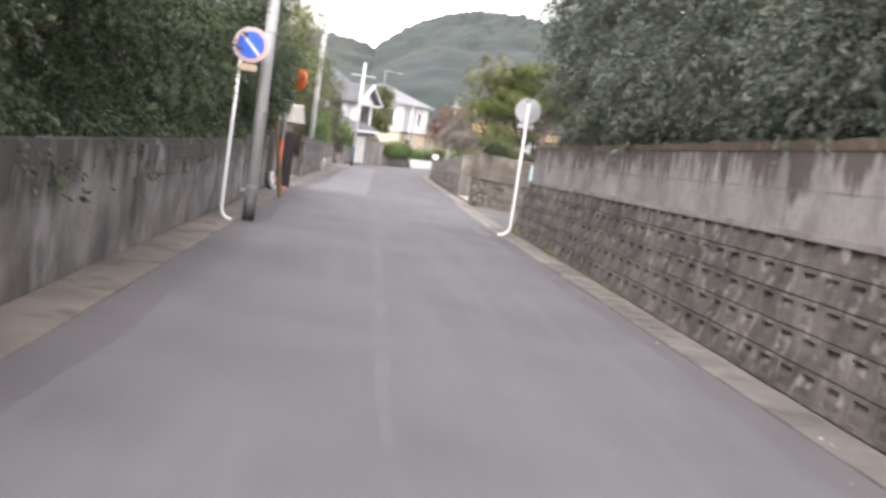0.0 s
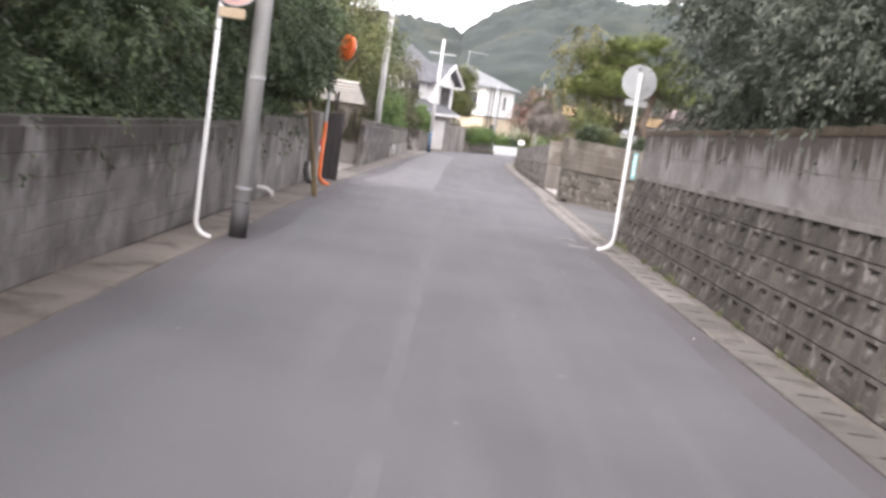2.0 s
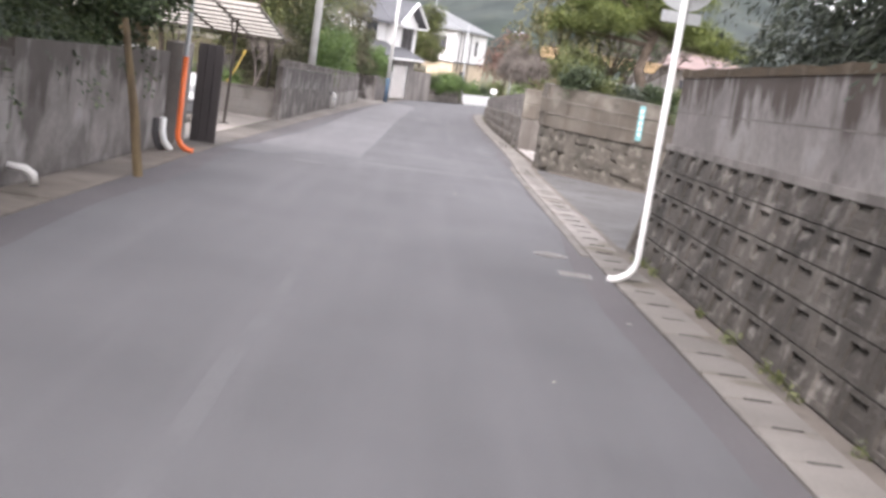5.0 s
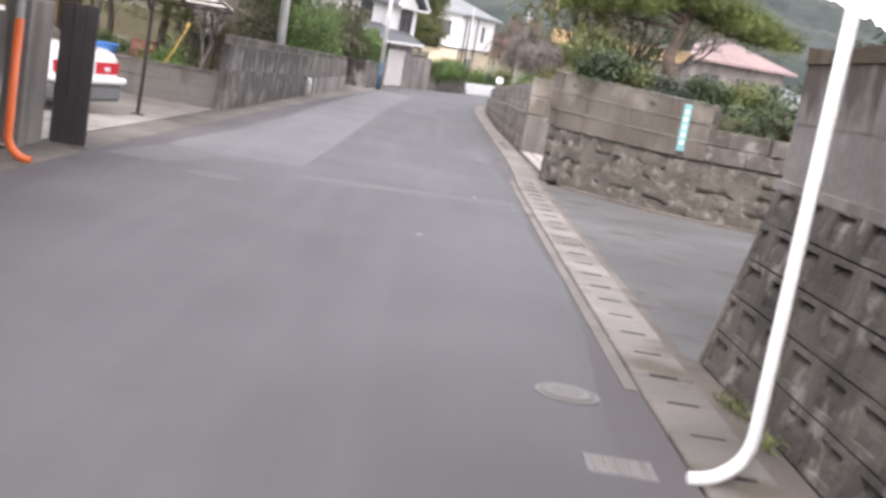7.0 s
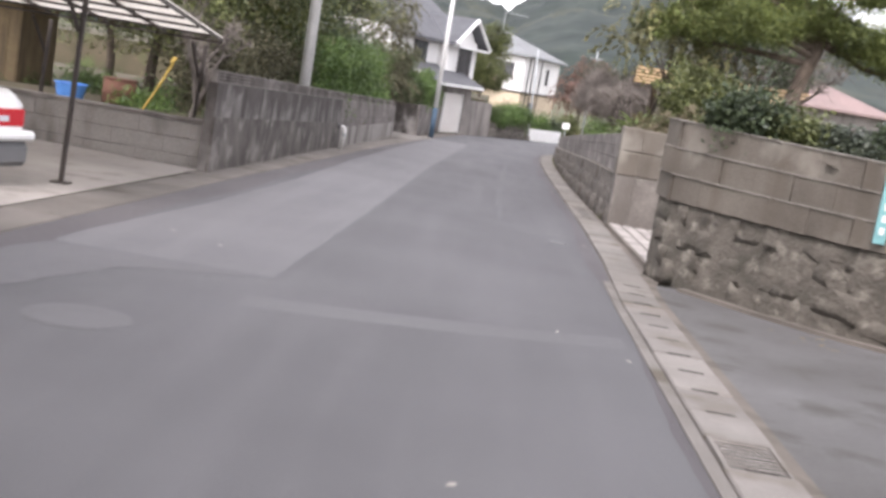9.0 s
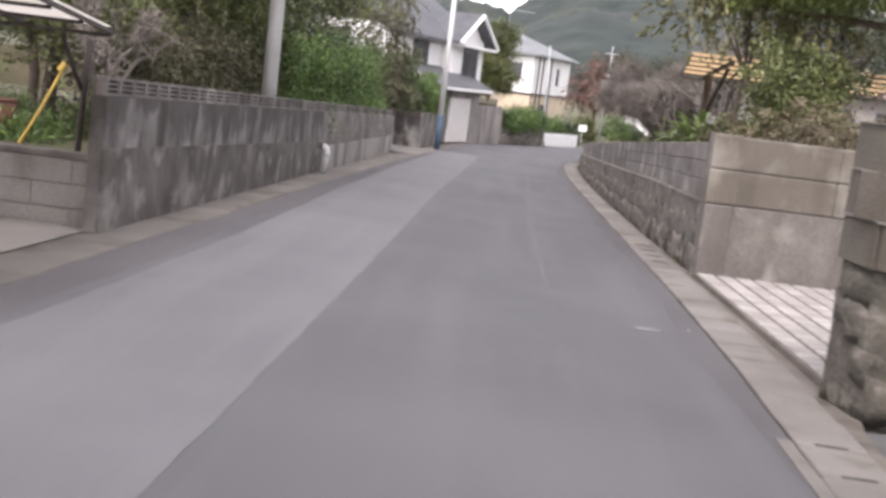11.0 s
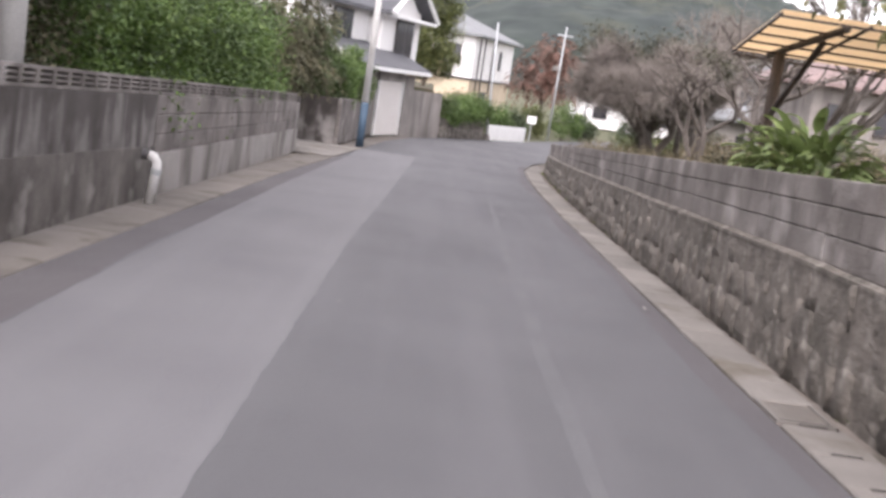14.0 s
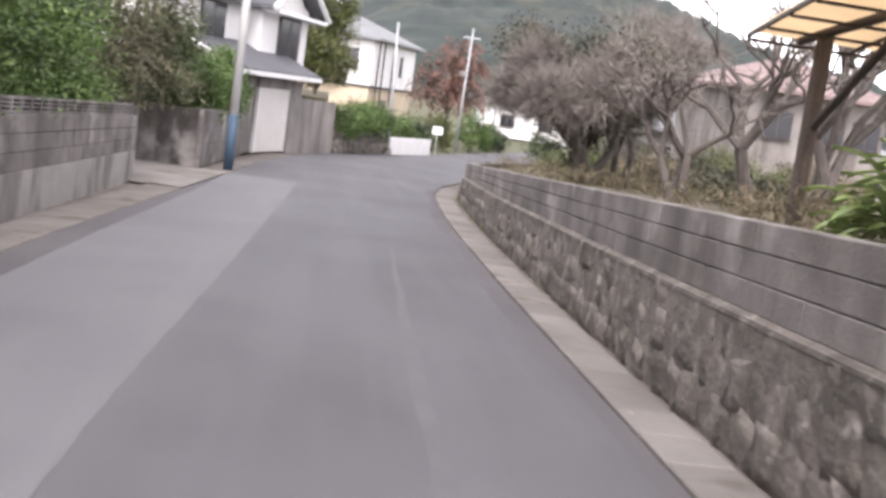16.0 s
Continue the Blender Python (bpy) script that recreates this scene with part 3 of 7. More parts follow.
def hollow_block_mesh(seed):
    """A facing block with a frame round a recessed, sloping panel."""
    rnd = random.Random(seed)
    w, h, d = 0.522, 0.285, 0.09
    bm = bmesh.new()
    t, tt = 0.108, 0.045
    o = [(-w / 2, -h / 2), (w / 2, -h / 2), (w / 2, h / 2), (-w / 2, h / 2)]
    q = [(-w / 2 + t, -h / 2 + tt), (w / 2 - t, -h / 2 + tt), (w / 2 - t, h / 2 - tt), (-w / 2 + t, h / 2 - tt)]
    front = [bm.verts.new((-d, a, b)) for a, b in o]
    lip = [bm.verts.new((-d, a, b)) for a, b in q]
    rear = [bm.verts.new((0.02, a, b)) for a, b in o]
    a0, b0, b1 = w / 2 - t - 0.012, -h / 2 + tt + 0.006, h / 2 - tt - 0.006
    bow = rnd.uniform(0.0, 0.010)
    panel = [[bm.verts.new((-d + k, sg * a0, z)) for sg in (-1, 1)] for k, z in ((0.022, b0), (0.010 + bow, b0 + 0.45 * (b1 - b0)), (0.020 + bow, b0 + 0.72 * (b1 - b0)), (0.062, b1))]
    for k in range(4):
        n = (k + 1) % 4
        bm.faces.new((front[k], front[n], lip[n], lip[k]))
        bm.faces.new((front[n], front[k], rear[k], rear[n]))
    for r0, r1 in zip(panel, panel[1:]):
        bm.faces.new((r0[0], r0[1], r1[1], r1[0]))
    bm.faces.new((lip[0], lip[1], panel[0][1], panel[0][0]))
    bm.faces.new((lip[2], lip[3], panel[3][0], panel[3][1]))
    bm.faces.new((lip[1], lip[2], panel[3][1], panel[2][1], panel[1][1], panel[0][1]))
    bm.faces.new((lip[3], lip[0], panel[0][0], panel[1][0], panel[2][0], panel[3][0]))
    bmesh.ops.recalc_face_normals(bm, faces=bm.faces[:])
    me = mesh_from("hollow_block", bm)
    me.materials.append(M_BLOCK)
    return me


HOLLOW = [hollow_block_mesh(i) for i in range(4)]
tilt = math.degrees(math.atan(LEAN_R))
for row in range(5):
    y = 28.30 - (0.265 if row % 2 else 0.0)
    if row % 2:
        # a half block closes the course at the wall's end
        span = r1_split(28.43) - zg(28.43)
        hz = span * (row + 0.5) / 5
        m = Matrix.Translation((4.285 + LEAN_R * hz, 28.43, zg(28.43) + hz)) @ Matrix.Rotation(radians(-1.55), 4, "X") @ Matrix.Rotation(radians(tilt), 4, "Y") @ Matrix.Diagonal((1, 0.49, span / 5 / 0.292, 1))
        piece("hollow_block", HOLLOW[row % 4], wall_r1, m)
    while y > 5.5:
        span = r1_split(y) - zg(y)
        hz = span * (row + 0.5) / 5
        m = Matrix.Translation((4.285 + LEAN_R * hz, y, zg(y) + hz)) @ Matrix.Rotation(radians(-1.55), 4, "X") @ Matrix.Rotation(radians(tilt), 4, "Y") @ Matrix.Diagonal((1, 1, span / 5 / 0.292, 1))
        piece("hollow_block", HOLLOW[random.randrange(4)], wall_r1, m)
        y -= 0.532
bm = bmesh.new()
prism(bm, [(4.52, y) for y in steps(-30, 28.7, 3)], 0.22, lambda x, y: r1_split(y) + 0.002, lambda x, y: r1_top(y) - 0.09)
wall_r1b = structure("wall_right_upper", bm, M_WALL_R, "rendered concrete wall with dark rain streaks", "wall")
bm = bmesh.new()
prism(bm, [(4.505, y) for y in steps(-30, 28.7, 0.6)], 0.25, lambda x, y: r1_top(y) - 0.092, lambda x, y: r1_top(y) + 0.03 * math.sin(y * 3.1) * math.sin(y * 7.7))
structure("wall_coping_right", bm, M_MOSS, "mossy brown top edge of the rendered wall", "wall")
bm = bmesh.new()
prism(bm, [(4.46, y) for y in steps(-30, 28.68, 3)], 0.2, lambda x, y: r1_split(y) - 0.02, lambda x, y: r1_split(y) + 0.05)
structure("wall_ledge_right", bm, M_PLINTH, "thin concrete ledge between block courses and render", "wall")
bm = bmesh.new()
prism(bm, [(4.517, y) for y in steps(-30, 28.66, 3)], 0.01, lambda x, y: r1_top(y) - 0.50, lambda x, y: r1_top(y) - 0.488)
part("board_mark", bm, M_GATE, wall_r1b, "faint line left by the formwork")
# the end of that wall beside the side lane
bm = bmesh.new()
tube(bm, [(4.19, 28.58, zg(28.5)), (4.50, 28.58, r1_split(28.6) - 0.02)], 0.02, 6)
structure("wall_edge_right", bm, M_GUTTER, "slanting dull grey angle strip at the end of the wall", "wall")
bm = bmesh.new()
box(bm, (10.6, 27.6, 0.4), (10.4, 2.0, 2.1))
box(bm, (25, 5, 0.6), (40, 46, 1.6))
structure("garden_right_near", bm, M_SOIL, "raised earth behind the retaining wall", "ground")

# ---- left: old concrete wall ----
def l1_top(y):
    return zg(y) + 1.36


bm = bmesh.new()
prism(bm, [(-2.62, y) for y in steps(-30, 26.6, 3)][::-1], 0.16, lambda x, y: zg(y) - 0.1, lambda x, y: l1_top(y) + 0.02 * noise.noise((y * 0.8, 0, 0)))
wall_l1 = structure("wall_left_old", bm, M_WALL_L, "old dark concrete garden wall with stains and patched blocks", "wall")
bm = bmesh.new()
prism(bm, [(-2.60, y) for y in steps(26.6, 33.6, 1)][::-1], 0.15, lambda x, y: zg(y) - 0.1, lambda x, y: l1_top(y) + 0.12)
structure("wall_left_brown", bm, M_WALL_L, "brownish concrete wall beside the driveway", "wall")
bm = bmesh.new()
box(bm, (-22.8, 0, 0.2), (40, 62, 0.9))
structure("garden_left_near", bm, M_SOIL, "dark earth under the trees behind the wall", "ground")

# ---- right, past the side lane: corner garden wall, gateway, low wall ----
def rand_stone(seed):
    """A rough weathered stone about 1 x 1 x 1, rounded and pitted, to be scaled."""
    bm = bmesh.new()
    bmesh.ops.create_cube(bm, size=1.0)
    bmesh.ops.subdivide_edges(bm, edges=bm.edges[:], cuts=2, use_grid_fill=True)
    for v in bm.verts:
        c = v.co.copy()
        v.co = c * (0.90 + 0.10 * 0.5 / max(c.length, 0.5) * 1.25)
        q = c * 2.1 + Vector((seed * 7.3, seed * 3.1, seed * 5.7))
        v.co += Vector((noise.noise(q), noise.noise(q + Vector((9, 0, 0))) * 1.2, noise.noise(q + Vector((0, 9, 0))))) * 0.17
    me = mesh_from("stone", bm)
    for p in me.polygons:
        p.use_smooth = True
    me.materials.append(M_STONE)
    return me


STONES = [rand_stone(i) for i in range(8)]
STONES_OLD = [me.copy() for me in STONES]
for me in STONES_OLD:
    me.materials[0] = M_STONE_OLD


def stones_along(parent, path, height, rows, size, depth=0.3, batter=0.03, shapes=None):
    """Lays rough stones in rows along a path of (x, y); the wall's face is to the left of it."""
    pts = [Vector(p) for p in path]
    lens = [0.0]
    for a, b in zip(pts, pts[1:]):
        lens.append(lens[-1] + (b - a).length)
    for r in range(rows):
        s = random.uniform(0, 0.2)
        while s < lens[-1] - 0.05:
            w = min(size * random.uniform(0.75, 1.35), lens[-1] - s)
            mid = min(s + w / 2, lens[-1])
            i = max(k for k in range(len(pts) - 1) if lens[k] <= mid + 1e-6)
            d = (pts[i + 1] - pts[i]).normalized()
            p = pts[i] + d * (mid - lens[i])
            hh = height(p.y)
            rh = hh / rows
            n = Vector((-d.y, d.x))
            q = p - n * (depth / 2 - 0.02 + batter * r)
            m = Matrix.Translation((q.x, q.y, zg(p.y) + rh * (r + 0.5) + random.uniform(-0.03, 0.03 if r < rows - 1 else -0.02))) @ Matrix.Rotation(math.atan2(d.y, d.x) + random.uniform(-0.08, 0.08), 4, "Z") @ Matrix.Rotation(random.uniform(-0.12, 0.12), 4, "Y") @ Matrix.Diagonal((w * 1.06, depth, rh * (random.uniform(1.02, 1.22) if r < rows - 1 else random.uniform(0.92, 1.0)), 1))
            piece("stone", (shapes or STONES)[random.randrange(8)], parent, m)
            s += w


def block_mesh(w, h, d, name="block", material=None, off=0.008):
    bm = bmesh.new()
    box(bm, (0, 0, 0), (w, d, h))
    bevelled(bm, off)
    me = mesh_from(name, bm)
    me.materials.append(material)
    return me


def courses_along(parent, path, bot, top, rows, size, me_w, me, stagger=True, gap=0.006):
    """Courses of blocks along a path of (x, y); me is me_w long, 1 deep scale, 1 high scale."""
    pts = [Vector(p) for p in path]
    lens = [0.0]
    for a, b in zip(pts, pts[1:]):
        lens.append(lens[-1] + (b - a).length)
    for r in range(rows):
        s = -(size / 2 if (stagger and r % 2) else 0.0)
        while s < lens[-1] - 0.02:
            a, b = max(s, 0.0), min(s + size, lens[-1])
            mid, w = (a + b) / 2, b - a
            s += size
            if w < 0.06:
                continue
            i = max(k for k in range(len(pts) - 1) if lens[k] <= mid + 1e-6)
            d = (pts[i + 1] - pts[i]).normalized()
            p = pts[i] + d * (mid - lens[i])
            b0, t0 = bot(p.y), top(p.y)
            e = d * 0.5
            slope = math.atan2(top((p + e).y) - top((p - e).y), 1.0)
            rh = (t0 - b0) / rows
            m = Matrix.Translation((p.x, p.y, b0 + rh * (r + 0.5))) @ Matrix.Rotation(math.atan2(d.y, d.x), 4, "Z") @ Matrix.Rotation(-slope, 4, "Y") @ Matrix.Diagonal(((w - gap * 0.5) / me_w, 1, (rh - gap) / 0.2, 1))
            m = m @ Matrix.Translation((0, random.uniform(-0.004, 0.004), 0))
            piece("block", me, parent, m)


# corner wall beside the side lane, curving from the gateway round into the lane
CORNER = [(4.20, 41.35), (4.28, 40.85), (4.58, 40.35), (5.25, 39.42), (5.9, 38.70), (6.36, 38.38)]
CORNER_LOW = [(6.36, 38.38), (7.5, 38.12), (9.0, 38.2), (12.0, 38.5)]
def inset(path, d):
    out = []
    for i, p in enumerate(path):
        a, b = Vector(path[max(i - 1, 0)]), Vector(path[min(i + 1, len(path) - 1)])
        t = (b - a).normalized()
        out.append((p[0] - t.y * d, p[1] + t.x * d))
    return out


def corner_top(y):
    return lerp([(38.3, 0.90), (41.0, 0.98)], y)


bm = bmesh.new()
prism(bm, inset(CORNER, 0.07)[::-1], 0.28, lambda x, y: zg(39) - 0.3, lambda x, y: corner_top(y) - 0.02)
wall_c = structure("wall_corner", bm, M_MORTAR, "garden wall of rough stones below and large weathered blocks above", "wall")
big = block_mesh(1.0, 0.2, 0.2, "block", M_BLKBIG, 0.002)
courses_along(wall_c, inset(CORNER, 0.10), lambda y: 0.04, corner_top, 3, 0.50, 1.0, big, gap=0.003)
for k in range(1, 4):
    # pale weathered bed joints
    def joint_z(y, k=k):
        return 0.04 + (corner_top(y) - 0.04) * k / 3
    bm = bmesh.new()
    prism(bm, inset(CORNER, -0.016)[::-1], 0.06 if k < 3 else 0.2, lambda x, y: joint_z(y) - (0.010 if k < 3 else 0.004), lambda x, y: joint_z(y) + 0.008 + 0.004 * noise.noise((x * 6, y * 6, k)))
    part("bed_joint" if k < 3 else "coping", bm, M_JOINTPALE, wall_c, "pale crumbling mortar line")
bm = bmesh.new()
prism(bm, inset(CORNER_LOW, 0.07)[::-1], 0.28, lambda x, y: zg(39) - 0.3, lambda x, y: 0.50)
wall_c2 = structure("wall_corner_low", bm, M_MORTAR, "lower stretch of the garden wall with grey blocks over rough stones", "wall")
courses_along(wall_c2, inset(CORNER_LOW, 0.10), lambda y: 0.04, lambda y: 0.55, 2, 0.62, 1.0, block_mesh(1.0, 0.2, 0.2, "block", M_BLOCK, 0.008), gap=0.010)
def corner_h(y):
    return 0.04 - zg(y)


stones_along(wall_c, inset(CORNER, 0.075)[::-1], corner_h, 4, 0.46, 0.32, 0.0, STONES_OLD)
bm = bmesh.new()
prism(bm, inset(CORNER + CORNER_LOW[1:], 0.047)[::-1], 0.05, lambda x, y: zg(39) - 0.2, lambda x, y: 0.03)
part("pointing", bm, M_STONE_OLD, wall_c, "rough mortar between the stones")
stones_along(wall_c2, inset(CORNER_LOW, 0.075)[::-1], corner_h, 4, 0.46, 0.32, 0.0, STONES_OLD)
bm = bmesh.new()
prism(bm, inset(CORNER[2:] + CORNER_LOW[1:], -0.11)[::-1], 0.12, lambda x, y: zg(y) - 0.05, lambda x, y: zg(y) + 0.035)
structure("kerb_corner", bm, M_GUTTER_OLD, "low mossy concrete edge at the foot of the garden wall", "kerb")
# gateway pillar on the corner wall's side, and the far side wall
gate = structure("wall_gate_far", new_box((6.6, 47.38, zg(47.4) + 0.42), (4.4, 0.22, 1.0), 0.01), M_GATE, "rendered concrete side wall of a gateway", "wall")
bigb = block_mesh(1.0, 0.2, 0.22, "block", M_BLKBIG, 0.012)
courses_along(gate, [(4.38, 47.38), (8.8, 47.38)], lambda y: zg(47.4) + 0.925, lambda y: zg(47.4) + 1.76, 2, 1.5, 1.0, bigb, stagger=False)
near_side = structure("wall_gate_near", new_box((6.7, 41.42, zg(41.4) + 0.85), (4.6, 0.2, 1.9), 0.01), M_GATE, "plain side wall of a gateway", "wall")
# paved drive inside the gateway
structure("paving_kerb", prism(bmesh.new(), [(4.335, y) for y in steps(41.3, 47.3, 1.5)], 0.04, lambda x, y: zg(y) - 0.1, lambda x, y: zg(y) + 0.06), M_GUTTER_OLD, "thin concrete kerb at the gateway", "kerb")
base = structure("paving", ribbon(lambda y: 4.36, lambda y: 9.0, steps(41.4, 47.35, 1.0), 0.052, 2), M_JOINT, "gateway paving of pale square pavers with dark joints", "paving")
bm = bmesh.new()
box(bm, (0, 0, -0.02), (0.192, 0.192, 0.05))
bevelled(bm, 0.012)
paver = mesh_from("paver", bm)
paver.materials.append(M_PAVER)
for i in range(11):
    for j in range(25):
        y = 41.66 + j * 0.229
        piece("paver", paver, base, pose(4.485 + i * 0.229, y, zg(y) + 0.058 + random.uniform(-0.002, 0.003), -1.25))
bm = bmesh.new()
for i in range(11, 19):
    for j in range(25):
        y = 41.66 + j * 0.229
        box(bm, (4.485 + i * 0.229, y, zg(y) + 0.04), (0.203, 0.203, 0.05))
tagged(part("paver_rest", bm, M_PAVER, base), kind="stuff")

# low wall past the gateway: rough stones with three courses of blocks
LOWW = [(47.28, 4.38), (52, 4.36), (58, 4.37), (62, 4.42), (66.7, 4.50), (71, 4.66), (75, 4.86), (78, 5.3), (80.5, 5.95), (84, 7.2), (90, 9.5)]
def low_top(y):
    return zg(y) + max(1.62 - 0.028 * (y - 49), 0.78)


def low_stone(y):
    return max(0.93 - 0.016 * (y - 52), 0.40) if y > 52 else 0.93


bm = bmesh.new()
lw_path = [(lerp(LOWW, y) + 0.085, y) for y in steps(47.3, 90, 1.2)]
prism(bm, lw_path, 0.22, lambda x, y: zg(y) - 0.2, lambda x, y: low_top(y) - 0.02)
wall_low = structure("wall_low", bm, M_MORTAR, "low garden wall of rough stones with grey block courses on top", "wall")
low_blk = block_mesh(1.0, 0.2, 0.2, "block", M_BLK)
fwd = [(lerp(LOWW, y) + 0.15, y) for y in steps(47.3, 80, 1.2)]
courses_along(wall_low, fwd, lambda y: zg(y) + low_stone(y), low_top, 3, 0.42, 1.0, low_blk)
stones_along(wall_low, [(lerp(LOWW, y) + 0.005, y) for y in steps(47.3, 76, 1.2)], low_stone, 3, 0.44, 0.30, 0.012)
bm = bmesh.new()
prism(bm, [(lerp(LOWW, y) - 0.009 + 0.012 * noise.noise((y * 2.3, 0, 0)), y) for y in steps(47.3, 80, 0.25)], 0.06, lambda x, y: zg(y) - 0.1, lambda x, y: zg(y) + low_stone(y) - 0.02)
part("pointing", bm, M_STONE, wall_low, "rough mortar between the stones")
bm = bmesh.new()
ledge_rows = []
for y in steps(47.6, 76, 0.4):
    x, z, w = lerp(LOWW, y), zg(y) + low_stone(y), 0.008 * noise.noise((y * 1.9, 3.0, 0))
    ledge_rows.append([bm.verts.new(p) for p in ((x - 0.02 + w, y, z - 0.05 + w), (x + 0.052, y, z + 0.004), (x + 0.09, y, z + 0.012), (x + 0.09, y, z - 0.12))])
for r0, r1 in zip(ledge_rows, ledge_rows[1:]):
    for k in range(4):
        bm.faces.new((r0[k], r0[(k + 1) % 4], r1[(k + 1) % 4], r1[k]))
bmesh.ops.recalc_face_normals(bm, faces=bm.faces[:])
part("ledge", bm, M_STONE, wall_low, "sloping mortar ledge between stones and blocks", True)
# pillar where the low wall meets the gateway
pil = structure("wall_pillar", new_box((4.52, 47.42, zg(47.4) + 0.37), (0.34, 0.34, 1.1), 0.012), M_GATE, "squat rendered gate pillar", "wall")
courses_along(pil, [(4.34, 47.42), (4.70, 47.42)], lambda y: zg(47.4) + 0.925, lambda y: zg(47.4) + 1.77, 2, 0.36, 1.0, block_mesh(1.0, 0.2, 0.36, "block", M_BLKBIG, 0.012), stagger=False)
# garden terraces
bm = bmesh.new()
def terrace(bm, xa, xb, ys, h):
    rows = [[bm.verts.new((xa(y) + (xb - xa(y)) * k / 8, y, h(y) + 0.12 * noise.noise((k * 1.3, y * 0.3, 2.0)) * (k > 0))) for k in range(9)] for y in ys]
    for r0, r1 in zip(rows, rows[1:]):
        for k in range(8):
            bm.faces.new((r0[k], r0[k + 1], r1[k + 1], r1[k]))


terrace(bm, lambda y: lerp(LOWW, y) + 0.3, 30.0, steps(47.5, 96, 1.5), lambda y: low_top(y) - 0.14)
structure("garden_right", bm, M_SOIL, "raised garden earth with weeds behind the low wall", "ground")
bm = bmesh.new()
terrace(bm, lambda y: 4.6 if y > 40.2 else 5.5, 6.7, [39.0, 39.8, 40.4, 41.3], lambda y: 0.80)
box(bm, (18.4, 38.93, -0.1), (23.4, 0.95, 1.14))
box(bm, (18.4, 40.26, 0.0), (23.4, 1.7, 1.5))
structure("garden_corner", bm, M_SOIL, "raised bed behind the corner wall", "ground")

# ---- left: driveway with a car shelter, then a long wall ----
bm = bmesh.new()
rows = []
for y in steps(33.6, 44.75, 1.2):
    rows.append([bm.verts.new((xl(y) - 0.62 - (9.5 - 0.62) * k / 6, y, zg(y) + 0.015 + 0.02 * k)) for k in range(7)])
for r0, r1 in zip(rows, rows[1:]):
    for k in range(6):
        bm.faces.new((r0[k + 1], r0[k], r1[k], r1[k + 1]))
structure("driveway", bm, M_SLAB, "pale concrete driveway slab", "driveway")


def l3_x(y):
    return lerp([(44.6, -2.12), (57, -1.86), (69.8, -1.56)], y)


def l3_top(y):
    return zg(y) + lerp([(44.6, 1.58), (55, 1.46), (69.8, 1.32)], y)


# low block wall at the back of the driveway
bm = bmesh.new()
prism(bm, [(-11.5, 44.86), (-2.16, 44.86)], 0.02, lambda x, y: zg(44.8) - 0.1, lambda x, y: zg(44.8) + 0.74)
wall_cp = structure("wall_driveway", bm, M_MORTAR, "low grey block wall behind the driveway", "wall")
courses_along(wall_cp, [(-11.5, 44.84), (-2.14, 44.84)], lambda y: zg(44.8) - 0.06, lambda y: zg(44.8) + 0.70, 3, 0.82, 1.0, block_mesh(1.0, 0.2, 0.16, "block", M_PLINTH2))
bm = bmesh.new()
box(bm, (-6.8, 44.86, zg(44.8) + 0.735), (9.3, 0.22, 0.065))
part("coping", bevelled(bm, 0.01), M_PLINTH, wall_cp)
bm = bmesh.new()
terrace_rows = [[bm.verts.new((-2.2 - 20 * k / 8, y, zg(y) + 0.62 + 0.1 * noise.noise((k, y * 0.4, 0)))) for k in range(9)] for y in steps(44.95, 70, 2)]
for r0, r1 in zip(terrace_rows, terrace_rows[1:]):
    for k in range(8):
        bm.faces.new((r0[k + 1], r0[k], r1[k], r1[k + 1]))
structure("garden_left", bm, M_SOIL, "overgrown garden earth behind the wall", "ground")

# long wall, first stretch rendered, second of blocks, openwork blocks along the top of both
bm = bmesh.new()
prism(bm, [(l3_x(y), y) for y in steps(44.62, 57.2, 2)][::-1], 0.16, lambda x, y: zg(y) - 0.1, lambda x, y: l3_top(y) - 0.20)
wall_l3 = structure("wall_left_rendered", bm, M_WALL_L3, "tall rendered wall streaked black by rain", "wall")
bm = bmesh.new()
prism(bm, [(l3_x(y) + 0.025, y) for y in steps(44.6, 57.19, 2)][::-1], 0.05, lambda x, y: zg(y) - 0.1, lambda x, y: zg(y) + lerp([(44.6, 0.86), (57.2, 0.62)], y))
part("plinth", bm, M_WALL_LOW, wall_l3, "darker stained lower band")
bm = bmesh.new()
prism(bm, [(l3_x(y) - 0.03, y) for y in steps(57.22, 69.8, 2)][::-1], 0.12, lambda x, y: zg(y) - 0.1, lambda x, y: l3_top(y) - 0.22)
wall_l4 = structure("wall_left_blocks", bm, M_MORTAR, "weathered grey block wall on a pale plinth", "wall")
bm = bmesh.new()
prism(bm, [(l3_x(y) + 0.03, y) for y in steps(57.2, 69.8, 2)][::-1], 0.18, lambda x, y: zg(y) - 0.1, lambda x, y: zg(y) + 0.52)
part("plinth", bm, M_PLINTH2, wall_l4, "pale streaked concrete plinth")
blk_l = block_mesh(1.0, 0.2, 0.14, "block", M_BLK)
courses_along(wall_l4, [(l3_x(y) - 0.07, y) for y in steps(57.24, 69.8, 2)], lambda y: zg(y) + 0.52, lambda y: l3_top(y) - 0.2, 3, 0.42, 1.0, blk_l)


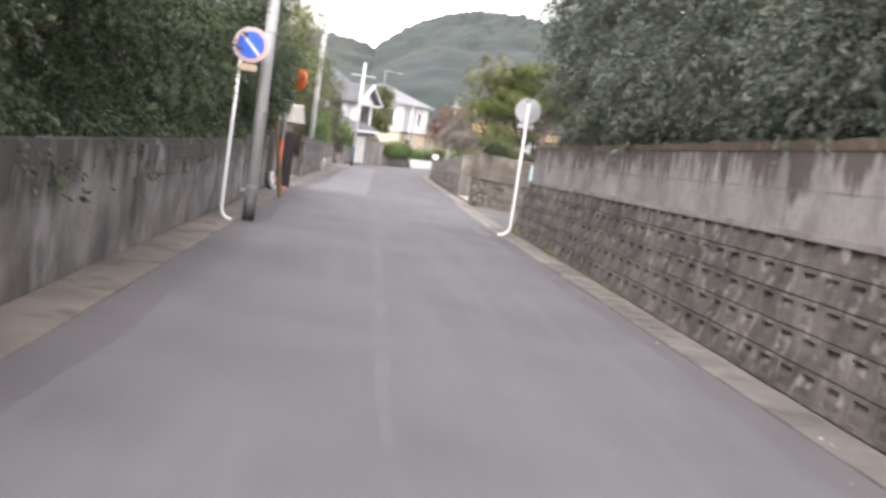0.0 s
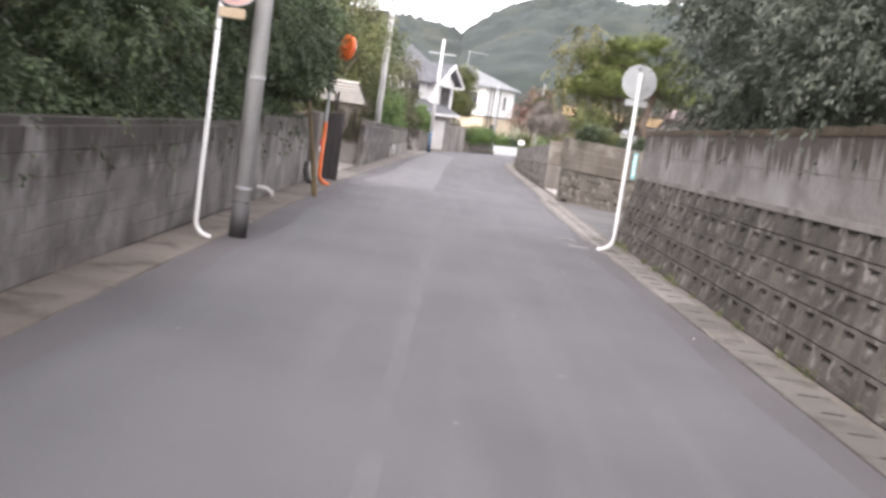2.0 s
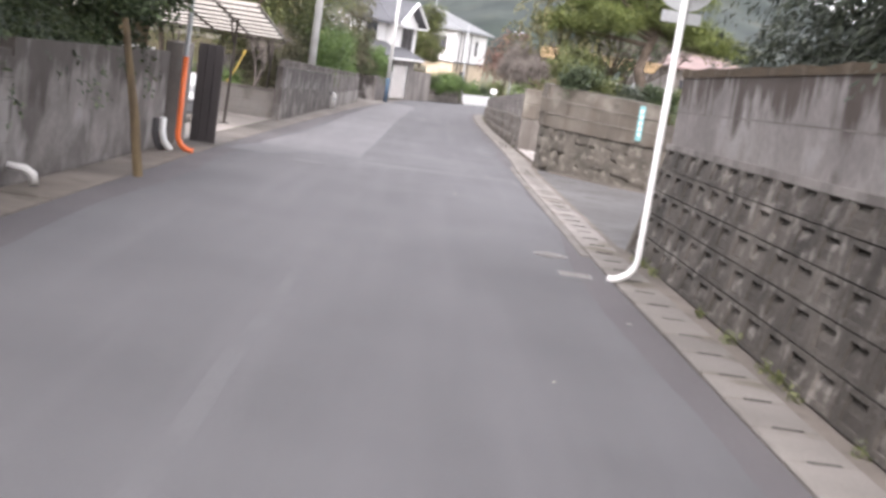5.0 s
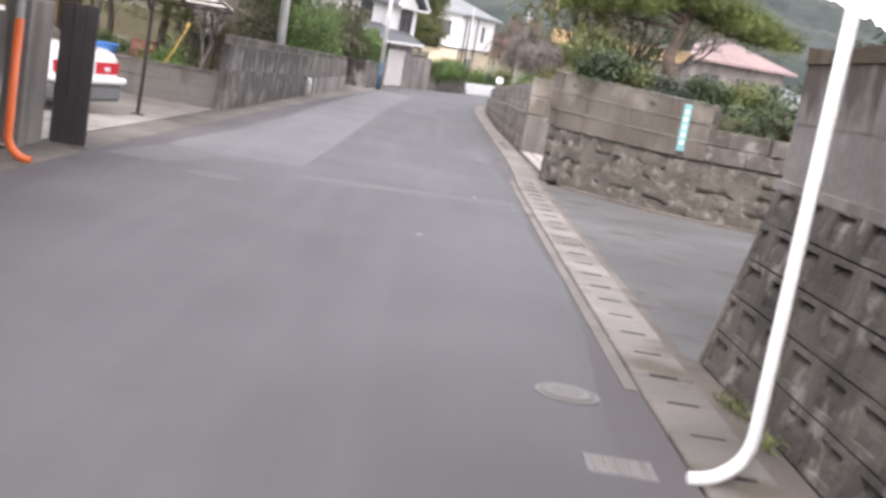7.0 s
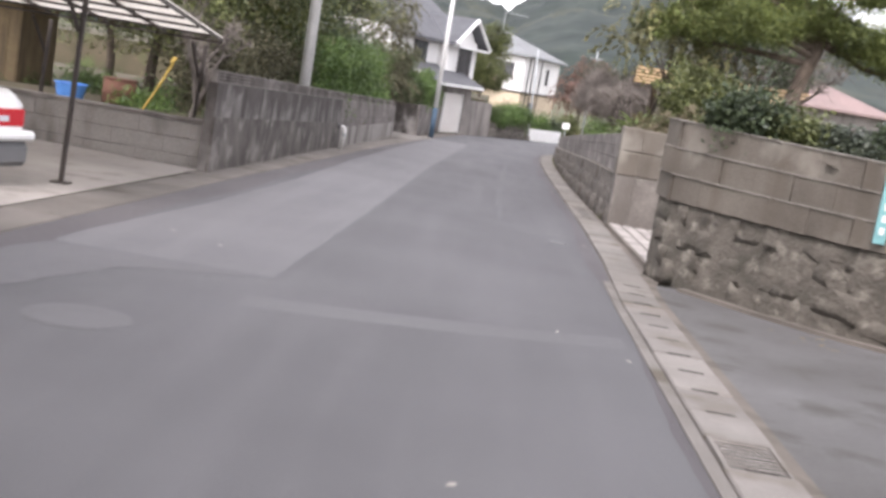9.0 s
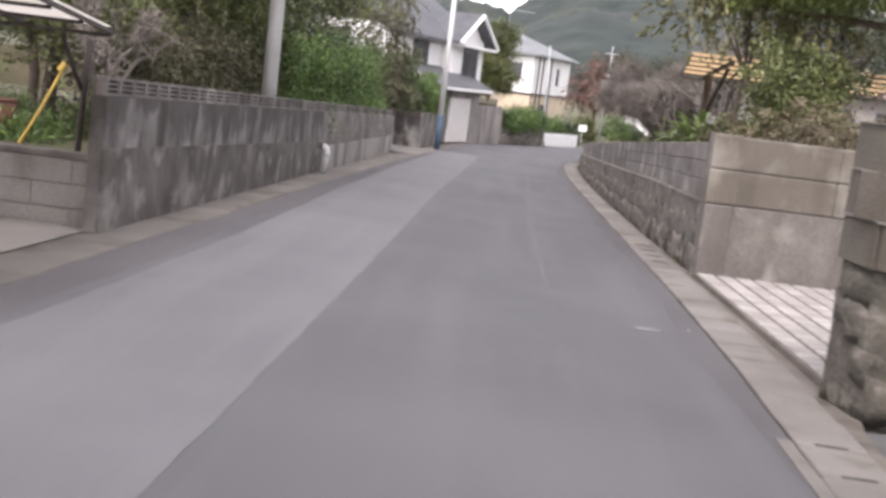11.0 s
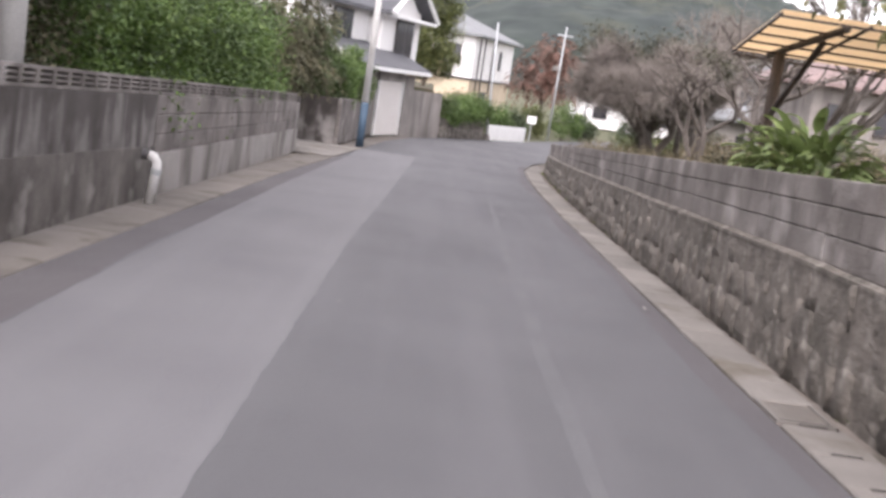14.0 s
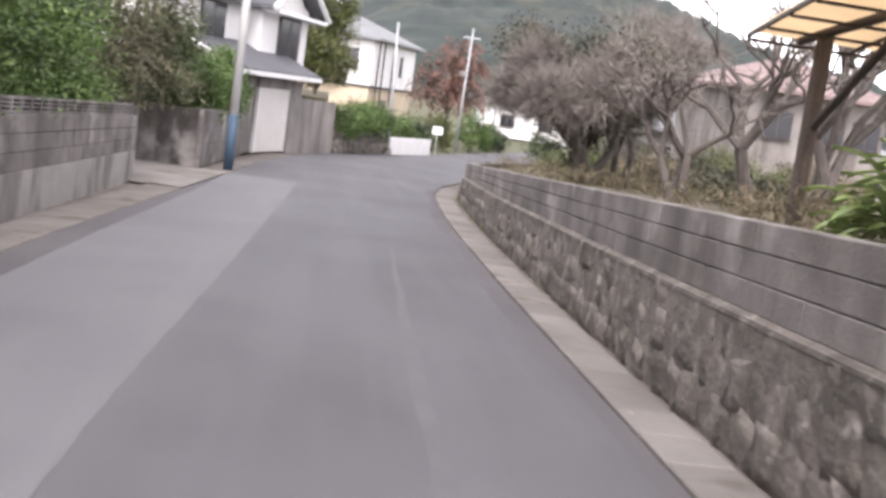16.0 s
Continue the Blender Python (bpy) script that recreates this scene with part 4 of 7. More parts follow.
def lattice_mesh():
    """An openwork block: a frame with two bars across it."""
    bm = bmesh.new()
    w, h, d = 0.40, 0.19, 0.10
    for c, s in (((0, 0, h / 2 - 0.016), (w, d, 0.032)), ((0, 0, -h / 2 + 0.016), (w, d, 0.032)), ((-w / 2 + 0.02, 0, 0), (0.04, d, h - 0.066)), ((w / 2 - 0.02, 0, 0), (0.04, d, h - 0.066)),
                 ((0, 0, 0.025), (w - 0.082, d * 0.8, 0.022)), ((0, 0, -0.025), (w - 0.082, d * 0.8, 0.022))):
        box(bm, c, s)
    me = mesh_from("openwork_block", bm)
    me.materials.append(M_BLK)
    return me


lat = lattice_mesh()
y = 44.84
while y < 69.7:
    par = wall_l3 if y < 57.2 else wall_l4
    slope = math.degrees(math.atan2(l3_top(y + 0.5) - l3_top(y - 0.5), 1.0))
    a = math.degrees(math.atan2(1.0, l3_x(y + 0.5) - l3_x(y - 0.5)))
    piece("openwork_block", lat, par, pose(l3_x(y) - 0.08, y, l3_top(y) - 0.10, 0, 0, a) @ pose(0, 0, 0, 0, -slope, 0))
    y += 0.408
# recess with a short return, then the next wall up to the garage
bm = bmesh.new()
prism(bm, [(-1.60, 69.86), (-9.0, 71.2)], 0.16, lambda x, y: zg(70) - 0.1, lambda x, y: zg(70) + 1.25)
structure("wall_return", bm, M_WALL_L3, "dark wall returning beside a narrow drive", "wall")
bm = bmesh.new()
prism(bm, [(-0.75, 83.2), (-1.08, 74.8), (-9.0, 76.4)], 0.16, lambda x, y: zg(y) - 0.1, lambda x, y: zg(y) + 1.28)
wall_l5 = structure("wall_left_far", bm, M_WALL_L3, "grey block wall in front of a hedge", "wall")
courses_along(wall_l5, [(-1.02, 74.82), (-0.69, 83.2)], lambda y: zg(y), lambda y: zg(y) + 1.28, 5, 0.6, 1.0, block_mesh(1.0, 0.2, 0.1, "block", M_BLK))
bm = bmesh.new()
v = [bm.verts.new((x, y, zg(y) + 0.02)) for x, y in ((-0.62, 69.3), (-0.3, 74.6), (-9, 76.2), (-9, 70.6), (-2.4, 69.3))]
bm.faces.new(v)
structure("drive_far", bm, M_GUTTER, "pale concrete mouth of a narrow drive", "driveway")

# ---- poles and signs ----
def bent_post(bm, foot, top, r, reach):
    """A round post whose foot bends over to one side; foot and top share x, y."""
    x, y, z = foot
    pts = [(x + reach, y, z + r * 0.6)]
    for k in range(0, 7):
        a = math.pi / 2 * k / 6
        R = min(abs(reach) * 0.95, 0.28)
        s = math.copysign(1, reach)
        pts.append((x + s * R * (1 - math.sin(a)), y, z + r * 0.6 + R * (1 - math.cos(a))))
    pts.append((x, y, top))
    return tube(bm, pts, r, 12)


def disc(bm, c, r, thick, facing=(0, -1, 0), sides=40):
    q = Vector(facing).to_track_quat("Z", "Y").to_matrix().to_4x4()
    bmesh.ops.create_cone(bm, cap_ends=True, segments=sides, radius1=r, radius2=r, depth=thick, matrix=Matrix.Translation(c) @ q)
    return bm


s1 = thing("road_sign", "round faded no-parking sign on a bent white post", "sign", (-2.21, 20.0, zg(20)))
z0 = zg(20)
part("post", bent_post(bmesh.new(), (0, 0, 0), 2.75 - z0, 0.032, 0.2), M_WHITE, s1, "white steel post bent at the foot", True)
plate = part("sign_plate", disc(bmesh.new(), (0.16, -0.05, 2.61 - z0), 0.31, 0.012), M_PALE, s1, "pale round plate")
part("ring", disc(bmesh.new(), (0.16, -0.060, 2.61 - z0), 0.295, 0.008), M_PINK, plate, "faded red ring")
part("field", disc(bmesh.new(), (0.16, -0.067, 2.61 - z0), 0.235, 0.008), M_BLUE, plate, "blue field")
bm = bmesh.new()
box(bm, (0, 0, 0), (0.05, 0.006, 0.46), m=Matrix.Translation((0.16, -0.075, 2.61 - z0)) @ Matrix.Rotation(radians(-45), 4, "Y"))
part("bar", bm, M_PALE, plate, "pale faded slash")
part("lower_plate", new_box((0.15, -0.05, 2.22 - z0), (0.32, 0.012, 0.12), 0.004), M_PLATE, s1, "small ochre plate")
part("clamp", new_box((0.07, -0.02, 2.61 - z0), (0.20, 0.05, 0.04), 0.004), M_GALV, s1)

s2 = thing("road_sign", "round sign seen from its grey back on a bent white post", "sign", (3.80, 26.0, zg(26)))
z0 = zg(26)
part("post", bent_post(bmesh.new(), (0, 0, 0), 2.50 - z0, 0.034, -0.27), M_WHITE, s2, "white steel post bent at the foot", True)
part("sign_plate", disc(bmesh.new(), (0, 0.05, 2.34 - z0), 0.30, 0.012), M_SIGNGREY, s2, "grey aluminium back of the plate")
part("lower_plate", new_box((0.0, 0.05, 1.98 - z0), (0.38, 0.012, 0.11), 0.004), M_SIGNGREY, s2)
for dz in (0.12, -0.12):
    part("clamp", new_box((0, 0.02, 2.34 - z0 + dz), (0.12, 0.06, 0.03), 0.004), M_GALV, s2)

p1 = thing("utility_pole", "tapered grey concrete utility pole with a black band at its foot", "utility pole", (-1.77, 20.5, zg(20.5)))
part("shaft", new_tube([(0, 0, 0.46), (-0.06, 0, 8.5)], [0.118, 0.092], 20), M_CPOLE, p1, smooth=True)
part("band", new_tube([(0, 0, 0), (0, 0, 0.47)], [0.114, 0.114], 20), M_BAND, p1, "black protective band", True)
for h in (0.62, 2.0, 3.4):
    part("strap", new_tube([(0, 0, h), (0, 0, h + 0.03)], [0.121, 0.119], 20), M_GALV, p1, "thin steel strap")

p2 = thing("utility_pole", "leaning grey concrete utility pole behind the wall", "utility pole", (-2.28, 53.3, zg(53.3) + 0.5))
part("shaft", new_tube([(0, 0, 0), (0.0, 0, 8.6)], [0.135, 0.10], 18), M_CPOLE, p2, smooth=True)
bm = bmesh.new()
box(bm, (0, 0, 7.6), (1.5, 0.09, 0.09))
part("crossarm", bm, M_GALV, p2)

p3 = thing("utility_pole", "slim pale pole with a blue lower wrap", "utility pole", (-0.38, 75.4, zg(75.4)))
part("shaft", new_tube([(0, 0, 1.25), (0.0, 0, 6.8)], [0.10, 0.075], 16), M_CPOLE, p3, smooth=True)
part("wrap", new_tube([(0, 0, 0), (0, 0, 1.26)], [0.108, 0.106], 16), M_BLUEPOLE, p3, "blue plastic wrap", True)
bm = bmesh.new()
box(bm, (0, 0, 5.95), (1.6, 0.07, 0.07))
part("crossarm", bm, M_GALV, p3)
p4 = thing("lamp_pole", "slim pale steel pole at the bend", "pole", (4.35, 98.6, zg(98.6)))
part("shaft", new_tube([(0, 0, 0), (-0.25, 0, 5.6)], [0.07, 0.05], 12), M_GALV, p4, smooth=True)
part("foot", new_tube([(0, 0, 0), (0, 0, 0.3)], [0.2, 0.12], 12), M_PLINTH, p4)
p5 = thing("utility_pole", "tall far pole with a small transformer box", "utility pole", (8.5, 110.0, zg(110)))
part("shaft", new_tube([(0, 0, 0), (0.1, 0, 6.6)], [0.065, 0.045], 12), M_GALV, p5, smooth=True)
part("box", new_box((-0.16, 0, 4.2), (0.34, 0.3, 0.3), 0.02), M_PLINTH, p5)
bm = bmesh.new()
box(bm, (0.1, 0, 6.1), (0.9, 0.08, 0.08))
part("crossarm", bm, M_GALV, p5)
p6 = thing("utility_pole", "slim far pole beside the road", "utility pole", (12.3, 124.0, zg(120)))
part("shaft", new_tube([(0, 0, 0), (0.1, 0, 5.4)], [0.085, 0.06], 10), M_GALV, p6, smooth=True)

# traffic mirror on an orange post
cm = thing("traffic_mirror", "orange convex traffic mirror on a bent orange post", "traffic mirror", (-2.16, 32.7, zg(32.7)))
z0 = zg(32.7)
part("post", bent_post(bmesh.new(), (0, 0, 0), 1.45, 0.045, 0.26), M_ORANGE, cm, "orange steel post", True)
part("upper_post", new_tube([(0, 0, 1.44), (0, 0, 2.5 - z0)], 0.038, 10), M_GALV, cm, "grey upper post")
bm = bmesh.new()
disc(bm, (0.26, 0.0, 2.42 - z0), 0.30, 0.10, (0.75, 0.66, -0.12), 28)
part("mirror_back", bevelled(bm, 0.015), M_ORANGE, cm, "orange mirror housing", True)
bm = bmesh.new()
disc(bm, (0.30, 0.036, 2.414 - z0), 0.27, 0.03, (0.75, 0.66, -0.12), 28)
part("mirror_face", bm, M_MIRROR, cm, "convex mirror face", True)
part("bracket", new_tube([(0, 0, 2.42 - z0), (0.22, 0, 2.42 - z0)], 0.025, 8), M_ORANGE, cm)
gw = thing("guard_sleeve", "black and white striped guard sleeve leaning by the wall", "guard", (-2.36, 32.4, zg(32.4)))
pts = [(0.02, 0, 0.50), (0.02, 0, 0.30), (0.07, 0, 0.14), (0.18, 0, 0.02)]
part("sleeve", new_tube(pts, 0.055, 10), M_WHITE, gw, "white plastic sleeve", True)
part("stripe", new_tube([(-0.09, 0.02, 0.48), (-0.09, 0.02, 0.25), (-0.04, 0.02, 0.1), (0.05, 0.02, 0.0)], 0.05, 10), M_BAND, gw, "black plastic sleeve", True)
st = thing("wooden_post", "thin weathered wooden post leaning in the gutter", "post", (-1.78, 28.8, zg(28.8)))
part("shaft", new_tube([(0, 0, 0), (-0.12, 0, 0.75), (-0.34, 0, 1.85)], [0.06, 0.055, 0.035], 8), M_WOOD, st)
eb = thing("drain_pipe", "pale plastic drain elbow coming out of the wall", "pipe", (-2.56, 26.6, zg(26.6) + 0.14))
part("pipe", new_tube([(-0.1, 0, 0.06), (0.16, 0, 0.05), (0.25, 0, 0.0), (0.27, 0, -0.10)], 0.045, 10), M_CPOLE, eb, smooth=True)
lp = thing("drain_pipe", "pale grey drain pipe with a bent top leaning on the wall", "pipe", (-1.66, 56.4, zg(56.4)))
part("pipe", new_tube([(0, 0, 0), (0.0, 0, 0.44), (-0.015, 0, 0.51), (-0.06, 0, 0.56), (-0.12, 0, 0.57)], 0.055, 12), M_CPOLE, lp, smooth=True)
part("socket", new_tube([(-0.13, 0, 0.57), (-0.20, 0, 0.565)], 0.066, 12), M_BAND, lp)
part("collar", new_tube([(0, 0, 0.36), (0, 0, 0.43)], 0.062, 12), M_GALV, lp)
lp.matrix_world = pose(-1.66, 56.4, zg(56.4), 4, 7, 10)
bs = thing("wall_notice", "narrow teal notice board fixed on the garden wall", "sign", (6.0, 38.56, 0.16))
part("board", new_box((0, -0.02, 0.33), (0.12, 0.03, 0.72), 0.004, 3), M_TEAL, bs)
for k in range(5):
    bm = bmesh.new()
    box(bm, (0, -0.039, 0.58 - k * 0.12), (0.05, 0.004, 0.07), 3)
    part("print", bm, M_WHITE, bs, "pale unreadable print")
mh = thing("manhole_cover", "small round cast-iron cover in the asphalt", "manhole cover", (3.10, 27.2, zg(27.2)))
bm = bmesh.new()
disc(bm, (0, 0, 0.004), 0.19, 0.012, (0, 0.0218, 1), 32)
part("rim", bm, M_IRON, mh)
bm = bmesh.new()
disc(bm, (0, 0, 0.009), 0.16, 0.012, (0, 0.0218, 1), 32)
part("lid", bm, M_GUTTER, mh)
for k in range(3):
    bm = bmesh.new()
    disc(bm, (0, 0, 0.0165), 0.135 - 0.045 * k, 0.004, (0, 0.0218, 1), 24)
    part("relief", bm, M_IRON if k % 2 == 0 else M_GUTTER_PALE, mh).location.z = 0.001 * k
vb = thing("valve_cover", "small square cast-iron valve cover in the asphalt", "manhole cover", (3.22, 26.05, zg(26.05)))
part("rim", new_box((0, 0, 0.002), (0.34, 0.24, 0.014), 0.003), M_IRON, vb)
for k in range(5):
    part("rib", new_box((-0.12 + 0.06 * k, 0, 0.010), (0.03, 0.19, 0.008), 0), M_GUTTER, vb)

# faint block courses in the old left wall
old_blk = block_mesh(1.0, 0.2, 0.06, "block", M_WALL_L, 0.006)
courses_along(wall_l1, [(-2.60, 14.0), (-2.60, 26.58)], zg, lambda y: l1_top(y) - 0.06, 6, 0.42, 1.0, old_blk, gap=0.003)

# ---- foliage ----
def quads_mesh(name, verts, material, per=4):
    """A mesh of separate faces with `per` corners each from an array of corners."""
    n = len(verts) // per
    me = bpy.data.meshes.new(name)
    me.vertices.add(len(verts))
    me.vertices.foreach_set("co", np.ascontiguousarray(verts, dtype=np.float32).ravel())
    me.loops.add(len(verts))
    me.loops.foreach_set("vertex_index", np.arange(len(verts), dtype=np.int32))
    me.polygons.add(n)
    me.polygons.foreach_set("loop_start", np.arange(0, len(verts), per, dtype=np.int32))
    me.update(calc_edges=True)
    me.materials.append(material)
    return me


def leaves(rng, blobs, count, length, width, droop=0.35, clumps=36, spread=0.26, shell=0.45, up=0.0):
    """Corners of leaf blades gathered in clumps inside blobs (x, y, z, rx, ry, rz)."""
    b = np.array(blobs, float)
    weight = (b[:, 3] * b[:, 4] * b[:, 5]) ** 0.75
    centre, radius = [], []
    for row, w in zip(b, weight / weight.sum()):
        k = max(4, int(clumps * len(b) * w))
        d = rng.normal(size=(k, 3))
        d /= np.linalg.norm(d, axis=1)[:, None]
        r = rng.uniform(shell, 1.0, size=(k, 1))
        centre.append(row[:3] + d * r * row[3:])
        radius.append(np.full(k, spread * row[3:].mean()) * rng.uniform(0.6, 1.3, size=k))
    centre, radius = np.concatenate(centre), np.concatenate(radius)
    pick = rng.integers(0, len(centre), size=count)
    p = centre[pick] + np.clip(rng.normal(size=(count, 3)), -1.8, 1.8) * radius[pick][:, None] * np.array([1, 1, 0.75])
    a = rng.normal(size=(count, 3))
    a[:, 2] = a[:, 2] * 0.5 - droop + up
    a /= np.linalg.norm(a, axis=1)[:, None]
    side = np.cross(a, rng.normal(size=(count, 3)) * 0.6 + np.array([0, 0, 1.0]))
    side /= np.linalg.norm(side, axis=1)[:, None] + 1e-9
    ln = length * rng.uniform(0.6, 1.3, size=(count, 1))
    wd = width * rng.uniform(0.7, 1.3, size=(count, 1))
    nrm = np.cross(side, a)
    v = np.empty((count, 4, 3))
    v[:, 0] = p - a * ln / 2
    v[:, 1] = p + side * wd / 2 - nrm * wd * 0.2
    v[:, 2] = p + a * ln / 2 - nrm * ln * 0.12
    v[:, 3] = p - side * wd / 2 - nrm * wd * 0.2
    return v.reshape(-1, 3)


def sprays(rng, blobs, count, length, width, per=26, reach=0.5, hang=0.55, shell=0.62):
    """Corners of narrow leaves set along drooping sprays that grow outwards from blobs."""
    b = np.array(blobs, float)
    weight = b[:, 3] * b[:, 4] + b[:, 4] * b[:, 5]
    n = count // per
    pick = rng.choice(len(b), size=n, p=weight / weight.sum())
    d = rng.normal(size=(n, 3))
    d /= np.linalg.norm(d, axis=1)[:, None]
    root = b[pick, :3] + d * rng.uniform(shell, 1.0, size=(n, 1)) * b[pick, 3:]
    way = d * np.array([1, 1, 0.5]) + rng.normal(size=(n, 3)) * 0.35 + np.array([0, 0, -0.25])
    way /= np.linalg.norm(way, axis=1)[:, None]
    ln = reach * rng.uniform(0.6, 1.35, size=n)
    flat = np.cross(way, np.array([0, 0, 1.0]) + rng.normal(size=(n, 3)) * 0.35)
    flat /= np.linalg.norm(flat, axis=1)[:, None] + 1e-9
    who = np.repeat(np.arange(n), per)
    u = rng.uniform(0, 1, size=(len(who), 1))
    w, f, ll = way[who], flat[who], ln[who][:, None]
    side_sign = rng.choice([-1.0, 1.0], size=(len(who), 1))
    p = root[who] + w * u * ll + np.array([0, 0, -1.0]) * hang * ll * u * u + f * side_sign * (0.05 + 0.16 * (1 - u)) * ll * rng.uniform(0.2, 1.0, size=(len(who), 1)) + rng.normal(size=(len(who), 3)) * 0.025
    a = w + np.array([0, 0, -1.0]) * hang * 1.4 * u + f * side_sign * 0.7 + rng.normal(size=(len(who), 3)) * 0.25
    a /= np.linalg.norm(a, axis=1)[:, None]
    side = np.cross(a, np.cross(f, w) + rng.normal(size=(len(who), 3)) * 0.45)
    side /= np.linalg.norm(side, axis=1)[:, None] + 1e-9
    sl = length * rng.uniform(0.6, 1.3, size=(len(who), 1))
    sw = width * rng.uniform(0.7, 1.3, size=(len(who), 1))
    v = np.empty((len(who), 4, 3))
    v[:, 0], v[:, 1], v[:, 2], v[:, 3] = p - a * sl / 2, p + side * sw / 2, p + a * sl / 2, p - side * sw / 2
    return v.reshape(-1, 3)


def limbs(bm, rng, base, blobs, r0, lean=0.3):
    """A tapered trunk with one limb to each blob."""
    base = Vector(base)
    top = Vector(np.mean([b[:3] for b in blobs], axis=0))
    fork = base.lerp(top, 0.45)
    mid = base.lerp(fork, 0.5) + Vector((rng.uniform(-lean, lean) * 0.4, rng.uniform(-lean, lean) * 0.4, 0))
    tube(bm, [base, mid, fork], [r0, r0 * 0.8, r0 * 0.65], 8)
    for b in blobs:
        e = Vector(b[:3])
        h = fork.lerp(e, 0.5) + Vector((rng.uniform(-0.3, 0.3), rng.uniform(-0.3, 0.3), rng.uniform(-0.1, 0.3)))
        tube(bm, [fork, h, e], [r0 * 0.5, r0 * 0.3, r0 * 0.1], 6)
    return bm


def tree(name, label, at, blobs, r0, material, count, length, width, seed, group="", bark=None, sprayed=False, **more):
    """A tree with trunk and crown; blobs are given from its base."""
    rng = np.random.default_rng(seed)
    t = thing(name, label, "tree" if "tree" in name or "pine" in name else "bush", at, group)
    part("trunk", limbs(bmesh.new(), rng, (0, 0, -0.1), blobs, r0), bark or M_BARK, t)
    crown = new("crown", quads_mesh("crown", (sprays if sprayed else leaves)(rng, blobs, count, length, width, **more), material))
    crown.parent = t
    return t


def blob_set(rng, n, rad, height, low, size, clear=0.0):
    out = []
    for i in range(n):
        a = 2 * math.pi * (i + rng.uniform(-0.3, 0.3)) / n * 2.39
        r = rad * math.sqrt((i + 0.5) / n)
        z = rng.uniform(low, height)
        s = size * rng.uniform(0.75, 1.25)
        if clear and r + s > 1.9:
            z = max(z, clear + s * 0.95)
        out.append((r * math.cos(a), r * math.sin(a), z, s, s, s * 0.8))
    return out


rng = np.random.default_rng(5)
# dense trees behind the right retaining wall: two built, the rest copies
RIGHT_LABEL = "broad dark grey-green evergreen tree overhanging the wall"
ta = tree("evergreen_tree", RIGHT_LABEL, (6.9, 9.0, 1.35), blob_set(rng, 13, 2.3, 4.6, 0.6, 1.15, 0.85), 0.16, L_GREY, 96000, 0.095, 0.024, 11, "trees along the wall", sprayed=True, per=34, reach=0.62)
tb = tree("evergreen_tree", RIGHT_LABEL, (7.0, 14.0, 1.3), blob_set(rng, 14, 2.5, 5.2, 0.5, 1.2, 0.85), 0.18, L_GREY, 96000, 0.095, 0.024, 12, "trees along the wall", sprayed=True, per=34, reach=0.62)
for i, (x, y, s, rot) in enumerate(((6.7, 4.2, 0, 40), (6.9, 18.3, 0, 120), (6.6, 22.3, 1, 200), (6.7, 26.0, 0, 300), (7.3, 20.3, 1, 75), (7.3, 24.4, 1, 15), (7.3, 11.6, 0, 190), (10.8, 6, 1, 80), (11.0, 12.0, 0, 250), (11.2, 18.0, 1, 10), (10.8, 24.0, 1, 160), (9.3, 16.0, 1, 115), (9.2, 21.5, 0, 330), (9.0, 26.5, 1, 45), (6.4, -1.0, 1, 20))):
    copy_thing(tb if s else ta, pose(x, y, 1.35 - 0.03 * (y - 9) * 0.8, 0, 0, rot) @ Matrix.Diagonal((1, 1, 1.25 if x > 9 else 1.0, 1)))
tree("evergreen_tree", "tall dark evergreen tree leaning out over the end of the wall", (6.6, 27.4, 0.9), [(-1.5, -0.4, 3.1, 0.75, 0.9, 0.6), (-1.1, 0.7, 3.7, 0.9, 0.9, 0.7), (-1.6, -1.2, 4.3, 0.8, 0.9, 0.7), (-0.6, 0.0, 4.6, 1.1, 1.1, 0.9), (0.2, 0.6, 3.2, 1.0, 1.0, 0.8), (0.4, -0.6, 5.4, 1.1, 1.1, 0.8), (-0.9, 0.9, 5.3, 0.9, 0.9, 0.7), (0.7, 0.3, 2.2, 0.9, 0.9, 0.7)], 0.15, L_GREY, 44000, 0.095, 0.026, 98, "trees along the wall", sprayed=True)
# hanging low foliage along the wall top
for i, (y, s) in enumerate(((7.5, 1.0), (11.0, 0.9), (15.5, 1.0), (19.5, 1.0), (24.0, 0.9), (27.3, 0.8))):
    b = [(0, k * 0.9 - 1.3, 0.55 + 0.25 * math.sin(k * 2.1 + i), 0.75, 0.9, 0.5) for k in range(4)]
    tree("bush", "low dark shrub leaning over the wall top", (5.82, y, r1_top(y) - 0.3), b, 0.05, L_GREY, 13000, 0.09, 0.024, 30 + i, "shrubs on the wall", sprayed=True, reach=0.4)
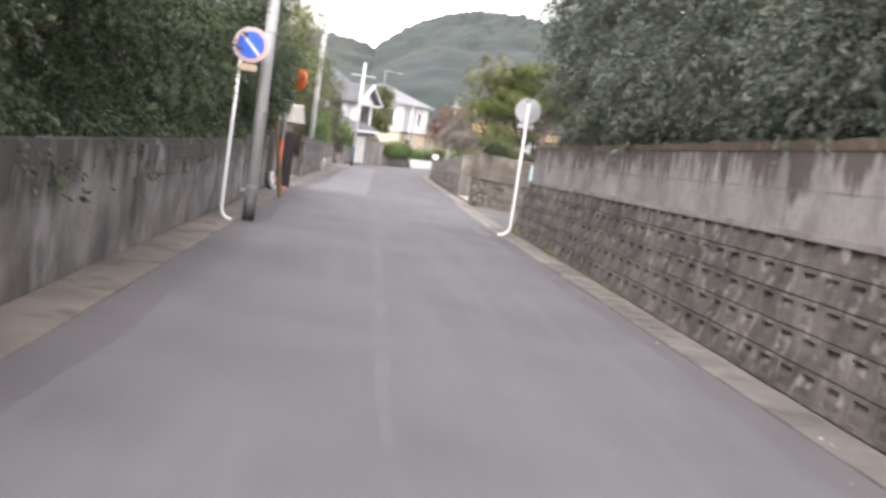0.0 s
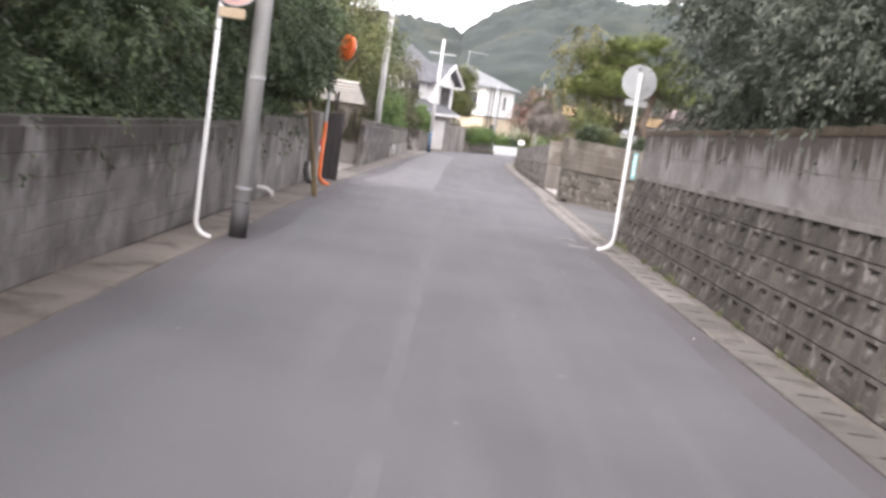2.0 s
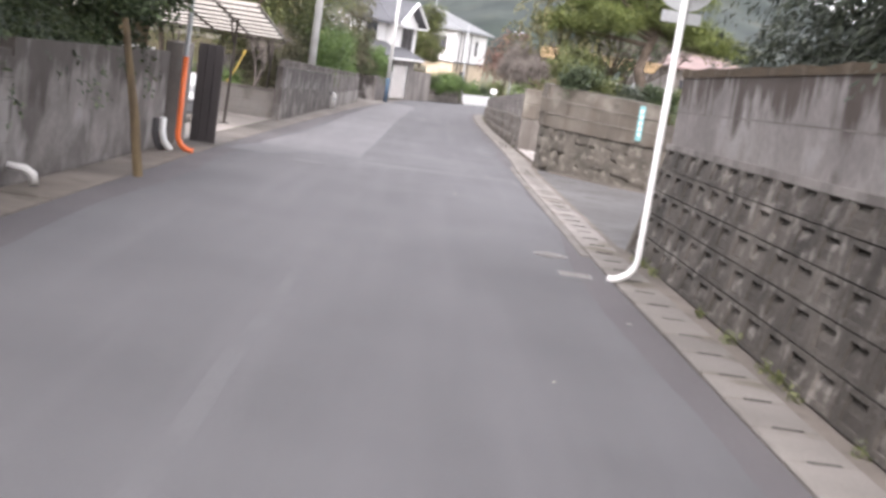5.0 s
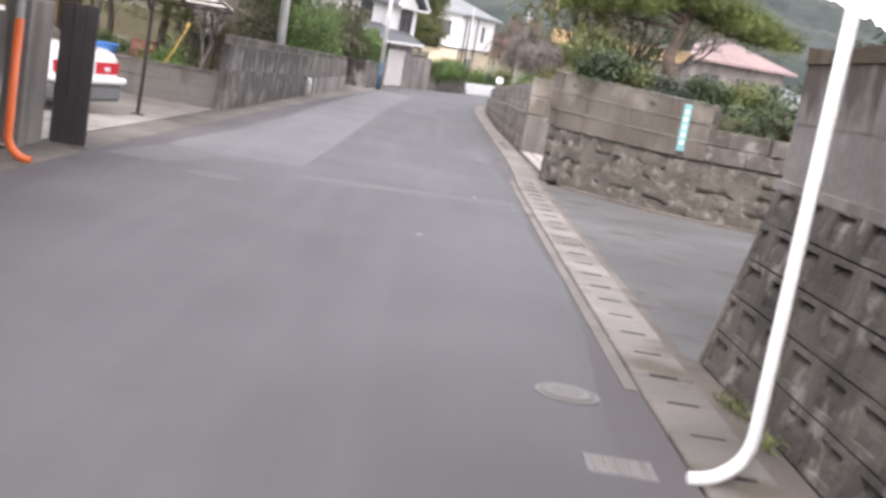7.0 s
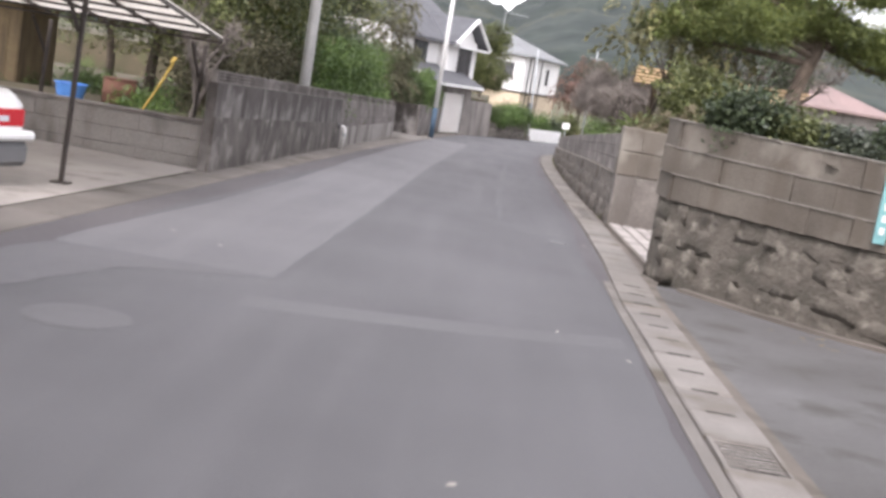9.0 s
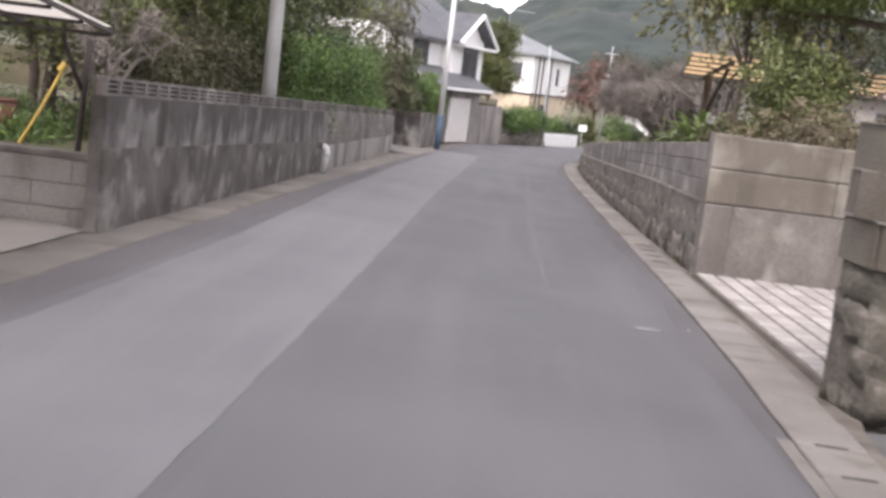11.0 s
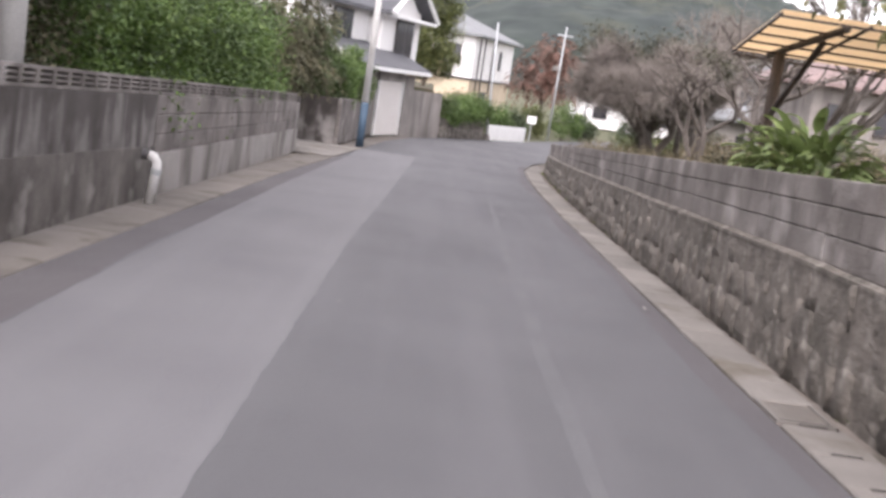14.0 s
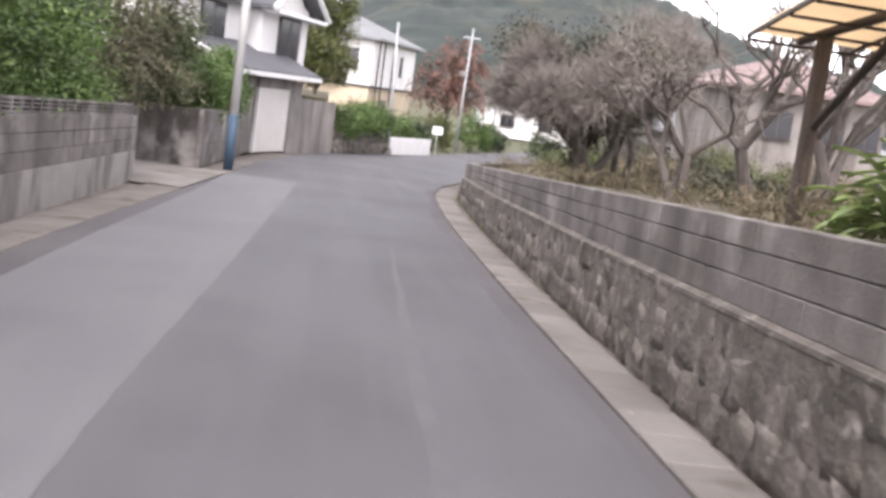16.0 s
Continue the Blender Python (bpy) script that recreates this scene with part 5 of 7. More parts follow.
# dark trees behind the old left wall
LEFT_LABEL = "dense dark broad-leaved tree hanging over the old wall"
tc = tree("garden_tree", LEFT_LABEL, (-4.9, 8.0, 0.6), blob_set(rng, 13, 2.2, 4.2, 0.9, 1.15), 0.15, L_DARK, 80000, 0.085, 0.030, 21, "trees behind the old wall", sprayed=True, per=30, reach=0.42, hang=0.35)
td = tree("garden_tree", LEFT_LABEL, (-4.7, 13.0, 0.6), blob_set(rng, 13, 2.3, 4.0, 0.8, 1.1), 0.14, L_DARK, 80000, 0.085, 0.030, 22, "trees behind the old wall", sprayed=True, per=30, reach=0.42, hang=0.35)
for x, y, s, rot, k in ((-4.8, 3.5, 1, 70, 1.0), (-4.7, 17.6, 0, 140, 0.95), (-4.5, 22.0, 1, 220, 0.95), (-4.4, 26.4, 0, 310, 0.9), (-4.55, 30.6, 1, 20, 0.85), (-5.6, 34.6, 0, 260, 0.85), (-9.5, 37.5, 1, 130, 1.1), (-8.6, 6, 0, 100, 1.3), (-8.8, 12, 1, 10, 1.3), (-8.6, 18, 0, 190, 1.25), (-8.2, 24, 1, 60, 1.2)):
    copy_thing(td if s else tc, pose(x, y, 0.5, 0, 0, rot) @ Matrix.Diagonal((k, k, k, 1)))
for i, y in enumerate((9.5, 13.5, 17.0, 20.5, 24.5, 28.0, 31.0)):
    b = [(0.05 * math.sin(k + i), k * 0.9 - 1.3, 0.45 + 0.22 * math.sin(k * 1.7 + i), 0.62, 0.85, 0.5) for k in range(4)]
    tree("bush", "dark shrub hanging over the old wall", (-3.42, y, l1_top(y) - 0.4), b, 0.05, L_DARK, 13000, 0.08, 0.030, 50 + i, "shrubs on the old wall", sprayed=True, per=26, reach=0.38)
for i in range(9):
    f = thing("citrus_fruit", "ripe yellow citrus fruit hanging in the dark tree", "fruit", (-2.9 - 0.3 * (i % 3), 8.6 + 0.45 * i, 2.5 + 0.5 * ((i * 7) % 5) / 2.0), "fruit in the tree")
    bm = bmesh.new()
    bmesh.ops.create_icosphere(bm, subdivisions=3, radius=0.055)
    for v in bm.verts:
        v.co.z *= 0.92
    part("peel", bm, M_FRUIT, f, smooth=True)
    part("stalk", new_tube([(0, 0, 0.045), (0.01, 0, 0.12)], 0.006, 5), M_BARK, f)

tree("garden_tree", "small dark tree hanging over the driveway wall", (-3.25, 31.6, zg(31.6) + 0.1), [(0.55, 0, 2.2, 0.8, 0.9, 0.6), (0.2, 0.9, 2.6, 0.9, 0.9, 0.7), (0.3, -0.9, 2.4, 0.9, 0.9, 0.7), (0.6, 0.3, 3.3, 0.9, 0.9, 0.7), (-0.4, 0, 3.9, 1.0, 1.0, 0.8), (0.3, 1.6, 3.2, 0.8, 0.8, 0.6)], 0.09, L_DARK, 26000, 0.11, 0.05, 63, clumps=30)
# hedge and shrubs along the long left wall
def hedge(label, x0, y0, x1, y1, z, h, w, material, count, seed, length=0.09, width=0.045):
    t = thing("hedge", label, "hedge", (x0, y0, z))
    n = max(2, int(math.hypot(x1 - x0, y1 - y0) / (0.55 * w)) + 1)
    hrng = np.random.default_rng(seed)
    b = []
    for i in range(n):
        for lev in range(max(1, round(h / 0.9))):
            f = i / (n - 1)
            b.append(((x1 - x0) * f + hrng.uniform(-0.08, 0.08), (y1 - y0) * f, h * (lev + 0.55) / max(1, round(h / 0.9)) + hrng.uniform(-0.1, 0.1), w * 0.5, w * 0.6, 0.55))
    bm = bmesh.new()
    for q in b[::2]:
        tube(bm, [(q[0], q[1], -0.1), (q[0] + 0.05, q[1], q[2])], [0.03, 0.01], 5)
    tagged(part("stem_mass", bm, M_BARK, t), kind="stuff")
    c = new("foliage", quads_mesh("foliage", leaves(hrng, b, count, length, width, clumps=14, spread=0.4, shell=0.5), material))
    c.parent = t
    return t


hedge("clipped bright green hedge rising over the long wall", -3.0, 56.6, -2.6, 69.0, zg(62) + 0.7, 2.1, 1.5, L_GREEN, 70000, 71)
hedge("grey-green overgrown hedge over the long wall", -3.7, 49.0, -3.2, 56.0, zg(50) + 0.6, 1.7, 1.2, L_TAN, 20000, 72)
hedge("low green hedge on a stone bank", 2.0, 92.6, 4.0, 98.0, zg(95) + 0.85, 0.85, 1.1, L_GREEN, 16000, 73, 0.10, 0.06)
OL = "tall olive-green tree in thin leaf"
to = tree("olive_tree", OL, (-4.7, 49.6, zg(50) + 0.6), blob_set(rng, 12, 2.2, 6.0, 1.6, 1.15), 0.13, L_OLIVE, 22000, 0.12, 0.055, 81, "trees in the garden", clumps=30)
tp = tree("olive_tree", OL, (-4.6, 61.0, zg(60) + 0.6), blob_set(rng, 12, 2.0, 4.6, 1.6, 1.1), 0.13, L_DARK, 24000, 0.12, 0.055, 82, "trees in the garden", clumps=30)
copy_thing(to, pose(-4.9, 56.0, zg(56) + 0.6, 0, 0, 60) @ Matrix.Diagonal((1.1, 1.1, 1.25, 1)))
tree("olive_tree", "tall thin-leaved olive tree beside the pole", (-4.0, 51.4, zg(51) + 0.6), [(0.3, 0, 3.4, 1.1, 1.1, 0.9), (-0.6, 0.5, 4.3, 1.1, 1.1, 0.9), (0.7, -0.4, 4.9, 1.0, 1.0, 0.8), (0.0, 0.2, 6.0, 1.1, 1.1, 0.8), (0.9, 0.6, 6.4, 0.8, 0.8, 0.7), (-0.8, -0.3, 6.8, 0.9, 0.9, 0.7), (0.2, 0, 7.6, 0.8, 0.8, 0.6)], 0.12, L_YOLIVE, 15000, 0.12, 0.045, 181, sprayed=True, reach=0.5, shell=0.2)
copy_thing(to, pose(-5.2, 67.0, zg(67) + 0.6, 0, 0, 300))
copy_thing(to, pose(-8.2, 57.5, zg(57) + 0.6, 0, 0, 130))
copy_thing(to, pose(-9.5, 48.5, zg(48) + 0.6, 0, 0, 230))
copy_thing(tp, pose(-6.5, 67.0, zg(67) + 0.6, 0, 0, 200))
tree("olive_tree", "brownish olive tree beside the hedge", (-2.9, 72.9, zg(73) + 0.3), [(0, 0, 2.0, 1.2, 1.2, 0.9), (0.4, 0.8, 2.9, 1.2, 1.1, 0.8), (-0.8, -0.3, 2.6, 1.0, 1.0, 0.8), (0.2, 0.5, 3.9, 1.2, 1.1, 0.8), (0.7, 1.0, 1.7, 1.0, 0.9, 0.7), (0.6, 1.4, 4.6, 1.0, 1.0, 0.7)], 0.09, L_TAN, 24000, 0.10, 0.04, 83, sprayed=True, reach=0.4, shell=0.3)
tree("bush", "dark green shrub at the mouth of the drive", (-2.2, 77.2, zg(77) + 0.2), [(0, 0, 1.4, 1.0, 1.0, 0.8), (0.2, 1.8, 1.6, 0.9, 1.0, 0.7), (-0.6, -1.0, 1.7, 1.0, 1.0, 0.8), (0.7, 3.8, 1.5, 0.9, 0.9, 0.7), (0.9, 5.6, 1.5, 0.7, 0.9, 0.7), (0.8, 2.2, 1.4, 0.7, 0.8, 0.6), (-0.3, 0.6, 2.6, 1.0, 1.2, 0.8), (-0.2, 2.6, 2.5, 0.9, 1.0, 0.7)], 0.07, L_IVYG, 30000, 0.10, 0.05, 84)
tree("bush", "bright green shrub crowding over the block wall", (-1.45, 77.6, zg(78) + 0.2), [(0.0, 0, 1.2, 0.7, 0.8, 0.7), (0.1, 1.4, 1.4, 0.7, 0.9, 0.8), (0.25, 2.8, 1.4, 0.65, 0.9, 0.8), (0.35, 4.0, 1.5, 0.55, 0.7, 0.8), (0.0, 0.8, 1.9, 0.6, 0.8, 0.6), (0.2, 3.2, 2.0, 0.6, 0.8, 0.5)], 0.06, L_GREEN, 22000, 0.10, 0.05, 184, clumps=26)
tree("garden_tree", "slender yellow-green tree between the houses", (0.9, 99.0, zg(99) + 0.8), [(0, 0, 3.6, 1.2, 1.2, 1.2), (0.3, 0, 5.0, 1.0, 1.0, 0.9), (-0.5, 0.4, 2.4, 0.9, 0.9, 0.9), (0.9, -0.3, 2.6, 0.8, 0.8, 0.7)], 0.12, L_OLIVE, 15000, 0.16, 0.08, 85)
# bare pale shrub above the driveway
def bare_tree(name, label, at, height, spread, r0, seed, twigs=2500, levels=4, material=None, haze=None, first=0.3):
    """A leafless tree: forking limbs and many fine twigs."""
    rnd = random.Random(seed)
    t = thing(name, label, "tree", at)
    bm = bmesh.new()
    tips = []

    def grow(p, d, ln, r, lev):
        q = p + d * ln * 0.5 + Vector([rnd.uniform(-0.08, 0.08) * ln for _ in range(3)])
        e = p + d * ln + Vector([rnd.uniform(-0.12, 0.12) * ln for _ in range(3)])
        tube(bm, [p, q, e], [r, r * 0.85, r * 0.68], 7 if lev < 2 else 5, cap=False)
        if lev >= 1:
            tips.append((q, e))
        if lev < levels:
            for _ in range(rnd.choice((2, 3, 3))):
                nd = (d + Vector((rnd.uniform(-1, 1) * spread, rnd.uniform(-1, 1) * spread, rnd.uniform(-0.25, 0.5)))).normalized()
                grow(e, nd, ln * rnd.uniform(0.62, 0.85), r * 0.62, lev + 1)

    for k in range(rnd.choice((2, 3))):
        grow(Vector((rnd.uniform(-0.1, 0.1), rnd.uniform(-0.1, 0.1), -0.1)), Vector((rnd.uniform(-0.4, 0.4), rnd.uniform(-0.4, 0.4), 1)).normalized(), height * first, r0, 0)
    part("trunk", bm, material or M_BARKGREY, t)
    g = np.random.default_rng(seed)
    pick = g.integers(0, len(tips), size=twigs)
    a = np.array([list(x[0]) for x in tips])[pick]
    b = np.array([list(x[1]) for x in tips])[pick]
    p = a + (b - a) * g.uniform(0, 1, size=(twigs, 1))
    d = g.normal(size=(twigs, 3)) + np.array([0, 0, 0.3])
    d /= np.linalg.norm(d, axis=1)[:, None]
    s = np.cross(d, g.normal(size=(twigs, 3)))
    s /= np.linalg.norm(s, axis=1)[:, None]
    ln = g.uniform(0.25, 0.8, size=(twigs, 1)) * height * 0.14
    v = np.empty((twigs, 4, 3))
    v[:, 0], v[:, 1], v[:, 2], v[:, 3] = p - s * 0.008, p + s * 0.008, p + d * ln + s * 0.003, p + d * ln - s * 0.003
    o = tagged(new("twig_mass", quads_mesh("twig_mass", v.reshape(-1, 3), haze or M_TWIG)), kind="stuff")
    o.parent = t
    return t


bare_tree("bare_tree", "pale leafless garden tree behind the driveway", (-3.3, 47.6, zg(47) + 0.6), 2.6, 0.8, 0.06, 3, 900, 3)
bare_tree("bare_tree", "large leafless grey tree with a thick trunk", (7.7, 75.0, low_top(75) - 0.2), 6.6, 0.95, 0.14, 17, 34000, 5, first=0.15)
bare_tree("bare_tree", "leafless tree leaning behind the low wall", (9.2, 78.0, low_top(78) - 0.2), 6.4, 1.0, 0.12, 8, 22000, 5, first=0.17)
bare_tree("bare_tree", "small bare fruit tree in the garden", (6.3, 64.0, low_top(64) - 0.2), 2.6, 0.95, 0.07, 9, 500, 3)
bare_tree("bare_tree", "gnarled bare fruit tree beside the shelter", (8.2, 66.0, low_top(66) - 0.2), 4.0, 1.0, 0.12, 10, 700, 4)
bare_tree("bare_tree", "bare tree behind the amber roof", (11.0, 70.0, low_top(70) - 0.2), 6.0, 0.9, 0.14, 12, 4000, 5)
bare_tree("bare_tree", "thin leafless tree at the road bend", (11.5, 88.0, low_top(88) - 0.2), 6.5, 0.75, 0.13, 13, 6000, 5)
tree("ivy_tree", "trunk wrapped in dark ivy", (7.6, 75.6, low_top(75) - 0.3), [(-0.1, 0, 0.5, 0.38, 0.38, 0.6), (-0.1, 0, 1.4, 0.6, 0.6, 0.8), (0.6, 0.3, 2.0, 0.9, 0.8, 0.7), (-0.8, 0.3, 2.1, 0.9, 0.8, 0.7), (0.2, 0, 2.9, 1.4, 1.2, 0.8), (-1.4, 0.2, 3.2, 0.9, 0.9, 0.6), (1.5, 0.3, 2.9, 0.9, 0.9, 0.6)], 0.24, L_IVY, 17000, 0.09, 0.05, 86)
tree("garden_tree", "slender yellow-olive tree in thin leaf above the low wall", (5.75, 53.0, low_top(53) - 0.15), [(0.1, 0, 2.5, 1.0, 1.0, 0.6), (-0.7, -0.5, 3.0, 0.9, 0.9, 0.6), (0.7, 0.5, 3.3, 1.0, 1.0, 0.7), (-0.4, 0.5, 4.0, 1.0, 1.0, 0.7), (0.4, -0.4, 4.4, 0.9, 0.9, 0.6), (-0.1, 0.1, 5.0, 0.7, 0.7, 0.5), (0.9, -0.6, 2.3, 0.7, 0.7, 0.5), (-1.1, 0.2, 2.3, 0.6, 0.6, 0.4)], 0.055, L_YOLIVE, 9500, 0.12, 0.045, 88, sprayed=True, reach=0.45, shell=0.2)
tree("garden_tree", "dark broad-leaved tree with a thick trunk beside the shelter", (8.2, 56.95, low_top(57) - 0.15), [(0, -0.3, 3.3, 1.2, 1.1, 0.8), (-0.9, -0.6, 2.9, 0.9, 0.9, 0.6), (0.9, 0.2, 3.6, 1.2, 1.1, 0.8), (-0.2, 0.3, 4.6, 1.3, 1.2, 0.9), (0.7, -0.8, 2.7, 0.9, 0.8, 0.6), (-1.2, 0.3, 4.0, 0.9, 0.9, 0.7), (-0.8, -0.9, 1.7, 0.6, 0.6, 0.5), (0.1, -1.0, 2.0, 0.7, 0.6, 0.5), (-1.5, -0.8, 2.3, 0.6, 0.6, 0.45)], 0.15, L_DARK, 13500, 0.10, 0.045, 188, clumps=18, spread=0.3)
tree("bush", "loose rust-tinged shrub beside the gate pillar", (5.25, 48.4, low_top(48.4) - 0.15), [(0, 0, 0.30, 0.55, 0.6, 0.28), (0.5, 0.5, 0.5, 0.6, 0.6, 0.3), (0.9, -0.2, 0.4, 0.6, 0.6, 0.3)], 0.03, L_BROWN, 5000, 0.08, 0.03, 189, sprayed=True, reach=0.35, shell=0.3)
tree("maple_tree", "russet tree in late autumn leaf", (8.6, 119.0, zg(119)), [(0, 0, 4.2, 1.8, 1.8, 1.5), (1.2, 0, 3.2, 1.5, 1.5, 1.3), (-1.2, 0, 3.3, 1.3, 1.3, 1.2), (0.4, 0, 5.6, 1.3, 1.3, 1.0), (1.0, 0, 4.9, 1.3, 1.3, 1.0)], 0.16, L_RED, 15000, 0.17, 0.07, 87, sprayed=True, reach=0.7, shell=0.2)
for i, (x, y, h) in enumerate(((6.0, 110, 1.6), (7.4, 112, 2.0), (9.8, 115, 2.2), (11.2, 117, 1.6), (3.2, 104, 2.2), (5.0, 106, 1.8), (13.5, 112, 1.8), (14.8, 104, 1.4))):
    tree("bush", "dark shrub beside the far road", (x, y, zg(y)), [(0, 0, h * 0.5, 0.9, 0.9, h * 0.5), (0.6, 0.2, h * 0.4, 0.7, 0.7, h * 0.4)], 0.06, (L_DARK, L_OLIVE, L_GREEN)[i % 3], 4000, 0.13, 0.07, 90 + i, "shrubs by the far road")
for i, (x, y, h) in enumerate(((9.5, 84, 0.8), (11.5, 83, 1.0), (13.5, 85, 1.2), (15.5, 86, 1.1), (17.5, 84, 1.3), (12.5, 90, 1.6), (16.5, 92, 1.8), (19.5, 90, 1.8), (10.3, 73, 0.7), (12.8, 76, 0.9))):
    tree("bush", "yellowish garden shrub in the rough plot", (x, y, low_top(y) - 0.15), [(0, 0, h * 0.5, 1.0, 0.9, h * 0.5), (0.8, 0.2, h * 0.4, 0.8, 0.7, h * 0.4), (-0.8, 0.1, h * 0.35, 0.7, 0.7, h * 0.35)], 0.05, (L_OLIVE, L_BROWN, L_IVY)[i % 3], 4500, 0.10, 0.05, 150 + i, "shrubs in the rough plot")
# garden behind the corner wall and the gateway
for i, (x, y, s, m, n) in enumerate(((4.98, 40.45, 0.46, L_DARK, 9000), (5.5, 40.3, 0.36, L_OLIVE, 6000), (6.0, 40.0, 0.32, L_GREY, 5000), (6.6, 40.0, 0.36, L_DARK, 5000), (4.72, 40.95, 0.24, L_OLIVE, 2500), (7.4, 40.2, 0.4, L_OLIVE, 4000),
                                         (5.3, 49.2, 0.42, L_OLIVE, 5000), (6.3, 50.6, 0.6, L_BROWN, 5000), (7.4, 53.5, 0.6, L_GREEN, 5000), (5.2, 50.6, 0.35, L_BROWN, 3000))):
    z = 0.72 if y < 47 else low_top(y) - 0.2
    b = [(0, 0, s * 0.75, s, s, s * 0.75), (s * 0.6, 0.1, s * 0.6, s * 0.7, s * 0.7, s * 0.6), (-s * 0.5, 0.1, s * 0.9, s * 0.6, s * 0.6, s * 0.6)]
    tree("bush", ("rounded dark clipped bush", "loose olive-green shrub", "small grey-green shrub")[i % 3] + " behind the garden wall", (x, y, z), b, 0.04, m, n, 0.07, 0.035, 110 + i, "shrubs in the corner garden", clumps=16, spread=0.35)

tree("bush", "spreading dark green shrub over the lower garden wall", (7.7, 39.2, 0.44), [(-0.7, 0, 0.25, 0.5, 0.4, 0.28), (0.0, -0.2, 0.35, 0.6, 0.45, 0.35), (0.8, -0.1, 0.4, 0.7, 0.45, 0.4), (1.7, 0, 0.45, 0.7, 0.5, 0.4), (0.4, 0.3, 0.7, 0.6, 0.4, 0.35)], 0.04, L_DARK, 11000, 0.08, 0.03, 190, "shrubs in the corner garden", sprayed=True, reach=0.35)

# pine with flat needle pads
pads = [(-2.6, 0.2, 2.4, 1.1, 1.1, 0.34), (-1.3, -0.4, 2.7, 1.3, 1.2, 0.5), (0.1, 0.3, 2.9, 1.3, 1.3, 0.5), (1.4, 0.0, 2.6, 1.2, 1.2, 0.45), (2.5, 0.3, 2.2, 1.1, 1.1, 0.4), (-0.6, 0.6, 3.5, 1.2, 1.1, 0.45), (0.9, -0.3, 3.6, 1.1, 1.0, 0.45), (0.1, 0, 4.3, 1.0, 1.0, 0.45), (-1.9, 0.5, 3.1, 0.9, 0.9, 0.4), (-2.3, 0.4, 3.7, 0.9, 0.9, 0.4), (-1.2, 0.2, 4.2, 0.9, 0.9, 0.4)]
pine = thing("pine_tree", "trained garden pine with flat green needle pads", "tree", (8.35, 52.0, low_top(52) + 0.15))
bm = bmesh.new()
tube(bm, [(0.25, 0, -0.45), (0.12, 0, 0.5), (-0.12, 0, 1.2), (0.02, 0, 1.8), (0.22, 0, 2.3), (0.0, 0, 3.6)], [0.24, 0.20, 0.18, 0.16, 0.12, 0.05], 10)
for k, p in enumerate(pads):
    tube(bm, [(0.1, 0, 2.0 + 0.16 * (k % 6)), (p[0] * 0.5, p[1] * 0.5, max(p[2] - 0.30, 2.1)), (p[0], p[1], p[2] - 0.25)], [0.08, 0.055, 0.02], 6)
part("trunk", bm, M_BARK, pine, "dark scaly trunk and branches")
prng = np.random.default_rng(44)
c = new("needles", quads_mesh("needles", leaves(prng, pads, 70000, 0.16, 0.020, droop=-0.5, clumps=55, spread=0.2, shell=0.2), L_PINE))
c.parent = pine

tree("bush", "loose olive shrub in the garden above the low wall", (6.0, 50.6, low_top(50.6) - 0.2), [(0, 0, 0.8, 0.7, 0.8, 0.5), (-0.35, -0.3, 1.25, 0.5, 0.5, 0.4), (0.4, 0.4, 1.35, 0.6, 0.6, 0.45), (0.0, 0.7, 1.7, 0.5, 0.5, 0.35)], 0.05, L_OLIVE, 9000, 0.10, 0.04, 97, clumps=26)

# clump of broad arching leaves on the low wall
clump = thing("leafy_plant", "clump of broad glossy arching leaves on the wall", "plant", (5.75, 56.0, low_top(56.0) - 0.12))
def blade_mesh(seed):
    rnd = random.Random(seed)
    bm = bmesh.new()
    ln, wd, arch = rnd.uniform(0.55, 0.8), rnd.uniform(0.125, 0.185), rnd.uniform(0.4, 0.85)
    rows = []
    for k in range(8):
        f = k / 7
        w = wd * math.sin(math.pi * min(1, f * 0.86 + 0.10)) ** 0.8 * (0.25 if f < 0.2 else 1) * (0.02 if k == 7 else 1)
        x, z = ln * f * (0.30 + 0.35 * f), ln * (f * 0.95 - arch * f * f)
        rows.append([bm.verts.new((x, -w / 2, z + 0.02 * f)), bm.verts.new((x, 0, z - 0.012)), bm.verts.new((x, w / 2, z + 0.02 * f))])
    for r0, r1 in zip(rows, rows[1:]):
        for k in range(2):
            bm.faces.new((r0[k], r0[k + 1], r1[k + 1], r1[k]))
    me = mesh_from("leaf", bm)
    me.materials.append(L_BLADE)
    for p in me.polygons:
        p.use_smooth = True
    return me


BLADES = [blade_mesh(k) for k in range(8)]
for k in range(300):
    r, a = 0.80 * math.sqrt(random.random()), random.uniform(0, 360)
    x, y = r * math.cos(radians(a)) * 0.85, r * math.sin(radians(a)) * 1.25
    piece("leaf", BLADES[k % 8], clump, pose(x, y, 0.68 * max(0.0, 1 - (r / 0.84) ** 2) * random.uniform(0.1, 1.0), 0, random.uniform(-24, 10) + 52 * (r / 0.8) - 12, a + random.uniform(-50, 50)) @ Matrix.Scale(random.uniform(0.5, 0.82), 4))
wr = np.random.default_rng(9)
wb = [(lerp(LOWW, yy) + 0.5 + wr.uniform(0, 5), yy, low_top(yy) - 0.08, 0.35, 0.5, 0.22) for yy in wr.uniform(56.5, 84, size=60)]
w = new("weeds", quads_mesh("weeds", leaves(wr, wb, 16000, 0.14, 0.02, droop=-0.9, clumps=8, spread=0.5), L_BROWN))
tagged(w, "dry weeds and grass on the garden earth", "weeds", kind="stuff")
ww = [(-3.2 - wr.uniform(0, 5), yy, zg(yy) + 0.68, 0.4, 0.5, 0.25) for yy in wr.uniform(45.3, 56, size=30)]
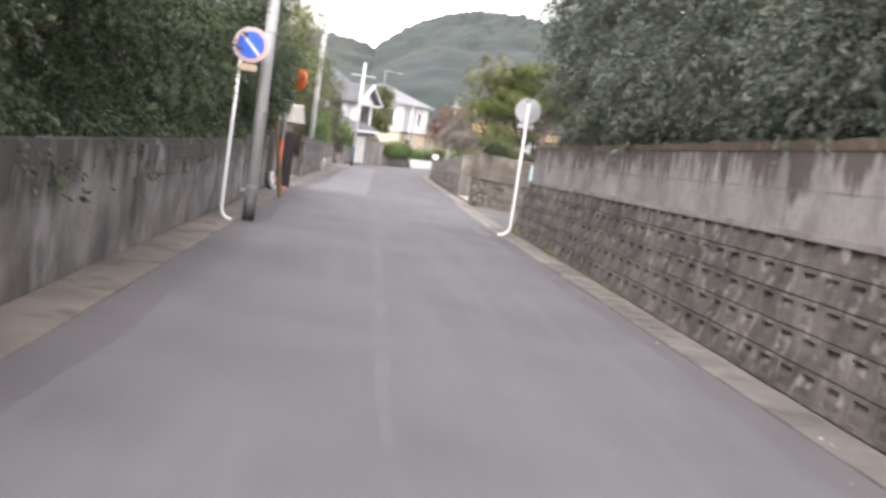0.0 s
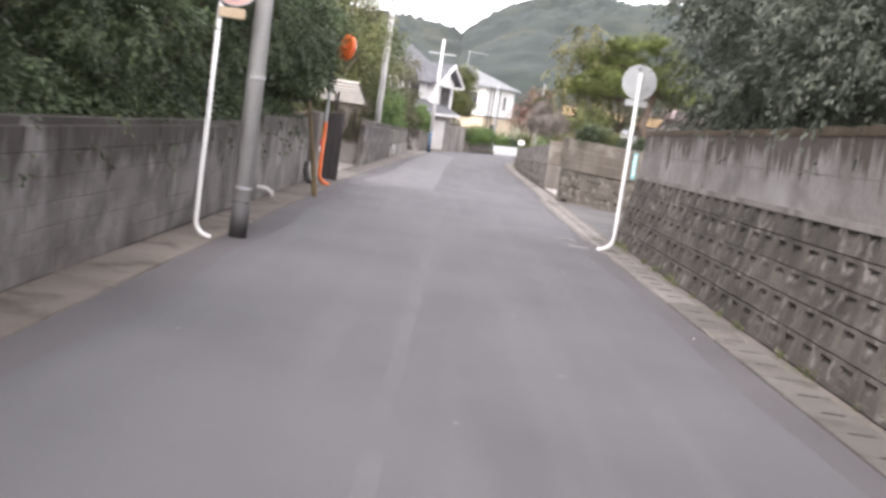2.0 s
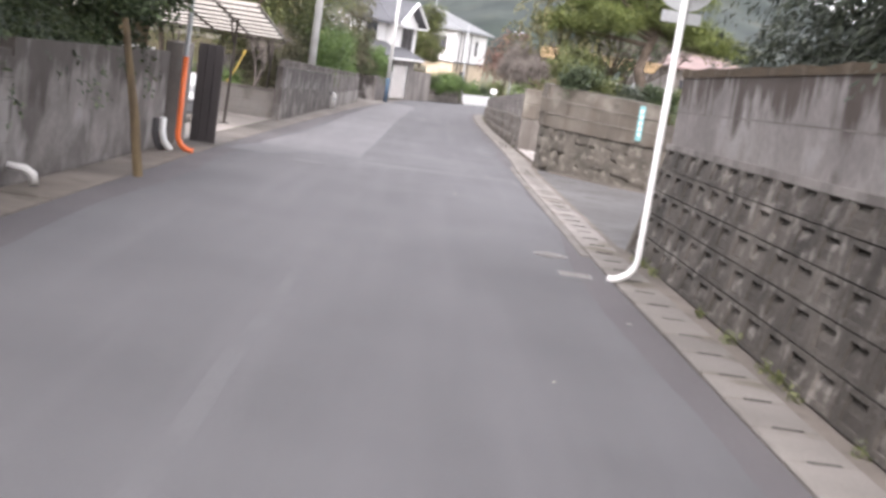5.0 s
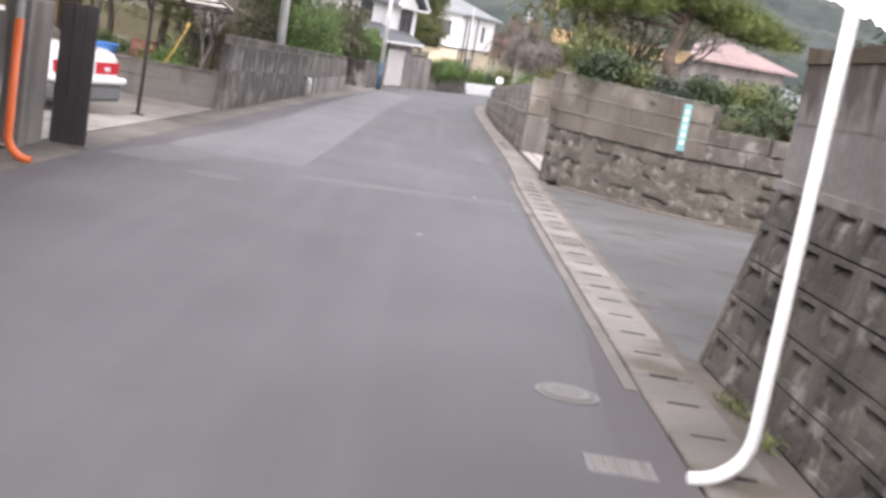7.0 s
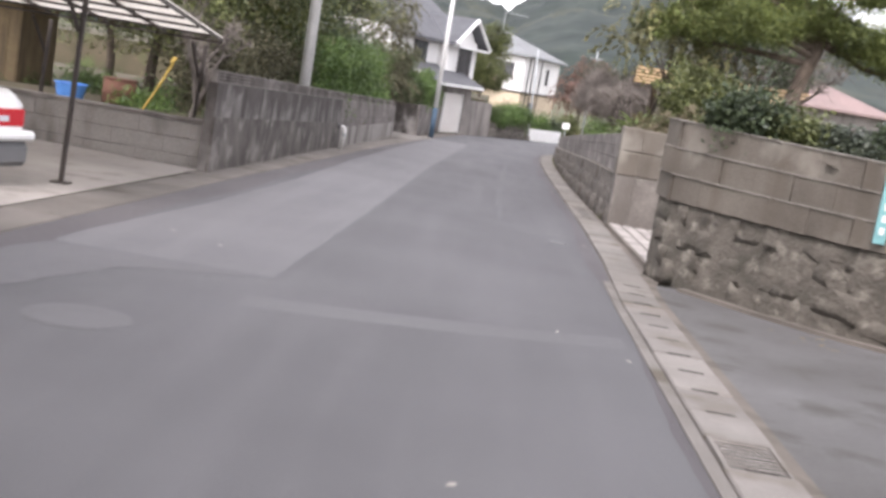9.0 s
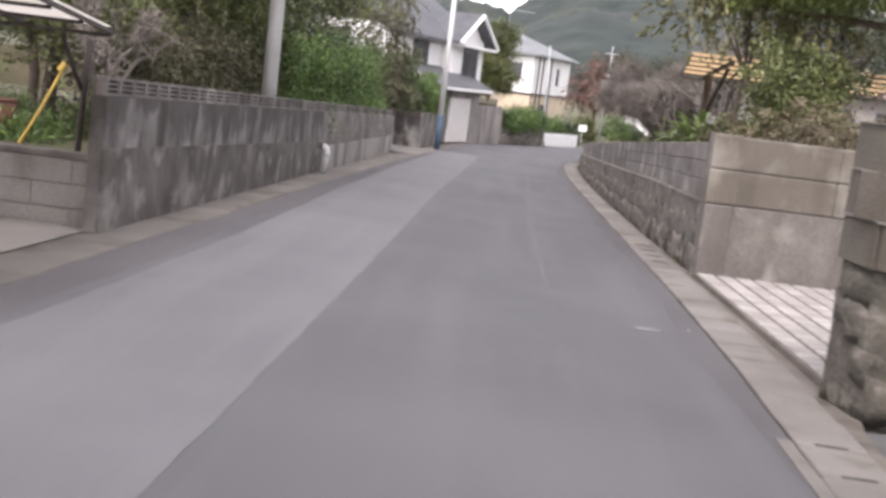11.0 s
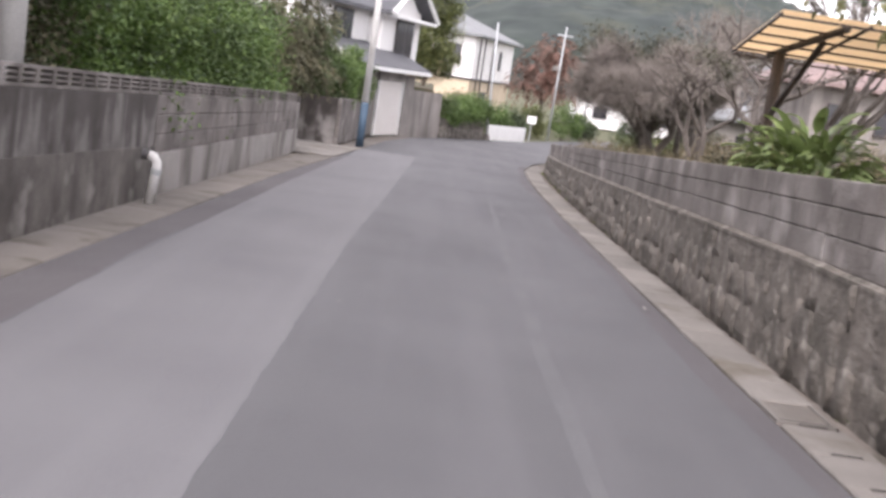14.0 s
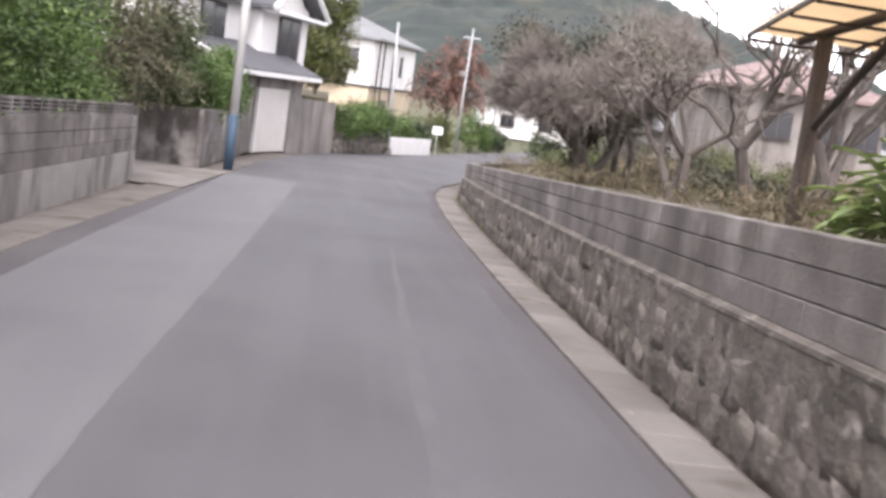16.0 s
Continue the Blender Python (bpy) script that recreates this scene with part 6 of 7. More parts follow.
w = new("weeds", quads_mesh("weeds", leaves(wr, ww, 9000, 0.16, 0.025, droop=-0.9, clumps=8, spread=0.5), L_GREEN))
tagged(w, "green weeds behind the driveway wall", "weeds", kind="stuff")
wf = [(xr(yy) + 0.56, yy, zg(yy) + 0.03, 0.05, 0.12, 0.04) for yy in [*wr.uniform(8, 28, size=26), *wr.uniform(48, 76, size=34)]]
w = new("weeds", quads_mesh("weeds", leaves(wr, wf, 2600, 0.07, 0.012, droop=-0.9, clumps=3, spread=0.5), L_OLIVE))
tagged(w, "small weeds at the foot of the wall", "weeds", kind="stuff")

# ---- garden shelter with an amber roof ----
sh = thing("garden_shelter", "garden shelter with amber translucent roof sheets on brown steel", "shelter", (6.45, 60.4, low_top(60.4) - 0.15))
def sheet_roof(parent, corner, u, v, nu, nv, sheet, frame_mat, bar=0.06):
    """A sloping roof of nu x nv sheets on bars; corner, u and v in the parent's frame."""
    corner, u, v = Vector(corner), Vector(u), Vector(v)
    n = u.cross(v).normalized()
    if n.z < 0:
        n = -n
    rot = Matrix((u.normalized(), v.normalized(), n)).transposed().to_4x4()
    for i in range(nu):
        for j in range(nv):
            c = corner + u * ((i + 0.5) / nu) + v * ((j + 0.5) / nv) + n * 0.05
            bm = bmesh.new()
            box(bm, (0, 0, 0), (u.length / nu - 0.01, v.length / nv - 0.01, 0.006), m=Matrix.Translation(c) @ rot)
            part("roof_sheet", bm, sheet, parent)
    for i in range(nu + 1):
        bm = bmesh.new()
        box(bm, (0, 0, 0), (bar, v.length, bar), m=Matrix.Translation(corner + u * (i / nu) + v * 0.5) @ rot)
        part("rafter", bm, frame_mat, parent)
    for j in range(nv + 1):
        bm = bmesh.new()
        box(bm, (0, 0, 0), (u.length, bar * 0.8, bar * 0.8), m=Matrix.Translation(corner + v * (j / nv) + u * 0.5 - n * bar * 0.9) @ rot)
        part("purlin", bm, frame_mat, parent)


o = Vector((6.45, 60.4, low_top(60.4) - 0.15))
far_l, near_l = Vector((5.9, 61.05, 1.66)) - o, Vector((5.53, 57.5, 2.02)) - o
sheet_roof(sh, far_l, (4.6, 0.2, 0.0), near_l - far_l, 4, 5, M_SHEETO, M_BROWN, 0.035)
for px in (0.0, 2.7):
    part("post", new_tube([(px, 0, 0), (px, 0, 1.72 - o.z)], 0.085, 10), M_POSTWOOD, sh, "thick brown timber post")
    part("brace", new_tube([(px, 0, 1.0), (px + 0.15, -1.4, 1.86 - o.z)], 0.045, 8), M_BROWN, sh)
    part("arm", new_tube([(px, 0.6, 1.69 - o.z), (px - 0.05, -2.8, 1.96 - o.z)], 0.05, 8), M_BROWN, sh)

# ---- car shelter, car and clutter on the driveway ----
cs = thing("carport", "carport of brown steel with white translucent roof sheets", "carport", (-4.5, 42.0, zg(42) + 0.03))
o = Vector((-4.5, 42.0, zg(42) + 0.03))
far_r, near_r = Vector((-2.16, 44.68, 0.98)) - o, Vector((-1.95, 38.0, 1.66)) - o
sheet_roof(cs, far_r, (-6.2, -0.1, 0.0), near_r - far_r, 7, 8, M_SHEETW, M_BROWN, 0.04)
for x, y in ((-2.75, 40.3), (-7.9, 40.3), (-2.55, 45.05), (-5.0, 45.05), (-7.9, 45.05)):
    zt = 0.98 + (44.68 - y) * 0.102 - o.z - 0.08
    part("post", new_tube([(x - o.x, y - o.y, 0 if y < 44 else 0.55), (x - o.x + 0.05, y - o.y, zt)], 0.032, 8), M_BROWN, cs, "thin dark steel post")
    part("brace", new_tube([(x - o.x, y - o.y, zt - 0.5), (x - o.x, y - o.y - 0.6, zt + 0.03)], 0.025, 6), M_BROWN, cs)
for x in (-2.75, -7.9):
    part("base_plate", new_box((x - o.x, 40.3 - o.y, 0.02), (0.2, 0.2, 0.05), 0.006), M_BROWN, cs)

car = thing("car", "white saloon car parked with its tail to the road", "car", (-5.22, 39.62, zg(40.5) + 0.03), turn=68)
def car_body():
    """Body shell from cross sections along the length: tail at negative y."""
    sec = [(-2.15, 0.42, 0.80, 0.74), (-2.10, 0.34, 0.98, 0.80), (-1.95, 0.26, 1.03, 0.83), (-1.3, 0.22, 1.04, 0.845), (-0.9, 0.22, 1.02, 0.85), (0.6, 0.22, 0.98, 0.85), (0.9, 0.22, 0.95, 0.845), (1.7, 0.26, 0.86, 0.81), (2.15, 0.36, 0.70, 0.70)]
    bm = bmesh.new()
    rings = []
    for y, zb, zt, w in sec:
        ring = []
        for x, z in ((-0.82, 0.0), (-1.0, 0.18), (-1.0, 0.62), (-0.96, 0.86), (-0.82, 1.0), (0, 1.03), (0.82, 1.0), (0.96, 0.86), (1.0, 0.62), (1.0, 0.18), (0.82, 0.0)):
            ring.append(bm.verts.new((x * w, y, zb + (zt - zb) * z)))
        rings.append(ring)
    for r0, r1 in zip(rings, rings[1:]):
        for k in range(len(r0)):
            j = (k + 1) % len(r0)
            bm.faces.new((r0[k], r0[j], r1[j], r1[k]))
    bm.faces.new(rings[0]), bm.faces.new(rings[-1][::-1])
    bmesh.ops.recalc_face_normals(bm, faces=bm.faces[:])
    return bm


body = part("body", car_body(), M_CARW, car, "white painted body", True)
bm = bmesh.new()
lo = [bm.verts.new(p) for p in ((-0.74, -1.35, 1.0), (0.74, -1.35, 1.0), (0.74, 1.0, 0.95), (-0.74, 1.0, 0.95))]
hi = [bm.verts.new(p) for p in ((-0.56, -0.75, 1.38), (0.56, -0.75, 1.38), (0.56, 0.35, 1.38), (-0.56, 0.35, 1.38))]
for k in range(4):
    bm.faces.new((lo[k], lo[(k + 1) % 4], hi[(k + 1) % 4], hi[k]))
bm.faces.new(lo)
bmesh.ops.recalc_face_normals(bm, faces=bm.faces[:])
part("glasshouse", bm, M_GLASSREFL, car, "windows with the brown of reflections put into their colour")
part("roof", new_box((0, -0.2, 1.395), (1.16, 1.14, 0.04), 0.015), M_CARW, car)
for sx in (-1, 1):
    part("pillar", new_tube([(sx * 0.74, -1.33, 1.0), (sx * 0.565, -0.75, 1.385)], 0.022, 6), M_BROWN, car)
    lamp = part("tail_light", new_box((sx * 0.47, -2.135, 0.745), (0.58, 0.06, 0.19), 0.012), M_CARRED, car, "red tail light")
    part("reversing_lamp", new_box((sx * 0.46, -2.168, 0.735), (0.13, 0.012, 0.06), 0.003), M_PALE, lamp)
part("number_plate", new_box((0, -2.165, 0.735), (0.33, 0.02, 0.165), 0.004), M_WHITE, car, "white plate")
for k in range(2):
    bm = bmesh.new()
    box(bm, (0, -2.178, 0.765 - 0.055 * k), (0.2, 0.004, 0.02 + 0.02 * k))
    part("plate_bar", bm, M_GALV, car)
part("bumper", new_box((0, -2.15, 0.56), (1.70, 0.26, 0.11), 0.035), M_CARW, car, "white upper bumper")
part("bumper_lower", new_box((0, -2.11, 0.36), (1.66, 0.24, 0.28), 0.06), M_CARG, car, "grey lower bumper")
for sx in (-1, 1):
    for wy in (-1.25, 1.35):
        bm = bmesh.new()
        disc(bm, (sx * 0.74, wy, 0.30), 0.30, 0.18, (1, 0, 0), 28)
        tyre = part("wheel", bevelled(bm, 0.02), M_RUBBER, car, "black tyre")
        bm = bmesh.new()
        disc(bm, (sx * 0.75, wy, 0.30), 0.18, 0.19, (1, 0, 0), 20)
        part("rim", bm, M_GALV, tyre)
part("exhaust", new_tube([(-0.45, -2.2, 0.2), (-0.45, -1.8, 0.22)], 0.025, 8), M_GALV, car)

gd = thing("gate_leaf", "dark brown boarded gate leaf standing open", "gate", (-2.42, 34.6, zg(34.6)))
for k in range(3):
    part("board", new_box((0.14 + 0.145 * k, 0.0, 0.86), (0.14, 0.04, 1.66), 0.004), M_DARK, gd)
for hgt in (0.25, 1.5):
    part("rail", new_box((0.285, 0.033, hgt), (0.42, 0.03, 0.09), 0.004), M_DARK, gd)
structure("wall_gate_pier", new_box((-2.58, 34.19, zg(34) + 0.8), (0.30, 0.76, 1.7), 0.012), M_PLINTH, "grey concrete pier at the driveway mouth", "wall")
tub = thing("plastic_tub", "blue plastic tub behind the wall", "tub", (-5.4, 47.4, zg(47.4) + 0.62))
bm = bmesh.new()
bmesh.ops.create_cone(bm, cap_ends=False, segments=20, radius1=0.22, radius2=0.28, depth=0.26, matrix=Matrix.Translation((0, 0, 0.13)))
part("wall", bm, M_BLUEPLASTIC, tub, smooth=True)
part("rim", new_tube([(0.28 * math.cos(a), 0.28 * math.sin(a), 0.26) for a in [2 * math.pi * k / 20 for k in range(21)]], 0.014, 6), M_BLUEPLASTIC, tub)
bm = bmesh.new()
disc(bm, (0, 0, 0.01), 0.22, 0.02, (0, 0, 1), 20)
part("floor", bm, M_BLUEPLASTIC, tub)
dr = thing("rusty_drum", "rust-brown steel drum among the weeds", "drum", (-4.6, 47.6, zg(47.6) + 0.58))
part("shell", new_tube([(0, 0, 0), (0, 0, 0.52)], 0.29, 20), M_RUST, dr, smooth=True)
for hgt in (0.02, 0.25, 0.5):
    part("rib", new_tube([(0, 0, hgt), (0, 0, hgt + 0.025)], 0.305, 20), M_RUST, dr)
yp = thing("yellow_prop", "yellow painted prop leaning against a post", "prop", (-3.95, 46.9, zg(46.9) + 0.62))
part("bar", new_tube([(0, 0, 0), (0.2, 0.05, 0.40), (0.44, 0.1, 0.95)], 0.02, 8), M_YELLOW, yp)
part("end", new_tube([(0.40, 0.095, 0.92), (0.46, 0.11, 1.02)], 0.04, 8), M_YELLOW, yp)
shd = thing("garden_shed", "tan boarded garden shed behind the car", "shed", (-8.1, 49.0, zg(49) + 0.6))
for k in range(10):
    part("board", new_box((-1.0 + 0.2 * k + 0.1, 0, 0.8), (0.195, 0.04, 1.6), 0.004), M_WOOD, shd)
part("side", new_box((1.0, 0.9, 0.8), (0.05, 1.8, 1.6), 0.004), M_WOOD, shd)
part("side", new_box((-1.0, 0.9, 0.8), (0.05, 1.8, 1.6), 0.004), M_WOOD, shd)
part("roof", new_box((0, 0.85, 1.65), (2.4, 2.2, 0.06), 0.01), M_GALV, shd)

# ---- houses ----
def gable_roof(bm, x0, x1, y0, y1, z, rise, over=0.5, thick=0.14):
    """A pitched roof with its ridge along x."""
    ym = (y0 + y1) / 2
    for s, ya in ((1, y0 - over), (-1, y1 + over)):
        zz = z - rise * over / (abs(y1 - y0) / 2)
        q = [(x0 - over, ya, zz), (x1 + over, ya, zz), (x1 + over, ym, z + rise), (x0 - over, ym, z + rise)]
        lo = [bm.verts.new(p) for p in q]
        hi = [bm.verts.new((a, b, c + thick)) for a, b, c in q]
        for k in range(4):
            bm.faces.new((lo[k], lo[(k + 1) % 4], hi[(k + 1) % 4], hi[k]))
        bm.faces.new(lo), bm.faces.new(hi)
    bmesh.ops.recalc_face_normals(bm, faces=bm.faces[:])
    return bm


def hip_roof(bm, x0, x1, y0, y1, z, rise, over=0.6, thick=0.15):
    a = min(x1 - x0, y1 - y0) / 2 + over
    lo = [bm.verts.new(p) for p in ((x0 - over, y0 - over, z - thick), (x1 + over, y0 - over, z - thick), (x1 + over, y1 + over, z - thick), (x0 - over, y1 + over, z - thick))]
    md = [bm.verts.new((v.co.x, v.co.y, z)) for v in lo]
    if x1 - x0 >= y1 - y0:
        t = [bm.verts.new((x0 - over + a, (y0 + y1) / 2, z + rise)), bm.verts.new((x1 + over - a + 0.01, (y0 + y1) / 2, z + rise))]
        faces = [(md[0], md[1], t[1], t[0]), (md[1], md[2], t[1]), (md[2], md[3], t[0], t[1]), (md[3], md[0], t[0])]
    else:
        t = [bm.verts.new(((x0 + x1) / 2, y0 - over + a, z + rise)), bm.verts.new(((x0 + x1) / 2, y1 + over - a + 0.01, z + rise))]
        faces = [(md[0], md[1], t[0]), (md[1], md[2], t[1], t[0]), (md[2], md[3], t[1]), (md[3], md[0], t[0], t[1])]
    for k in range(4):
        bm.faces.new((lo[k], lo[(k + 1) % 4], md[(k + 1) % 4], md[k]))
    for f in faces:
        bm.faces.new(f)
    bm.faces.new(lo)
    bmesh.ops.recalc_face_normals(bm, faces=bm.faces[:])
    return bm


def window(parent, c, w, h, face, frame_mat=None):
    """A window proud of a wall; face is 'x' or 'y', the wall's outward axis with its sign."""
    ax, sg = face[1], 1 if face[0] == "+" else -1
    d = Vector((sg, 0, 0)) if ax == "x" else Vector((0, sg, 0))
    s = (0.06, w, h) if ax == "x" else (w, 0.06, h)
    f = part("window", new_box(Vector(c) + d * 0.02, s, 0.004), frame_mat or M_TRIM, parent, "framed window")
    for k in (-1, 1):
        off = Vector((0, k * w / 4, 0)) if ax == "x" else Vector((k * w / 4, 0, 0))
        s2 = (0.05, w / 2 - 0.09, h - 0.12) if ax == "x" else (w / 2 - 0.09, 0.05, h - 0.12)
        part("pane", new_box(Vector(c) + d * 0.035 + off, s2, 0), M_GLASS, f)
    sill = (0.14, w + 0.1, 0.05) if ax == "x" else (w + 0.1, 0.14, 0.05)
    part("sill", new_box(Vector(c) + d * 0.07 - Vector((0, 0, h / 2 + 0.03)), sill, 0.004), frame_mat or M_TRIM, f)


# house beside the lane: garage below, white upper floor with a small gable; its front runs along local x, facing -y
h1 = thing("house", "white two-storey house with a grey tiled roof and a garage", "house", (-0.43, 84.9, zg(85)), turn=71.4)
part("garage_wall", new_box((-1.2, 2.3, 1.15), (2.2, 4.4, 2.3), 0.01), M_PLINTH, h1, "grey concrete garage wall")
part("garage_wall", new_box((3.2, 2.3, 1.15), (1.4, 4.4, 2.3), 0.01), M_PLINTH, h1, "grey concrete garage wall")
part("lintel", new_box((1.2, 0.5, 2.18), (2.58, 0.9, 0.36), 0.01), M_PLINTH, h1)
sd = part("garage_shutter", new_box((1.2, 0.12, 1.0), (2.5, 0.04, 2.02), 0), M_SHUTTER, h1, "cream steel roller shutter")
for k in range(20):
    part("shutter_slat", new_box((1.2, 0.092, 0.06 + 0.1 * k), (2.46, 0.03, 0.088), 0.008), M_SHUTTER, sd)
for sx in (-0.05, 2.45):
    part("shutter_rail", new_box((sx, 0.06, 1.0), (0.07, 0.1, 2.0), 0.005), M_WHITE, h1)
bm = bmesh.new()
q = [(-3.2, -0.45, 2.38), (4.0, -0.45, 2.38), (4.0, 2.0, 3.45), (-3.2, 2.0, 3.45)]
lo = [bm.verts.new(p) for p in q]
hi = [bm.verts.new((a, b, c + 0.16)) for a, b, c in q]
for k in range(4):
    bm.faces.new((lo[k], lo[(k + 1) % 4], hi[(k + 1) % 4], hi[k]))
bm.faces.new(lo), bm.faces.new(hi)
bmesh.ops.recalc_face_normals(bm, faces=bm.faces[:])
lr = part("lower_roof", bm, M_ROOF, h1, "dark tiled lean-to roof")
part("fascia", new_box((0.4, -0.47, 2.42), (7.3, 0.05, 0.14), 0.005), M_WHITE, lr, "white gutter board")
part("verge", new_tube([(-3.25, -0.45, 2.48), (-3.25, 2.0, 3.55)], 0.09, 6), M_WHITE, lr, "white verge end")
part("upper_wall", new_box((0.7, 5.0, 3.65), (10.4, 7.2, 2.3), 0.01), M_HOUSE, h1, "white plaster upper floor")
part("bay", new_box((3.6, 1.25, 3.7), (4.2, 0.8, 2.2), 0.01), M_HOUSE, h1, "white bay under the gable")
rf = part("roof", gable_roof(bmesh.new(), -4.5, 5.9, 1.4, 8.6, 4.75, 2.4, 0.5), M_ROOF, h1, "grey tiled main roof")
bm = bmesh.new()
for s in (-1, 1):
    lo = [bm.verts.new(p) for p in ((3.6 + s * 2.5, 0.3, 4.45), (3.6, 0.3, 5.85), (3.6, 4.5, 5.85), (3.6 + s * 2.5, 4.5, 4.45))]
    hi = [bm.verts.new(v.co + Vector((0, 0, 0.14))) for v in lo]
    for k in range(4):
        bm.faces.new((lo[k], lo[(k + 1) % 4], hi[(k + 1) % 4], hi[k]))
    bm.faces.new(lo), bm.faces.new(hi)
bmesh.ops.recalc_face_normals(bm, faces=bm.faces[:])
part("gable_roof", bm, M_ROOF, h1, "small gable roof")
bm = bmesh.new()
tri = [bm.verts.new(p) for p in ((1.5, 0.82, 4.5), (5.7, 0.82, 4.5), (3.6, 0.82, 5.75))]
tri2 = [bm.verts.new(v.co + Vector((0, 0.3, 0))) for v in tri]
bm.faces.new(tri), bm.faces.new(tri2)
for k in range(3):
    bm.faces.new((tri[k], tri[(k + 1) % 3], tri2[(k + 1) % 3], tri2[k]))
bmesh.ops.recalc_face_normals(bm, faces=bm.faces[:])
part("gable", bm, M_HOUSE, h1, "white gable front")
for s in (-1, 1):
    part("bargeboard", new_tube([(3.6, 0.26, 5.92), (3.6 + s * 2.55, 0.26, 4.50)], 0.10, 6), M_WHITE, h1, "white bargeboard")
part("balcony_beam", new_box((3.6, 0.45, 4.40), (4.6, 0.5, 0.12), 0.01), M_WHITE, h1)
window(h1, (3.9, 0.83, 3.65), 1.9, 1.4, "-y")
window(h1, (-1.0, 1.38, 3.8), 1.7, 1.1, "-y")
window(h1, (-4.5, 4.0, 3.9), 1.6, 1.1, "-x")
# retaining walls beyond the garage
bm = bmesh.new()
prism(bm, [(0.42, 87.5), (1.1, 89.6), (1.75, 91.3), (1.9, 91.6)], -0.25, lambda x, y: zg(y) - 0.1, lambda x, y: zg(y) + 1.85)
structure("wall_garage", bm, M_PLINTH, "grey concrete retaining wall beside the garage", "wall")
bank = [(1.85, 91.5), (2.5, 93.6), (3.3, 95.7), (4.2, 98.0)]
bm = bmesh.new()
prism(bm, [(x - 0.06, y) for x, y in bank], -0.3, lambda x, y: zg(y) - 0.1, lambda x, y: zg(y) + 0.85)
wb_ = structure("wall_bank", bm, M_MORTAR, "low rough stone bank wall under a hedge", "wall")
stones_along(wb_, [(x - 0.05, y) for x, y in bank[::-1]], lambda y: 0.88, 2, 0.55, 0.3)
bm = bmesh.new()
prism(bm, [(4.5, 99.8), (6.75, 105.1)], -0.15, lambda x, y: zg(y) - 0.1, lambda x, y: zg(y) + 0.72)
structure("fence_white", bm, M_WHITE, "low white painted wall along the far road", "wall")
bm = bmesh.new()
box(bm, (-14, 104, -1.1), (31, 24, 2.0))
structure("garden_far", bm, M_SOIL, "raised earth around the far houses", "ground")
sg = thing("notice_board", "small white notice board on a post", "sign", (7.0, 105.2, zg(105)))
part("post", new_tube([(0, 0, 0), (0, 0, 1.2)], 0.03, 6), M_GALV, sg)
part("board", new_box((0, -0.03, 1.2), (0.5, 0.04, 0.4), 0.005), M_WHITE, sg)

# second house behind the bend
h2 = thing("house", "white two-storey house with beige ground floor and pale grey hip roof", "house", (3.9, 121.5, zg(121) - 0.0), turn=-19)
part("lower_wall", new_box((-4.0, 5.0, 1.4), (7.9, 9.9, 2.8), 0.01), M_BEIGE, h2, "beige plaster ground floor")
part("upper_wall", new_box((-4.0, 5.0, 4.3), (8.0, 10.0, 3.0), 0.01), M_HOUSE, h2, "white plaster upper floor")
part("balcony", new_box((-4.6, -0.35, 3.35), (5.4, 0.7, 1.0), 0.01), M_BEIGE, h2, "beige balcony front")
part("band", new_box((-4.0, 5.0, 2.82), (8.12, 10.12, 0.14), 0.01), M_TRIM, h2, "dark band between storeys")
part("roof", hip_roof(bmesh.new(), -8.0, 0.0, 0.0, 10.0, 5.85, 1.9), M_ROOF2, h2, "pale grey hip roof")
for yy in (1.2, 2.3, 4.5):
    part("downpipe", new_tube([(0.05, yy, 0), (0.05, yy, 5.7)], 0.05, 6), M_TRIM, h2, "dark upright strip")
window(h2, (-1.6, -0.02, 4.5), 1.4, 1.2, "-y")
window(h2, (-5.0, -0.02, 4.6), 1.8, 1.2, "-y")
window(h2, (0.02, 6.5, 4.4), 0.5, 1.3, "+x")
window(h2, (0.02, 3.2, 1.5), 1.4, 1.1, "+x")
ant = thing("roof_antenna", "thin television aerial on the roof", "aerial", (1.6, 124.0, zg(121) + 7.0))
part("mast", new_tube([(0, 0, 0), (0, 0, 2.2)], 0.03, 6), M_GALV, ant)
part("boom", new_tube([(-0.1, 0, 2.1), (1.9, 0, 2.0)], 0.025, 6), M_GALV, ant)
for k in range(7):
    part("element", new_tube([(0.1 + 0.28 * k, -0.35, 2.09 - 0.014 * k), (0.1 + 0.28 * k, 0.35, 2.09 - 0.014 * k)], 0.012, 5), M_GALV, ant)


def far_house(label, at, turn, size, wall_mat, roof_mat, storeys=2, rise=1.6):
    w, d = size
    h = 2.8 * storeys
    t = thing("house", label, "house", at, "houses beyond the garden", turn=turn)
    part("wall", new_box((0, 0, h / 2), (w, d, h), 0.02), wall_mat, t)
    part("roof", hip_roof(bmesh.new(), -w / 2, w / 2, -d / 2, d / 2, h + 0.1, rise), roof_mat, t)
    for s in range(storeys):
        for k in (-0.28, 0.1, 0.36):
            window(t, (k * w, -d / 2 - 0.01, 1.5 + 2.8 * s), 1.3, 1.1, "-y")
    return t


